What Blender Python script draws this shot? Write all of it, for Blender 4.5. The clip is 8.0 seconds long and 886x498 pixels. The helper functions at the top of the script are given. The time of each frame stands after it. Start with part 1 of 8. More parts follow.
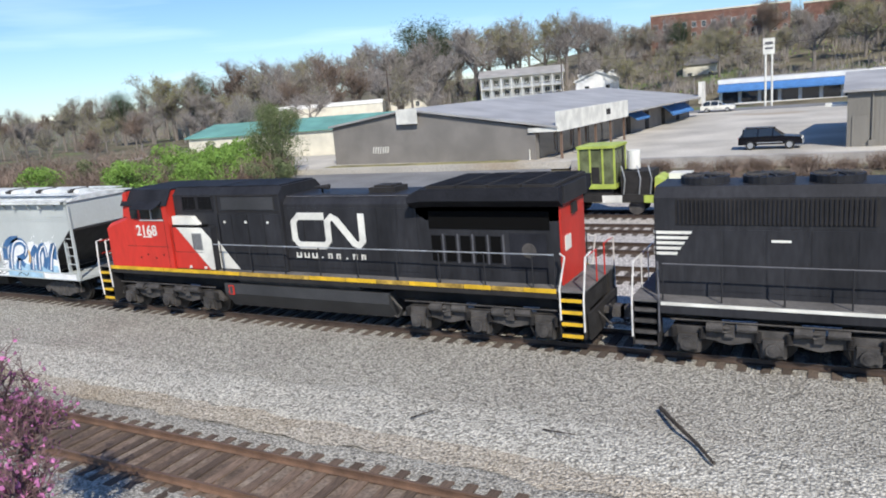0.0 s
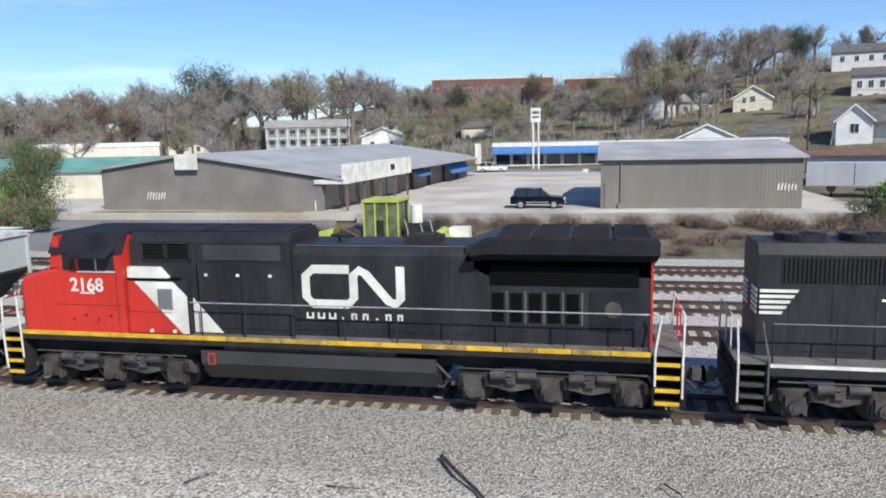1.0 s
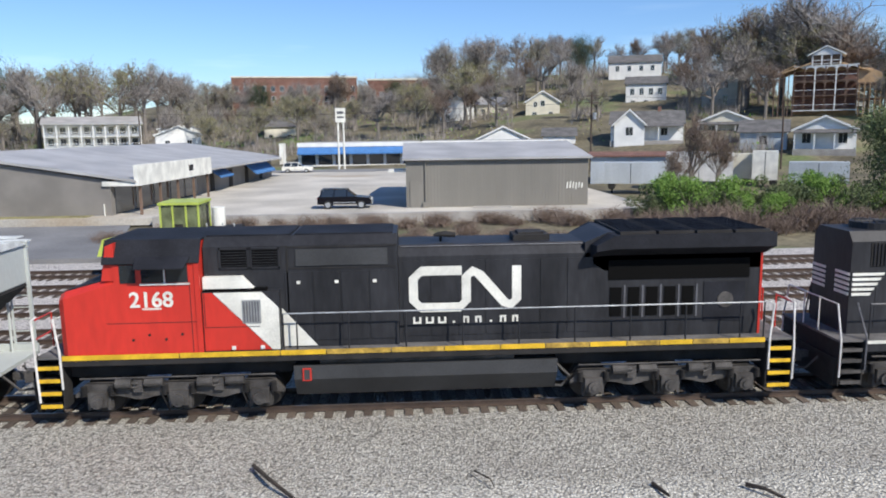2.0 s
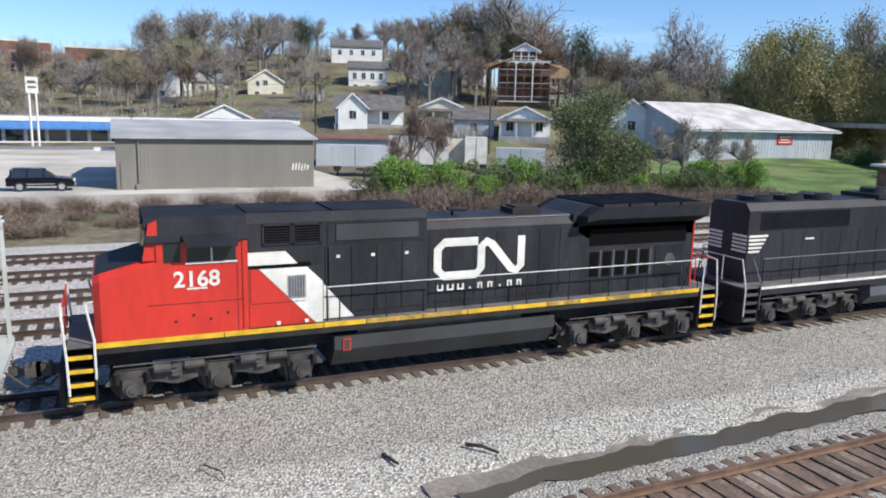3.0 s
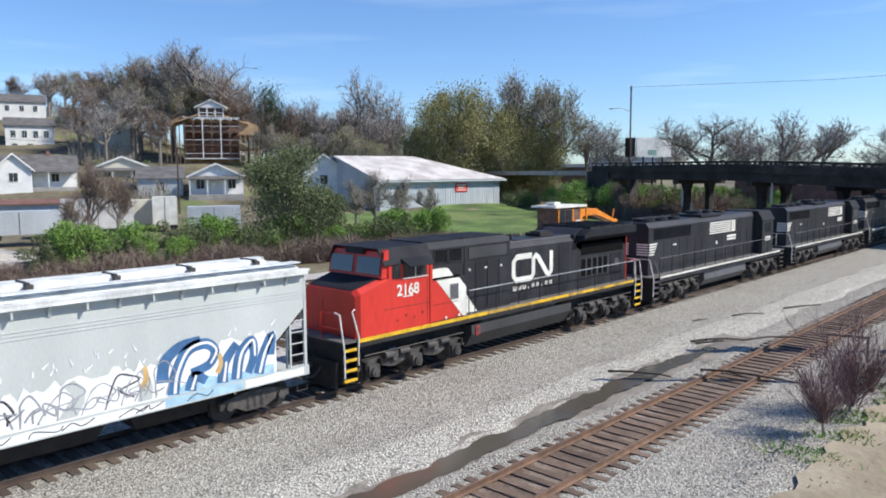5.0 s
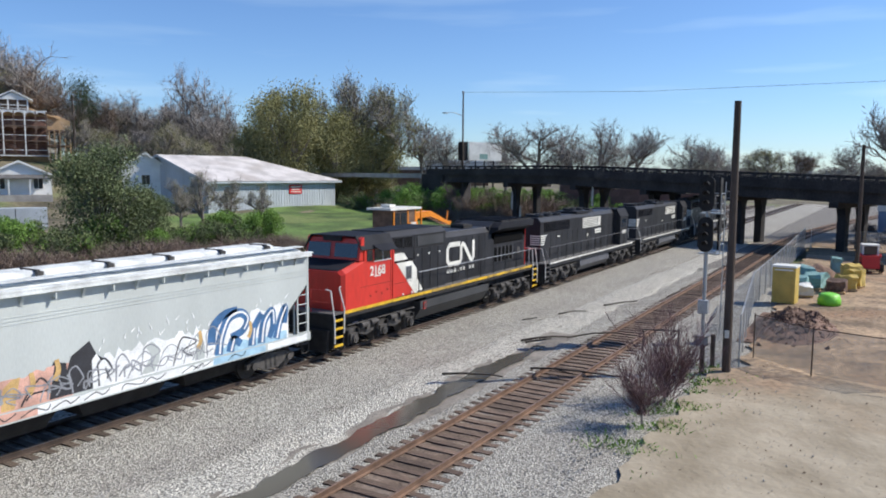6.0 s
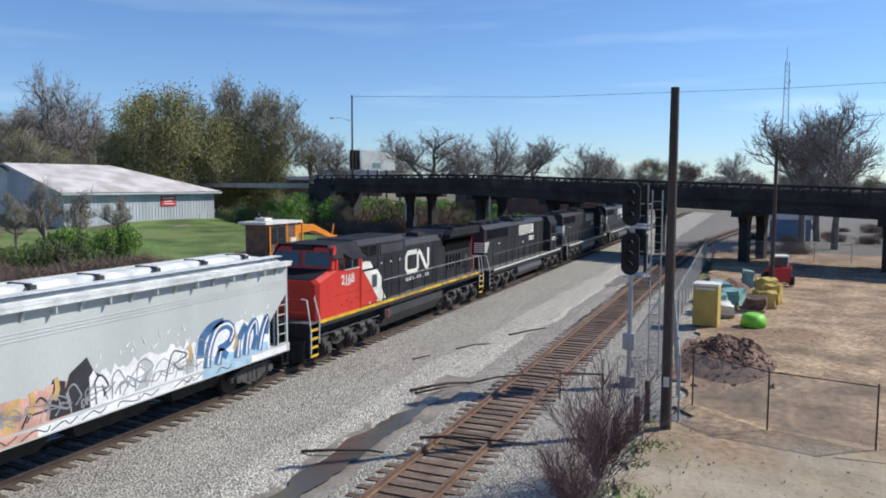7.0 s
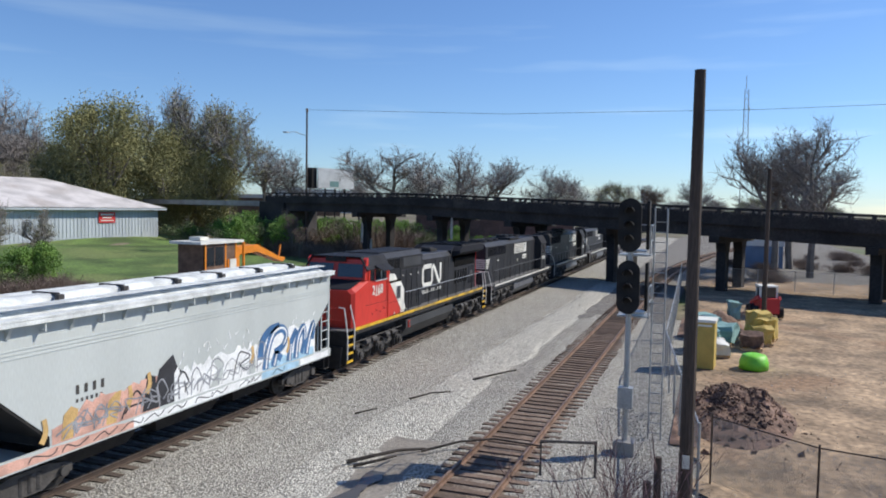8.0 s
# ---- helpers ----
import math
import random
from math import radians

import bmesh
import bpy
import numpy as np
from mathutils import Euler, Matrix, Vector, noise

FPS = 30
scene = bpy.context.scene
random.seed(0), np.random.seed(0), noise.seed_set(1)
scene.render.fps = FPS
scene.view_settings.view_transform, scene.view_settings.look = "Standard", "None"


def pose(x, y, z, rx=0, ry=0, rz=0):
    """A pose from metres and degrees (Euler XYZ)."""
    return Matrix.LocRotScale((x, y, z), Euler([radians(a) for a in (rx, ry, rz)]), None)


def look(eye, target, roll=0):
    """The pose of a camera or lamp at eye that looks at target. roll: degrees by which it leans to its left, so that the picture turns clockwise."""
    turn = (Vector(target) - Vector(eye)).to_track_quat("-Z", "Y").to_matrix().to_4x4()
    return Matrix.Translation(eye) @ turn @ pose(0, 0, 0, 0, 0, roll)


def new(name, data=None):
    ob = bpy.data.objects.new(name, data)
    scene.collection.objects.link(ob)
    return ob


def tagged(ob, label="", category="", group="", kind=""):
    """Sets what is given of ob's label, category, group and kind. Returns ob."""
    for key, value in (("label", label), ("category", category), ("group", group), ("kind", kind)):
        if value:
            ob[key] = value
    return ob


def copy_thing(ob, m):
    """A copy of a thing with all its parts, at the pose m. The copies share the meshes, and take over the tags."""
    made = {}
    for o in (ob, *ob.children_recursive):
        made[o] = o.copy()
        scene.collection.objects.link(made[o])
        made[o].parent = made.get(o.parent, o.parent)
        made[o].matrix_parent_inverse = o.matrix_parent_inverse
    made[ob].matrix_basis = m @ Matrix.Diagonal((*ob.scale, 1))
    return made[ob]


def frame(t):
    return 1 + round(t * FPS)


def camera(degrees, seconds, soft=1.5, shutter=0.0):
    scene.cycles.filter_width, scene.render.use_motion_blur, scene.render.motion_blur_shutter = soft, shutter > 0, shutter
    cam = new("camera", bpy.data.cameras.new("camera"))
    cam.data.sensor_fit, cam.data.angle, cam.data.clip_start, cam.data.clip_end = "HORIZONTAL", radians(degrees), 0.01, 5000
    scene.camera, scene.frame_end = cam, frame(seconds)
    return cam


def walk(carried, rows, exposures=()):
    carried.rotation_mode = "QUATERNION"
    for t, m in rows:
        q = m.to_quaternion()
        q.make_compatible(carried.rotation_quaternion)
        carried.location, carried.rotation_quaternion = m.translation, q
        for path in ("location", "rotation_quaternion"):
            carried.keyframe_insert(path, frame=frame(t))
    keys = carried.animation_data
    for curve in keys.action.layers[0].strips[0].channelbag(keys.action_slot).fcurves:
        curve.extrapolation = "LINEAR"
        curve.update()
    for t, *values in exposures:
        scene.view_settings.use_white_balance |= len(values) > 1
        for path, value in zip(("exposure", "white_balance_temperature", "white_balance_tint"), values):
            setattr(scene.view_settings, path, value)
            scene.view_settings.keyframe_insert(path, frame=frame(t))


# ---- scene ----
cam = camera(61.55, 8.0, soft=1.9)
PATH = [
    (0.0, pose(0.00, 0.00, 7.50, 78.07, 4.70, 27.91)),
    (0.5, pose(0.00, 0.00, 7.50, 78.14, 3.99, 19.98)),
    (1.0, pose(0.00, 0.00, 7.50, 81.19, 1.28, 11.82)),
    (1.2, pose(0.00, 0.00, 7.50, 82.38, 1.33, 9.14)),
    (2.3, pose(0.00, 0.00, 7.50, 80.03, 0.12, -8.70)),
    (2.5, pose(0.00, 0.00, 7.50, 79.45, -0.29, -13.02)),
    (3.0, pose(0.00, 0.00, 7.50, 79.67, -1.32, -23.62)),
    (3.5, pose(0.00, 0.00, 7.50, 81.35, -1.88, -31.60)),
    (4.0, pose(0.00, 0.00, 7.50, 82.15, -0.30, -37.18)),
    (4.2, pose(0.00, 0.00, 7.50, 82.55, 1.05, -38.55)),
    (5.3, pose(0.00, 0.00, 7.50, 84.40, -0.18, -52.40)),
    (5.5, pose(0.00, 0.00, 7.50, 84.34, -0.04, -56.52)),
    (6.0, pose(0.73, 0.30, 7.46, 84.21, -0.33, -59.17)),
    (6.5, pose(3.45, 1.40, 7.42, 84.85, -0.25, -63.88)),
    (7.0, pose(7.30, 2.90, 7.36, 85.02, -0.13, -67.08)),
    (7.5, pose(10.97, 3.95, 7.29, 84.24, 0.10, -68.45)),
    (8.0, pose(12.78, 4.86, 7.09, 86.74, -1.02, -70.01)),
]
walk(cam, PATH, [(0.0, 0.38, 6250, 10), (1.0, 0.40, 6250, 10), (2.6, 0.48, 6250, 10), (3.3, 0.60, 6250, 10), (4.2, 0.62, 6250, 10), (5.5, 0.54, 6250, 10), (6.5, 0.36, 6250, 10), (8.0, 0.31, 6250, 10)])

# ---- light ----
SUN_EL, SUN_AZ = 42.0, 141.5          # degrees; azimuth from +y towards +x
world = bpy.data.worlds.new("sky")
scene.world = world
world.use_nodes = True
wn, wl = world.node_tree.nodes, world.node_tree.links
sky = wn.new("ShaderNodeTexSky")
sky.sky_type = "NISHITA"
sky.sun_disc = False
sky.sun_elevation, sky.sun_rotation = radians(SUN_EL), radians(SUN_AZ)
sky.altitude, sky.air_density, sky.dust_density, sky.ozone_density = 200, 1.0, 0.15, 1.6
wn["Background"].inputs["Strength"].default_value = 0.096
tone = wn.new("ShaderNodeMix")
tone.data_type, tone.blend_type = "RGBA", "MULTIPLY"
tone.inputs[0].default_value, tone.inputs[7].default_value = 1.0, (0.67, 0.84, 1.10, 1)
wl.new(sky.outputs[0], tone.inputs[6])
gen = wn.new("ShaderNodeTexCoord")
spread = wn.new("ShaderNodeMapping")
spread.inputs["Scale"].default_value = (1.6, 1.6, 17.0)
wl.new(gen.outputs["Generated"], spread.inputs["Vector"])
wisp = wn.new("ShaderNodeTexNoise")
wisp.inputs["Scale"].default_value, wisp.inputs["Detail"].default_value = 1.7, 4
wl.new(spread.outputs[0], wisp.inputs["Vector"])
thin = wn.new("ShaderNodeMapRange")
thin.inputs[1].default_value, thin.inputs[2].default_value, thin.inputs[3].default_value, thin.inputs[4].default_value = 0.55, 0.78, 0.0, 0.55
wl.new(wisp.outputs["Fac"], thin.inputs[0])
cirrus = wn.new("ShaderNodeMix")
cirrus.data_type, cirrus.blend_type = "RGBA", "MULTIPLY"
cirrus.inputs[7].default_value = (1.9, 1.45, 1.12, 1)
wl.new(thin.outputs[0], cirrus.inputs[0])
wl.new(tone.outputs[2], cirrus.inputs[6])
wl.new(cirrus.outputs[2], wn["Background"].inputs["Color"])
sun = new("sun", bpy.data.lights.new("sun", "SUN"))
sun.data.energy, sun.data.angle, sun.data.color = 4.0, radians(0.53), (1.0, 0.92, 0.80)
sd = Vector((math.sin(radians(SUN_AZ)) * math.cos(radians(SUN_EL)), math.cos(radians(SUN_AZ)) * math.cos(radians(SUN_EL)), math.sin(radians(SUN_EL))))
sun.matrix_world = look(sd * 100, (0, 0, 0))


# ---- materials ----
def material(name, color, rough=0.7, metal=0.0, vary=0.25, size=1.0, grain=0.15, grain_size=30.0, bump=0.2, bump_size=30.0,
             second=None, spread=0.5, island=0.0, objrand=0.0, streak=None, spec=0.5):
    """Base colour with stains at one scale, grain at another, and a fine relief."""
    m = bpy.data.materials.new(name)
    m.use_nodes = True
    n, l = m.node_tree.nodes, m.node_tree.links
    b = n["Principled BSDF"]
    b.inputs["Roughness"].default_value, b.inputs["Metallic"].default_value = rough, metal
    b.inputs["Specular IOR Level"].default_value = spec
    tc = n.new("ShaderNodeTexCoord")
    src = tc.outputs["Object"]
    if streak:
        mp = n.new("ShaderNodeMapping")
        mp.inputs["Scale"].default_value = streak
        l.new(src, mp.inputs["Vector"])
        src = mp.outputs[0]

    def noise_node(scale, detail=5.0):
        t = n.new("ShaderNodeTexNoise")
        t.inputs["Scale"].default_value, t.inputs["Detail"].default_value = scale, detail
        l.new(src, t.inputs["Vector"])
        return t.outputs["Fac"]

    def mixc(fac, a, bb, kind="MIX"):
        x = n.new("ShaderNodeMix")
        x.data_type, x.blend_type = "RGBA", kind
        for s, v in ((x.inputs[0], fac), (x.inputs[6], a), (x.inputs[7], bb)):
            if isinstance(v, (int, float)):
                s.default_value = v
            elif isinstance(v, tuple):
                s.default_value = (*v[:3], 1)
            else:
                l.new(v, s)
        return x.outputs[2]

    def ramp(fac, lo, hi, a=0.35, bb=0.65):
        r = n.new("ShaderNodeMapRange")
        r.inputs[1].default_value, r.inputs[2].default_value = a, bb
        r.inputs[3].default_value, r.inputs[4].default_value = lo, hi
        l.new(fac, r.inputs[0])
        return r.outputs[0]

    dark = tuple(c * (1 - vary) for c in color)
    light = tuple(min(1, c * (1 + vary * 0.6)) for c in color)
    col = mixc(ramp(noise_node(size), 0, 1), dark, light)
    if second:
        col = mixc(ramp(noise_node(size * 0.37 + 0.013), 0, 1, spread, spread + 0.12), col, second)
    if grain:
        col = mixc(1.0, col, ramp_col(n, l, noise_node(grain_size, 3.0), 1 - grain, 1 + grain), "MULTIPLY")
    if island:
        g = n.new("ShaderNodeNewGeometry")
        col = mixc(1.0, col, ramp_col(n, l, g.outputs["Random Per Island"], 1 - island, 1 + island, 0, 1), "MULTIPLY")
    if objrand:
        g = n.new("ShaderNodeObjectInfo")
        col = mixc(1.0, col, ramp_col(n, l, g.outputs["Random"], 1 - objrand, 1 + objrand, 0, 1), "MULTIPLY")
    l.new(col, b.inputs["Base Color"])
    if bump:
        bp = n.new("ShaderNodeBump")
        bp.inputs["Strength"].default_value, bp.inputs["Distance"].default_value = bump, 0.05
        l.new(noise_node(bump_size, 4.0), bp.inputs["Height"])
        l.new(bp.outputs[0], b.inputs["Normal"])
    return m


def ramp_col(n, l, fac, lo, hi, a=0.3, b=0.7):
    r = n.new("ShaderNodeMapRange")
    r.inputs[1].default_value, r.inputs[2].default_value = a, b
    r.inputs[3].default_value, r.inputs[4].default_value = lo, hi
    l.new(fac, r.inputs[0])
    c = n.new("ShaderNodeCombineColor")
    for i in range(3):
        l.new(r.outputs[0], c.inputs[i])
    return c.outputs[0]


def gravel(name, a, b, stone=9.0, tint=(0.3, 0.27, 0.23), patch=0.25):
    """Crushed stone: uneven broken cells of differing grey at two sizes, gap shade put into the colour, and dusty
    patches.
    """
    m = bpy.data.materials.new(name)
    m.use_nodes = True
    n, l = m.node_tree.nodes, m.node_tree.links
    p = n["Principled BSDF"]
    p.inputs["Roughness"].default_value = 0.95
    p.inputs["Specular IOR Level"].default_value = 0.15
    tc = n.new("ShaderNodeTexCoord")
    warp = n.new("ShaderNodeTexNoise")
    warp.inputs["Scale"].default_value, warp.inputs["Detail"].default_value = stone * 1.3, 2
    l.new(tc.outputs["Object"], warp.inputs["Vector"])
    shift = n.new("ShaderNodeVectorMath")
    shift.operation = "MULTIPLY_ADD"
    shift.inputs[1].default_value = (0.09, 0.09, 0.09)
    l.new(warp.outputs["Color"], shift.inputs[0])
    l.new(tc.outputs["Object"], shift.inputs[2])
    cells = []
    for k in (1.45, 3.3):
        v = n.new("ShaderNodeTexVoronoi")
        v.inputs["Scale"].default_value = stone * k
        l.new(shift.outputs[0], v.inputs["Vector"])
        sep = n.new("ShaderNodeSeparateColor")
        l.new(v.outputs["Color"], sep.inputs[0])
        cells.append((v, sep))
    both = n.new("ShaderNodeMath")
    both.operation = "MULTIPLY_ADD"
    both.inputs[1].default_value = 0.5
    l.new(cells[1][1].outputs[0], both.inputs[0])
    half = n.new("ShaderNodeMath")
    half.operation = "MULTIPLY"
    half.inputs[1].default_value = 0.6
    l.new(cells[0][1].outputs[0], half.inputs[0])
    l.new(half.outputs[0], both.inputs[2])
    mx = n.new("ShaderNodeMix")
    mx.data_type = "RGBA"
    mx.inputs[6].default_value, mx.inputs[7].default_value = (*(c * 0.8 for c in a), 1), (*(min(0.9, c * 1.18) for c in b), 1)
    l.new(both.outputs[0], mx.inputs[0])
    ns = n.new("ShaderNodeTexNoise")
    ns.inputs["Scale"].default_value, ns.inputs["Detail"].default_value = 0.35, 8
    l.new(tc.outputs["Object"], ns.inputs["Vector"])
    r = n.new("ShaderNodeMapRange")
    r.inputs[1].default_value, r.inputs[2].default_value, r.inputs[4].default_value = 0.45, 0.75, patch * 2
    l.new(ns.outputs["Fac"], r.inputs[0])
    m2 = n.new("ShaderNodeMix")
    m2.data_type = "RGBA"
    m2.inputs[7].default_value = (*tint, 1)
    l.new(r.outputs[0], m2.inputs[0])
    l.new(mx.outputs[2], m2.inputs[6])
    # multiply the colour darker away from cell centres, as shade between stones
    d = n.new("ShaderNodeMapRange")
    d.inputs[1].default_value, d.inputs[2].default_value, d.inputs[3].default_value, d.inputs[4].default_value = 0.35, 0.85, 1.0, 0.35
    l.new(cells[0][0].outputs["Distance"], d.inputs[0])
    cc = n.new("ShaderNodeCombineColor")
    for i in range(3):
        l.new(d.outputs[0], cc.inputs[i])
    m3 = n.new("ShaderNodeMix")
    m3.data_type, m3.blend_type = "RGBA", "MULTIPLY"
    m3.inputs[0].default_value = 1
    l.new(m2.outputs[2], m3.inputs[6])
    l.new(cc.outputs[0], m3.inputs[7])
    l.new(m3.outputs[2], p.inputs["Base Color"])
    bp = n.new("ShaderNodeBump")
    bp.inputs["Strength"].default_value, bp.inputs["Distance"].default_value = 0.9, 0.06
    bp.invert = True
    l.new(cells[0][0].outputs["Distance"], bp.inputs["Height"])
    l.new(bp.outputs[0], p.inputs["Normal"])
    return m


def glass(name, tint=(0.02, 0.025, 0.03)):
    m = material(name, tint, rough=0.05, vary=0.1, grain=0, bump=0, spec=0.8)
    return m


M = {}
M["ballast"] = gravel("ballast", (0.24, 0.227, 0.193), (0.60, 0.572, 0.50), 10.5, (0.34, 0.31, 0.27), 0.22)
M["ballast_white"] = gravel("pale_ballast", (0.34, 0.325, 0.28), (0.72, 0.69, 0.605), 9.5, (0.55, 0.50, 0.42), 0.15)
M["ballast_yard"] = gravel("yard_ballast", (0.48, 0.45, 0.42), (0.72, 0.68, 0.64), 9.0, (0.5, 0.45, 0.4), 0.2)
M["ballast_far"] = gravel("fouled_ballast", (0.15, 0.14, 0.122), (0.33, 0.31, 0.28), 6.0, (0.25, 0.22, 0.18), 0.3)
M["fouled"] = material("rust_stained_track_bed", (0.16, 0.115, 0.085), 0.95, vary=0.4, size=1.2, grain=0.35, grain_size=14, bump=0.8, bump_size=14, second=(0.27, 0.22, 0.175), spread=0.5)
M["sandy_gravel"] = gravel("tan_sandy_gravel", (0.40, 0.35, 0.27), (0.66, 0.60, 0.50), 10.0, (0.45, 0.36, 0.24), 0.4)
M["tie"] = material("creosoted_wood", (0.085, 0.065, 0.05), 0.9, vary=0.4, size=1.3, grain=0.35, bump=0.5, objrand=0.3, streak=(1, 0.15, 1))
M["tie_brown"] = material("weathered_tie_wood", (0.13, 0.09, 0.065), 0.9, vary=0.4, size=1.3, grain=0.4, bump=0.5, objrand=0.35, streak=(1, 0.15, 1))
M["rail"] = material("rusty_rail", (0.095, 0.068, 0.053), 0.6, metal=0.4, vary=0.3, size=2, bump=0.2)
M["rail_side"] = material("orange_rusted_rail", (0.175, 0.105, 0.068), 0.7, metal=0.15, vary=0.35, size=2, bump=0.2)
M["rail_top"] = material("worn_rail_head", (0.36, 0.31, 0.27), 0.35, metal=0.9, vary=0.2, size=0.4, bump=0)
M["rail_rust"] = material("brown_rail_head", (0.26, 0.17, 0.115), 0.5, metal=0.6, vary=0.3, size=0.6, bump=0.1)
M["dirt"] = material("tan_dirt", (0.33, 0.235, 0.145), 0.95, vary=0.5, size=0.45, grain=0.4, grain_size=3.5, bump=0.9, bump_size=4, second=(0.26, 0.165, 0.095), spread=0.53)
M["soil"] = material("red_brown_soil", (0.17, 0.105, 0.075), 0.95, vary=0.5, size=1.6, grain=0.3, grain_size=8, bump=0.8, bump_size=6)
M["dry_grass"] = material("thin_dry_grass", (0.24, 0.22, 0.10), 0.95, vary=0.35, size=0.6, grain=0.3, grain_size=4, bump=0.6, bump_size=5)
M["grass"] = material("spring_grass", (0.10, 0.16, 0.035), 0.9, vary=0.45, size=0.2, grain=0.35, grain_size=3, bump=0.7, bump_size=4, second=(0.15, 0.19, 0.055), spread=0.5)
M["scrub"] = material("dry_scrub_ground", (0.15, 0.13, 0.08), 0.95, vary=0.45, size=0.15, grain=0.35, grain_size=1.5, bump=0.8, bump_size=2, second=(0.125, 0.165, 0.055), spread=0.54)
M["lot"] = material("bleached_asphalt", (0.50, 0.47, 0.41), 0.9, vary=0.25, size=0.12, grain=0.15, grain_size=5, bump=0.2, second=(0.37, 0.31, 0.23), spread=0.58)
M["asphalt"] = material("grey_asphalt", (0.20, 0.20, 0.20), 0.9, vary=0.2, size=0.2, grain=0.12, grain_size=8, bump=0.15)
M["concrete"] = material("concrete", (0.36, 0.34, 0.31), 0.85, vary=0.25, size=0.5, grain=0.15, bump=0.2, bump_size=12)
M["bridge"] = material("soot_dark_bridge_steel", (0.035, 0.03, 0.028), 0.85, vary=0.5, size=0.35, grain=0.3, grain_size=5, bump=0.3, second=(0.09, 0.075, 0.06), spread=0.57)
M["bridge_spall"] = material("bare_spalled_concrete", (0.5, 0.44, 0.36), 0.9, vary=0.3, size=1.5)
M["loco_black"] = material("faded_black_loco_paint", (0.027, 0.0275, 0.031), 0.5, spec=0.25, vary=0.35, size=0.8, grain=0.2, grain_size=9, bump=0.06, streak=(1, 1, 0.25))
M["loco_roof"] = material("dusty_black_roof_paint", (0.02, 0.021, 0.026), 0.7, spec=0.15, vary=0.35, size=1.0, grain=0.25, bump=0.1)
M["loco_red"] = material("faded_red_loco_paint", (0.52, 0.032, 0.02), 0.42, vary=0.18, size=0.7, grain=0.08, grain_size=6, bump=0.04, streak=(1, 1, 0.3))
M["white"] = material("soiled_white_paint", (0.72, 0.71, 0.64), 0.6, vary=0.18, size=1.0, grain=0.1, bump=0.05)
M["yellow"] = material("safety_yellow_paint", (0.68, 0.42, 0.02), 0.5, vary=0.25, size=2, grain=0.12)
M["yellow_worn"] = material("scuffed_yellow_paint", (0.42, 0.27, 0.045), 0.7, vary=0.4, size=3, grain=0.3, grain_size=9)
M["gear"] = material("oily_dusty_cast_steel", (0.072, 0.066, 0.061), 0.7, metal=0.1, vary=0.45, size=2.5, grain=0.3, bump=0.3)
M["wheel_steel"] = material("dark_wheel_steel", (0.03, 0.027, 0.025), 0.6, metal=0.3, vary=0.35, size=3)
# grime black; also puts shade into the hopper slope sheets and bays
M["gear_dark"] = material("black_grime_and_shade", (0.02, 0.018, 0.017), 0.85, vary=0.4, size=2.5)
# near-black colour stands in for unlit depth in openings and gaps
M["void"] = material("near_black_shade", (0.004, 0.004, 0.004), 0.9, vary=0.1, grain=0, bump=0, spec=0.1)
M["deck"] = material("dusty_grey_walkway_plate", (0.13, 0.125, 0.12), 0.8, vary=0.3, size=1.2, grain=0.2, grain_size=12)
M["rail_pale"] = material("worn_pale_handrail", (0.34, 0.36, 0.38), 0.45, metal=0.2, vary=0.3, size=3)
M["tank"] = material("dusty_charcoal_fuel_tank", (0.042, 0.043, 0.045), 0.6, vary=0.3, size=0.7, grain=0.2, bump=0.08)
M["pipe_white"] = material("white_handrail_paint", (0.68, 0.66, 0.62), 0.5, vary=0.2, size=3)
M["rail_grey"] = material("grey_handrail_steel", (0.10, 0.10, 0.11), 0.5, vary=0.2, size=3)
M["galv_grey"] = material("dull_grey_louvre_paint", (0.27, 0.28, 0.28), 0.6, vary=0.15, size=3)
M["hopper"] = material("pale_grey_hopper_paint", (0.48, 0.51, 0.49), 0.6, vary=0.10, size=0.5, grain=0.06, bump=0.05, streak=(1, 1, 0.2))
M["hopper_roof"] = material("bleached_hopper_roof", (0.66, 0.68, 0.66), 0.6, vary=0.25, size=2, grain=0.15)
M["glass"] = glass("cab_glass")
M["wglass"] = glass("dark_window_glass", (0.03, 0.035, 0.04))


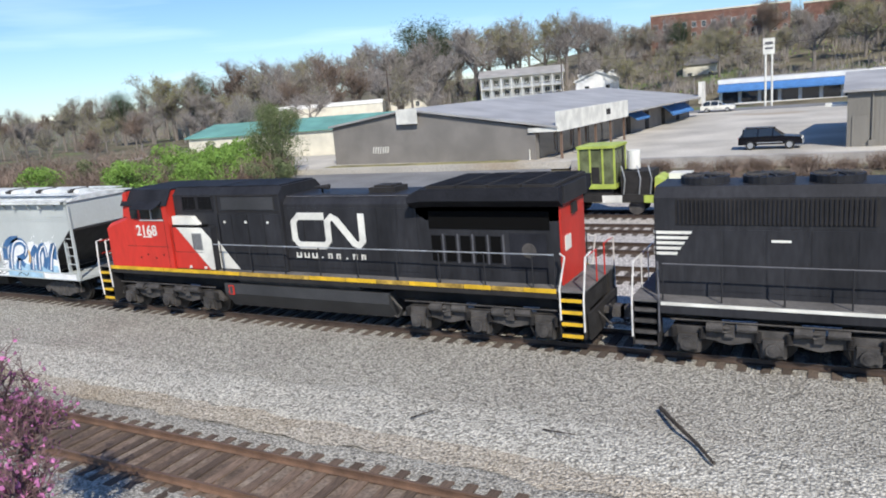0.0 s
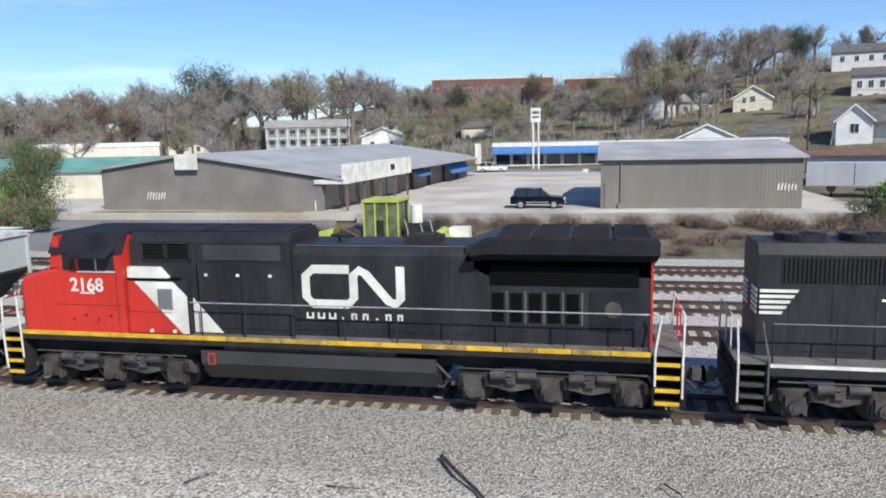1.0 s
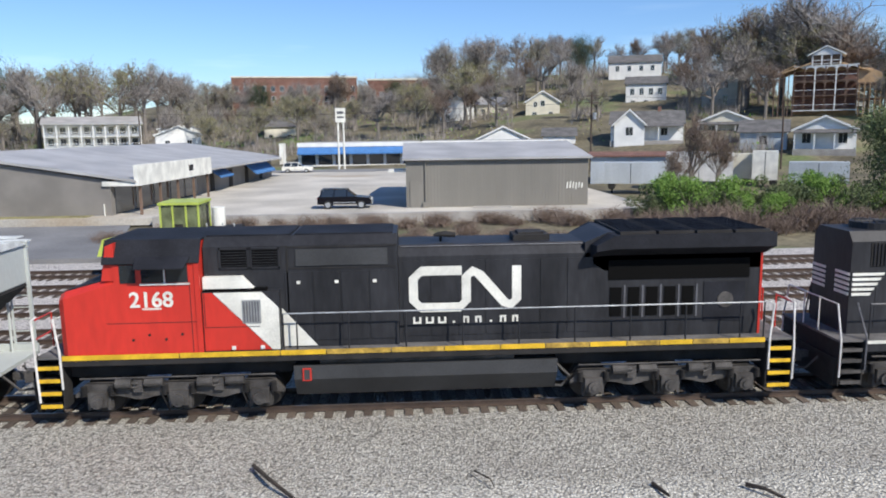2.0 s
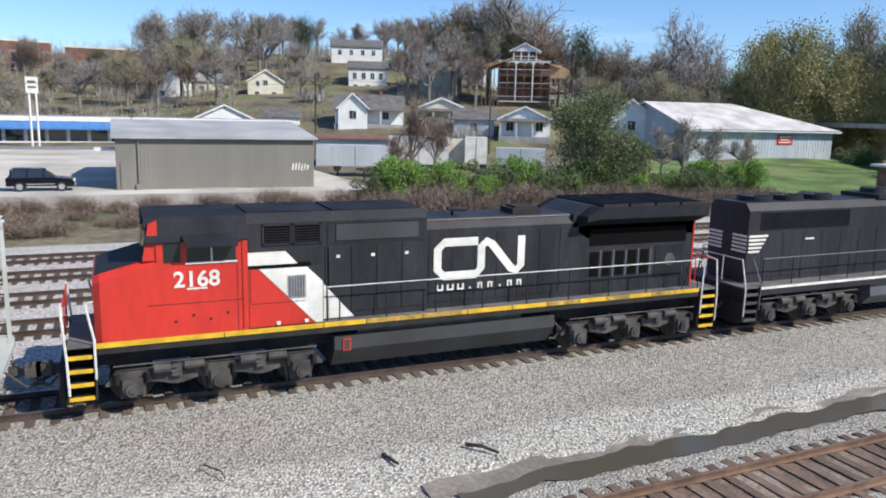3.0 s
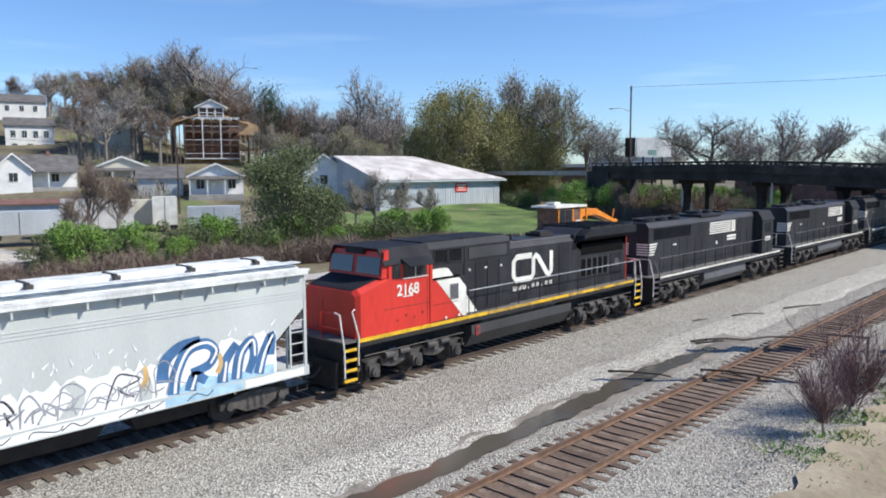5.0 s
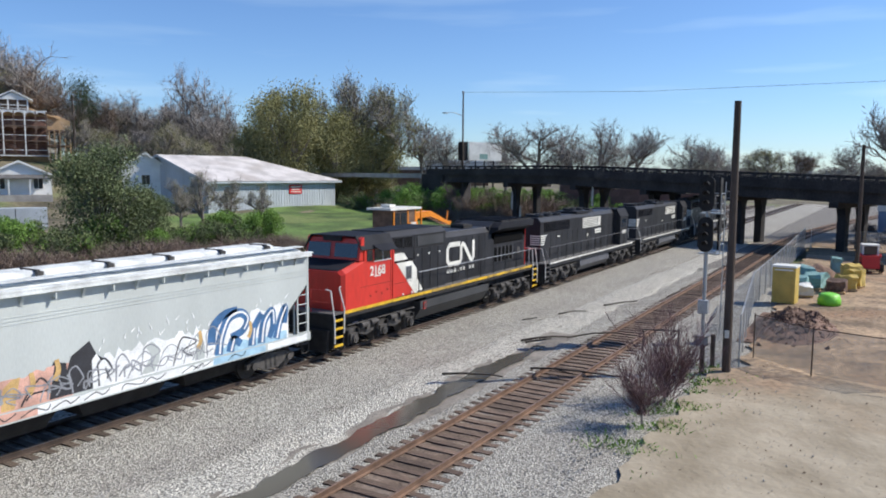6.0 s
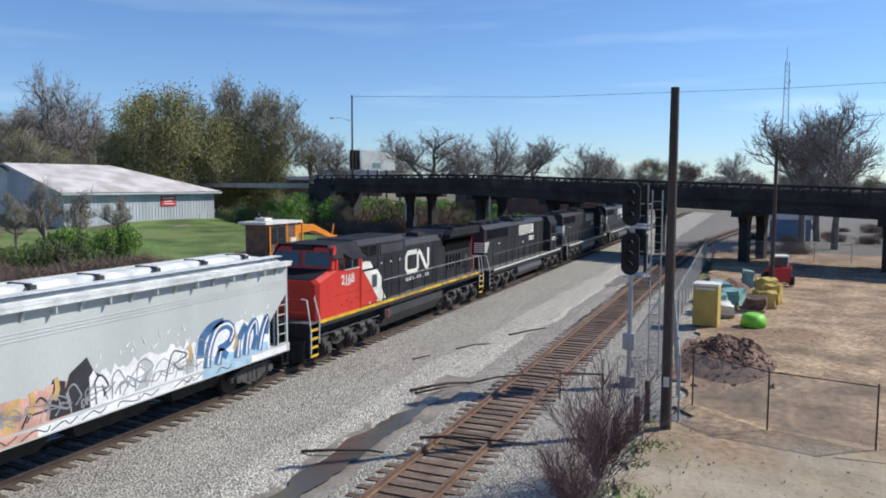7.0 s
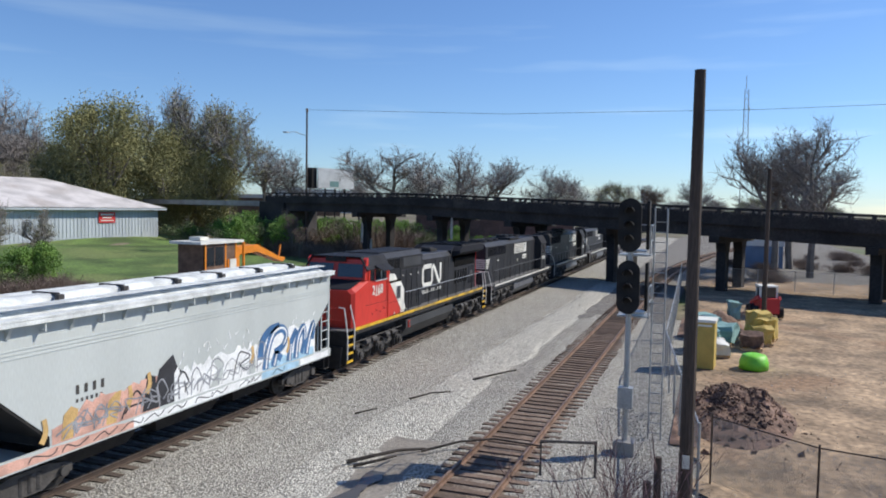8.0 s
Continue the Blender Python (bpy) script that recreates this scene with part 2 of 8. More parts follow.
# ---- mesh helpers ----
class Mesh:
    """Gathers boxes, prisms, pipes and sheets into one bmesh."""

    def __init__(self):
        self.bm = bmesh.new()

    def box(self, x0, x1, y0, y1, z0, z1, m=None):
        v = [self.bm.verts.new(p) for p in ((x0, y0, z0), (x1, y0, z0), (x1, y1, z0), (x0, y1, z0), (x0, y0, z1), (x1, y0, z1), (x1, y1, z1), (x0, y1, z1))]
        if m is not None:
            for q in v:
                q.co = m @ q.co
        for f in ((0, 3, 2, 1), (4, 5, 6, 7), (0, 1, 5, 4), (1, 2, 6, 5), (2, 3, 7, 6), (3, 0, 4, 7)):
            self.bm.faces.new([v[i] for i in f])
        return self

    def prism(self, outline, a, b, axis="y"):
        """Extrudes an outline: axis y takes (x, z) points, axis x takes (y, z), axis z takes (x, y)."""
        def at(p, d):
            return (p[0], d, p[1]) if axis == "y" else (d, p[0], p[1]) if axis == "x" else (p[0], p[1], d)
        lo = [self.bm.verts.new(at(p, a)) for p in outline]
        hi = [self.bm.verts.new(at(p, b)) for p in outline]
        k = len(outline)
        for i in range(k):
            self.bm.faces.new((lo[i], lo[(i + 1) % k], hi[(i + 1) % k], hi[i]))
        self.bm.faces.new(lo[::-1])
        self.bm.faces.new(hi)
        return self

    def loft(self, rings, caps=True):
        vs = [[self.bm.verts.new(p) for p in r] for r in rings]
        k = len(vs[0])
        for r, s in zip(vs, vs[1:]):
            for i in range(k):
                self.bm.faces.new((r[i], r[(i + 1) % k], s[(i + 1) % k], s[i]))
        if caps:
            self.bm.faces.new(vs[0][::-1])
            self.bm.faces.new(vs[-1])
        return self

    def pipe(self, pts, r, sides=6, r2=None):
        pts = [Vector(p) for p in pts]
        rings = []
        for i, p in enumerate(pts):
            d = (pts[min(i + 1, len(pts) - 1)] - pts[max(i - 1, 0)]).normalized()
            u = d.orthogonal().normalized() if abs(d.z) > 0.9 else d.cross(Vector((0, 0, 1))).normalized()
            w = d.cross(u)
            rr = r if r2 is None else r + (r2 - r) * i / (len(pts) - 1)
            rings.append([p + (u * math.cos(2 * math.pi * k / sides) + w * math.sin(2 * math.pi * k / sides)) * rr for k in range(sides)])
        return self.loft(rings)

    def disc(self, c, axis, r, half, sides=16):
        c, a = Vector(c), Vector(axis).normalized()
        return self.pipe([c - a * half, c + a * half], r, sides)

    def sheet(self, xs, ys, z):
        g = [[self.bm.verts.new((x, y, z(x, y))) for x in xs] for y in ys]
        for j in range(len(ys) - 1):
            for i in range(len(xs) - 1):
                self.bm.faces.new((g[j][i], g[j][i + 1], g[j + 1][i + 1], g[j + 1][i]))
        return self

    def poly(self, pts):
        self.bm.faces.new([self.bm.verts.new(p) for p in pts])
        return self

    def bevel(self, w, seg=1, angle=40):
        e = [e for e in self.bm.edges if len(e.link_faces) == 2 and e.calc_face_angle(0) > radians(angle)]
        bmesh.ops.bevel(self.bm, geom=e, offset=w, segments=seg, affect="EDGES", clamp_overlap=True)
        return self


def part(name, g, mat, parent=None, label="", smooth=False, fix=True):
    """Links the gathered mesh as one object."""
    bm = g.bm if isinstance(g, Mesh) else g
    if fix:
        bmesh.ops.recalc_face_normals(bm, faces=bm.faces)
    me = bpy.data.meshes.new(name)
    bm.to_mesh(me)
    bm.free()
    me.materials.append(mat)
    if smooth:
        me.polygons.foreach_set("use_smooth", [True] * len(me.polygons))
    ob = new(name, me)
    ob.parent = parent
    if label:
        tagged(ob, label)
    return ob


def thing(name, m, label, category, group="", kind=""):
    """An empty at the thing's base, to carry its parts."""
    ob = new(name)
    ob.empty_display_size = 0.1
    ob.matrix_world = m
    return tagged(ob, label, category, group, kind)


def same_mesh(ob, name, parent, m):
    """Another piece on the same mesh."""
    o = new(name, ob.data)
    o.parent = parent
    o.matrix_basis = m
    return o


# ---- ground ----
def smooth01(a, b, x):
    t = min(1, max(0, (x - a) / (b - a)))
    return t * t * (3 - 2 * t)


def hill(x, y):
    """Flat along the railway, then a long wooded slope that falls off to the east."""
    h = float(np.interp((y + 0.5 * x if x > 0 else y + 0.32 * x) - 22 * (1 - smooth01(8, 36, x)), (95, 130, 150, 183, 211, 254, 300, 420), (0, 1.2, 4.4, 9.6, 12.0, 22.0, 27.0, 30.0)))
    h *= 1 - 0.8 * smooth01(84, 128, x)
    h *= 1 - 0.5 * smooth01(-40, -190, x)
    return h - 0.38 + 0.25 * smooth01(46, 52, y)


def spaced(a, b, step, far):
    v = list(np.arange(a, b + 0.1, step))
    return [-far, -far * 0.4, a - 150, a - 60] + v + [b + 60, b + 150, far * 0.4, far]


g = Mesh().sheet(spaced(-220, 360, 10, 3500), spaced(-60, 400, 5, 3500), hill)
tagged(part("ground", g, M["scrub"], smooth=True), "dry brown scrub ground rising to a wooded hill", "ground", kind="structure")


def strip(name, outline, z, mat, label, category, thick=0.3):
    g = Mesh().prism(outline, z - thick, z, "z")
    return tagged(part(name, g, mat), label, category, kind="structure")


# ballast beds: cross-sections run along the tracks
def bed(name, section, x0, x1, mat, label, step=4.0, rough=0.05):
    xs = list(np.arange(x0, x1 + 0.1, step))
    g = Mesh()
    rows = [[g.bm.verts.new((x, y + noise.noise((x * 0.3, y, 1)) * rough * 3, z + noise.noise((x * 0.5, y * 2, 0)) * rough)) for y, z in section] for x in xs]
    for r, s in zip(rows, rows[1:]):
        for i in range(len(section) - 1):
            g.bm.faces.new((r[i], s[i], s[i + 1], r[i + 1]))
    return tagged(part(name, g, mat, smooth=True), label, "ballast", kind="structure")


def fine(pts, n=3):
    out = []
    for (a, b), (c, d) in zip(pts, pts[1:]):
        out += [(a + (c - a) * k / n, b + (d - b) * k / n) for k in range(n)]
    return out + [pts[-1]]


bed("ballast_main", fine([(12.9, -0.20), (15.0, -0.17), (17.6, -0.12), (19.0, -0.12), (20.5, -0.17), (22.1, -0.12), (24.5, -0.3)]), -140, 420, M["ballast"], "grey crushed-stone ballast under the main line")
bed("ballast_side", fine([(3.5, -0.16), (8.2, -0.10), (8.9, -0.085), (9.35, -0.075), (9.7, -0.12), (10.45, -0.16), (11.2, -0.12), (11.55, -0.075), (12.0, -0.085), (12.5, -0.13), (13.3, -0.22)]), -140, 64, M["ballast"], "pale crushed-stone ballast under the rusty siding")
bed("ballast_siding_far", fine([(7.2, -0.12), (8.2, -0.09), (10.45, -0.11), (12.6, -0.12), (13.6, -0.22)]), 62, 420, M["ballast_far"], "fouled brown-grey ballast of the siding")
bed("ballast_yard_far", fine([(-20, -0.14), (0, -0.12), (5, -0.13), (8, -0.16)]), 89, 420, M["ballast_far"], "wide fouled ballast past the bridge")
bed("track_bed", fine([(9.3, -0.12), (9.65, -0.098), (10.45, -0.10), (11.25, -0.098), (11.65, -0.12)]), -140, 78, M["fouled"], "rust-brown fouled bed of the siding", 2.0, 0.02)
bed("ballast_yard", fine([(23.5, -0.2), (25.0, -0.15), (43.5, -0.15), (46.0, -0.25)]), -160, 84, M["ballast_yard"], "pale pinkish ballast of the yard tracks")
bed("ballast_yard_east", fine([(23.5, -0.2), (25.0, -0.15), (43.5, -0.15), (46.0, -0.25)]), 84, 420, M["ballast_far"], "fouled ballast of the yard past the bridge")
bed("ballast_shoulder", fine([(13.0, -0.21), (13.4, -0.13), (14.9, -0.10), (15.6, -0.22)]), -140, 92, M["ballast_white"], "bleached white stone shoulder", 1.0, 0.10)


# ---- tracks ----
def track(name, y, x0, x1, tie_mat, head_mat, label, z=0.0, near=None, gauge=1.435, spacing=0.53, bend=None):
    """Two rails on wooden ties; the ties of the stretch 'near' are pieces, the others one mesh."""
    root = thing(name, pose(0, y, z), label, "railway track", kind="structure")
    off = bend or (lambda x: 0.0)
    xs = list(np.arange(x0, x1, 6.0)) + [x1]
    for side in (-1, 1):
        yy = side * (gauge / 2 + 0.035)
        prof = [(-0.07, -0.17), (0.07, -0.17), (0.07, -0.15), (0.012, -0.13), (0.012, -0.045), (0.036, -0.035), (0.036, -0.003), (-0.036, -0.003), (-0.036, -0.035), (-0.012, -0.045), (-0.012, -0.13), (-0.07, -0.15)]
        g = Mesh().loft([[(x, off(x) + yy + a, b) for a, b in prof] for x in xs])
        rail = part("rail", g, M["rail_side"] if head_mat is M["rail_rust"] else M["rail"], root)
        g = Mesh().loft([[(x, off(x) + yy + a, b) for a, b in ((-0.03, -0.0025), (0.03, -0.0025), (0.026, 0.0), (-0.026, 0.0))] for x in xs])
        part("rail_head", g, head_mat, rail, "worn running surface")
    rnd = random.Random(int(y * 10))
    a, b = near or (0, -1)
    first, rest = None, Mesh()
    k = int((x1 - x0) / spacing)
    for i in range(k):
        x = x0 + i * spacing + rnd.uniform(-0.05, 0.05)
        m = pose(x, off(x) + rnd.uniform(-0.06, 0.06), rnd.uniform(-0.015, 0.0), 0, 0, rnd.uniform(-1.5, 1.5))
        if a <= x <= b:
            if first is None:
                first = part("tie", Mesh().box(-0.115, 0.115, -1.3, 1.3, -0.30, -0.15).bevel(0.015), tie_mat, root)
                first.matrix_basis = m
            else:
                same_mesh(first, "tie", root, m)
        else:
            rest.box(-0.115, 0.115, -1.3, 1.3, -0.30, -0.15, m)
    if len(rest.bm.verts):
        tagged(part("far_ties", rest, tie_mat, root), kind="stuff")
    return root


track("main_track", 20.55, -140, 420, M["tie"], M["rail_top"], "main line of worn steel rails on dark creosoted ties", 0.05, near=(-24, 60))
def siding_bend(x):
    return -0.0011 * max(0.0, x - 72.0) ** 2 if x < 200 else -0.0011 * 128.0 ** 2 - 0.2816 * (x - 200)


track("siding_track", 10.45, -90, 420, M["tie_brown"], M["rail_rust"], "rusty siding on weathered brown wooden ties", 0.10, near=(-12, 62), bend=siding_bend)
for k, yy in enumerate((28.2, 32.6, 37.0, 41.2)):
    track("yard_track", yy, -150, 420, M["tie"], M["rail"], "idle yard track with rusty rails", 0.04)


# ---- train ----
TRAIN_Y, TRAIN_Z = 20.55, 0.08


def wheelset(parent, x, r=0.53):
    g = Mesh()
    for s in (-1, 1):
        g.disc((0, s * 0.78, 0), (0, 1, 0), r, 0.065, 24)
        g.disc((0, s * 0.72, 0), (0, 1, 0), r + 0.03, 0.015, 24)
        for k in range(5):
            a = k * 2 * math.pi / 5
            g.disc((math.cos(a) * r * 0.6, s * 0.85, math.sin(a) * r * 0.6), (0, 1, 0), 0.05, 0.01, 6)
    g.disc((0, 0, 0), (0, 1, 0), 0.09, 1.05, 10)
    w = part("wheelset", g, M["wheel_steel"], parent, "steel wheels on an axle")
    w.matrix_basis = pose(x, 0, r)
    WHEELS.append((w, x, r))
    return w


WHEELS = []


def truck(parent, xs, name="truck"):
    """A cast side-frame truck with journal boxes, springs and brake gear."""
    g = Mesh()
    x0, x1 = xs[0] - 0.62, xs[-1] + 0.62
    for s in (-1, 1):
        y0, y1 = sorted((s * 1.12, s * 1.30))
        top = []
        low = []
        k = 48
        for i in range(k + 1):
            x = x0 + (x1 - x0) * i / k
            d = min(abs(x - a) for a in xs)
            t = 0.93 - 0.16 * math.exp(-(((d - 1.05) / 0.33) ** 2)) - (0.25 * smooth01(0.35, 0.62, max(xs[0] - x, x - xs[-1])))
            b = 0.60 - 0.12 * math.exp(-(((d - 1.05) / 0.36) ** 2)) + 0.10 * math.exp(-((d / 0.30) ** 2))
            top.append((x, t))
            low.append((x, b))
        g.prism(low + top[::-1], y0, y1)
        for a in xs:
            g.box(a - 0.24, a + 0.24, *sorted((s * 1.30, s * 1.46)), 0.34, 0.74)
            g.disc((a, s * 1.49, 0.52), (0, 1, 0), 0.15, 0.05, 12)
            g.box(a - 0.30, a - 0.22, *sorted((s * 1.14, s * 1.36)), 0.24, 0.62)
            g.box(a + 0.22, a + 0.30, *sorted((s * 1.14, s * 1.36)), 0.24, 0.62)
        for a, b in zip(xs, xs[1:]):
            m = (a + b) / 2
            g.disc((m + 0.42, s * 1.40, 0.98), (1, 0, 0), 0.11, 0.24, 10)
            g.pipe([(m - 0.5, s * 1.38, 1.0), (m - 0.1, s * 1.42, 0.84), (m + 0.3, s * 1.38, 0.96)], 0.03)
            g.box(m - 0.12, m + 0.12, *sorted((s * 1.24, s * 1.42)), 0.72, 1.06)
        g.pipe([(x0 + 0.2, s * 1.42, 1.12), (x1 - 0.2, s * 1.42, 1.12)], 0.025)
    frame_part = part(name, g, M["gear"], parent, "dusty cast-steel truck frame")
    for s in (-1, 1):
        for a in xs:
            part("journal_cap", Mesh().disc((a, s * 1.53, 0.50), (0, 1, 0), 0.17, 0.03, 14).disc((a, s * 1.57, 0.50), (0, 1, 0), 0.09, 0.02, 10), M["gear"], frame_part, "round axle-box cap")
            for dx in (-0.36, 0.36):
                spring = Mesh()
                for k in range(5):
                    spring.disc((a + dx, s * 1.37, 0.66 + k * 0.055), (0, 0, 1), 0.085, 0.016, 10)
                part("coil_spring", spring, M["gear_dark"], frame_part)
        for a, b in zip(xs, xs[1:]):
            m = (a + b) / 2
            part("brake_cylinder", Mesh().disc((m - 0.35, s * 1.42, 0.97), (1, 0, 0), 0.13, 0.2, 12).disc((m - 0.12, s * 1.42, 0.97), (1, 0, 0), 0.05, 0.12, 8), M["gear"], frame_part, "dusty brake cylinder")
            part("sand_pipe", Mesh().pipe([(m + 0.55, s * 1.34, 1.1), (m + 0.62, s * 1.40, 0.6), (m + 0.72, s * 1.2, 0.12)], 0.022), M["gear_dark"], frame_part)
    return frame_part


def stairs(parent, x0, x1, side, z_top, mat, lit=True):
    """Four steps in a black side plate."""
    g = Mesh()
    lo, hi = sorted((x0, x1))
    y = side * 1.52
    g.box(lo - 0.03, lo, *sorted((side * 1.02, y)), 0.35, z_top)
    g.box(hi, hi + 0.03, *sorted((side * 1.02, y)), 0.35, z_top)
    g.box(lo, hi, *sorted((side * 0.98, side * 1.02)), 0.35, z_top)
    w = part("step_well", g, M["gear_dark"], parent, "black step well")
    for k in range(4):
        z = 0.42 + k * (z_top - 0.5) / 3.6
        part("step", Mesh().box(lo, hi, *sorted((side * 1.02, side * 1.53)), z, z + 0.035), M["gear_dark"], w)
        part("step_edge", Mesh().box(lo + 0.03, hi - 0.03, *sorted((side * 1.532, side * 1.552)), z - 0.03, z + 0.07), mat, w, "painted step edge")


def coupler(parent, x, d):
    g = Mesh().box(*sorted((x, x + d * 0.75)), -0.09, 0.09, 0.72, 0.92)
    g.box(*sorted((x + d * 0.62, x + d * 0.98)), -0.2, 0.14, 0.66, 0.98)
    g.pipe([(x, 0.5, 0.95), (x + d * 0.35, 0.45, 0.5), (x + d * 0.75, 0.2, 0.42)], 0.035)
    g.pipe([(x, -0.6, 1.0), (x + d * 0.4, -0.5, 0.55), (x + d * 0.8, -0.2, 0.5)], 0.035)
    return part("coupler", g.bevel(0.02), M["gear"], parent, "rusty knuckle coupler with air hoses")


def railing(parent, posts, y, z0, z1, mat, rail_mat):
    p = part("handrail", Mesh().pipe([(posts[0], y, z1), (posts[-1], y, z1)], 0.02), rail_mat, parent)
    q = None
    for x in posts:
        if q is None:
            q = part("post", Mesh().pipe([(0, 0, z0), (0, 0, z0 + 0.35), (0, 0, z1)], 0.022), mat, p)
            q.matrix_basis = pose(x, y, 0)
        else:
            same_mesh(q, "post", p, pose(x, y, 0))


def bent_rail(parent, pts, mat, r=0.028):
    return part("grab_rail", Mesh().pipe(pts, r), mat, parent)


def words(text, size, m, mat, parent, name="lettering", label="", depth=0.006):
    cu = bpy.data.curves.new(name, "FONT")
    cu.body, cu.size, cu.extrude, cu.align_x, cu.align_y = text, size, depth, "CENTER", "CENTER"
    cu.offset = size * 0.02
    ob = bpy.data.objects.new(name, cu)
    scene.collection.objects.link(ob)
    bpy.context.view_layer.update()
    me = bpy.data.meshes.new_from_object(ob.evaluated_get(bpy.context.evaluated_depsgraph_get()))
    bpy.data.objects.remove(ob)
    me.materials.append(mat)
    o = new(name, me)
    o.parent, o.matrix_basis = parent, m
    if label:
        tagged(o, label)
    return o


def fan(parent, x, y, z, r=0.62):
    f = part("roof_fan", Mesh().disc((x, y, z + 0.09), (0, 0, 1), r, 0.09, 24), M["loco_black"], parent, "round roof fan")
    bar = None
    for k in range(8):
        m = pose(x, y, z + 0.185 + 0.001 * k, 0, 0, k * 22.5)
        if bar is None:
            bar = part("guard_bar", Mesh().box(-r * 0.9, r * 0.9, -0.015, 0.015, 0, 0.03), M["gear"], f)
            bar.matrix_basis = m
        else:
            same_mesh(bar, "guard_bar", f, m)
    return f


def red_loco():
    """Wide-cab six-axle diesel: red nose, slanted white band, black hood; x runs from the cab to the radiators."""
    L = thing("locomotive", pose(0, TRAIN_Y, TRAIN_Z), "six-axle diesel locomotive with red cab and black hood", "locomotive")
    # frame and deck
    part("underframe", Mesh().box(-0.55, 19.3, -1.0, 1.0, 1.05, 1.72).box(0.02, 18.6, -1.46, 1.46, 1.50, 1.62), M["gear_dark"], L)
    part("deck", Mesh().box(-0.62, 19.4, -1.53, 1.53, 1.70, 1.76), M["deck"], L, "dusty grey walkway deck")
    for s in (-1, 1):
        cuts = [0.0, 3.0, 5.6, 6.8, 8.5, 9.9, 11.4, 12.6, 13.8, 14.8, 15.7, 16.6, 17.6, 18.6]
        for k, (a, b) in enumerate(zip(cuts, cuts[1:])):
            worn = k in (3, 4, 7, 9, 11)
            part("sill_stripe", Mesh().box(a + 0.012, b - 0.012, *sorted((s * 1.53, s * 1.55)), 1.66, 1.79), M["yellow_worn"] if worn else M["yellow"], L, "scuffed dull yellow sill stripe" if worn else "yellow stripe along the sill")
        part("sill", Mesh().box(0.0, 18.6, *sorted((s * 1.48, s * 1.53)), 1.50, 1.66), M["gear_dark"], L)
    # nose and cab
    hw = 1.50
    g = Mesh().loft([[(0.0, -1.38, 1.77), (0.0, 1.38, 1.77), (0.0, 1.38, 3.22), (0.0, 1.2, 3.36), (0.0, -1.2, 3.36), (0.0, -1.38, 3.22)],
                     [(0.16, -hw, 1.77), (0.16, hw, 1.77), (0.16, hw, 3.28), (0.16, 1.3, 3.44), (0.16, -1.3, 3.44), (0.16, -hw, 3.28)],
                     [(1.45, -hw, 1.77), (1.45, hw, 1.77), (1.45, hw, 3.66), (1.45, 1.34, 3.78), (1.45, -1.34, 3.78), (1.45, -hw, 3.66)]])
    nose = part("nose", g.bevel(0.05, 2), M["loco_red"], L, "red wide nose")
    part("nose_top", Mesh().loft([[(0.05, -1.18, 3.37), (0.05, 1.18, 3.37), (0.05, 1.18, 3.41), (0.05, -1.18, 3.41)], [(0.2, -1.27, 3.445), (0.2, 1.27, 3.445), (0.2, 1.27, 3.475), (0.2, -1.27, 3.475)],
                                  [(1.42, -1.30, 3.775), (1.42, 1.30, 3.775), (1.42, 1.30, 3.81), (1.42, -1.30, 3.81)]]), M["loco_roof"], nose, "black anti-glare panel")
    part("nose_door", Mesh().box(-0.02, 0.01, 0.35, 1.0, 1.8, 3.0).bevel(0.01), M["loco_red"], nose)
    g = Mesh().prism([(-hw, 1.77), (hw, 1.77), (hw, 4.16), (1.18, 4.68), (-1.18, 4.68), (-hw, 4.16)], 1.45, 3.62, "x")
    cab = part("cab", g.bevel(0.05, 2), M["loco_red"], L, "red crew cab")
    for s in (-1, 1):
        part("rear_pillar", Mesh().box(3.50, 3.63, *sorted((s * 1.49, s * 1.53)), 1.78, 4.15).bevel(0.01), M["loco_red"], cab, "red rear corner pillar")
    # forward slope above the nose, with the two windshields
    g = Mesh().prism([(1.14, 3.72), (1.5, 3.72), (1.5, 4.70), (1.30, 4.62)], -1.46, 1.46)
    part("cab_front", g.bevel(0.03), M["loco_red"], cab)
    for s in (-1, 1):
        lo, hi = sorted((s * 0.12, s * 1.34))
        part("windshield", Mesh().loft([[(1.13, lo, 3.84), (1.13, hi, 3.84), (1.18, hi, 3.84), (1.18, lo, 3.84)], [(1.24, lo, 4.42), (1.24, hi, 4.42), (1.29, hi, 4.42), (1.29, lo, 4.42)]]), M["glass"], cab, "dark windshield")
    roof = Mesh().prism([(-1.56, 4.17), (-1.22, 4.745), (1.22, 4.745), (1.56, 4.17), (1.52, 4.15), (1.18, 4.71), (-1.18, 4.71), (-1.52, 4.15)], 1.20, 3.645, "x")
    part("cab_roof", roof, M["loco_roof"], cab, "faded black cab roof")
    part("numberboard", Mesh().box(1.17, 1.24, -0.5, 0.5, 4.50, 4.70), M["gear_dark"], cab)
    for s in (-1, 1):
        y0, y1 = sorted((s * 1.495, s * 1.515))
        for a, b in ((1.62, 2.02), (2.16, 2.72), (2.78, 3.34)):
            part("side_window", Mesh().box(a, b, y0, y1, 3.66, 4.14), M["glass"], cab, "dark cab side window")
        part("window_frame", Mesh().box(2.12, 3.38, *sorted((s * 1.515, s * 1.535)), 3.60, 3.645).box(2.73, 2.77, *sorted((s * 1.515, s * 1.535)), 3.645, 4.14), M["pipe_white"], cab)
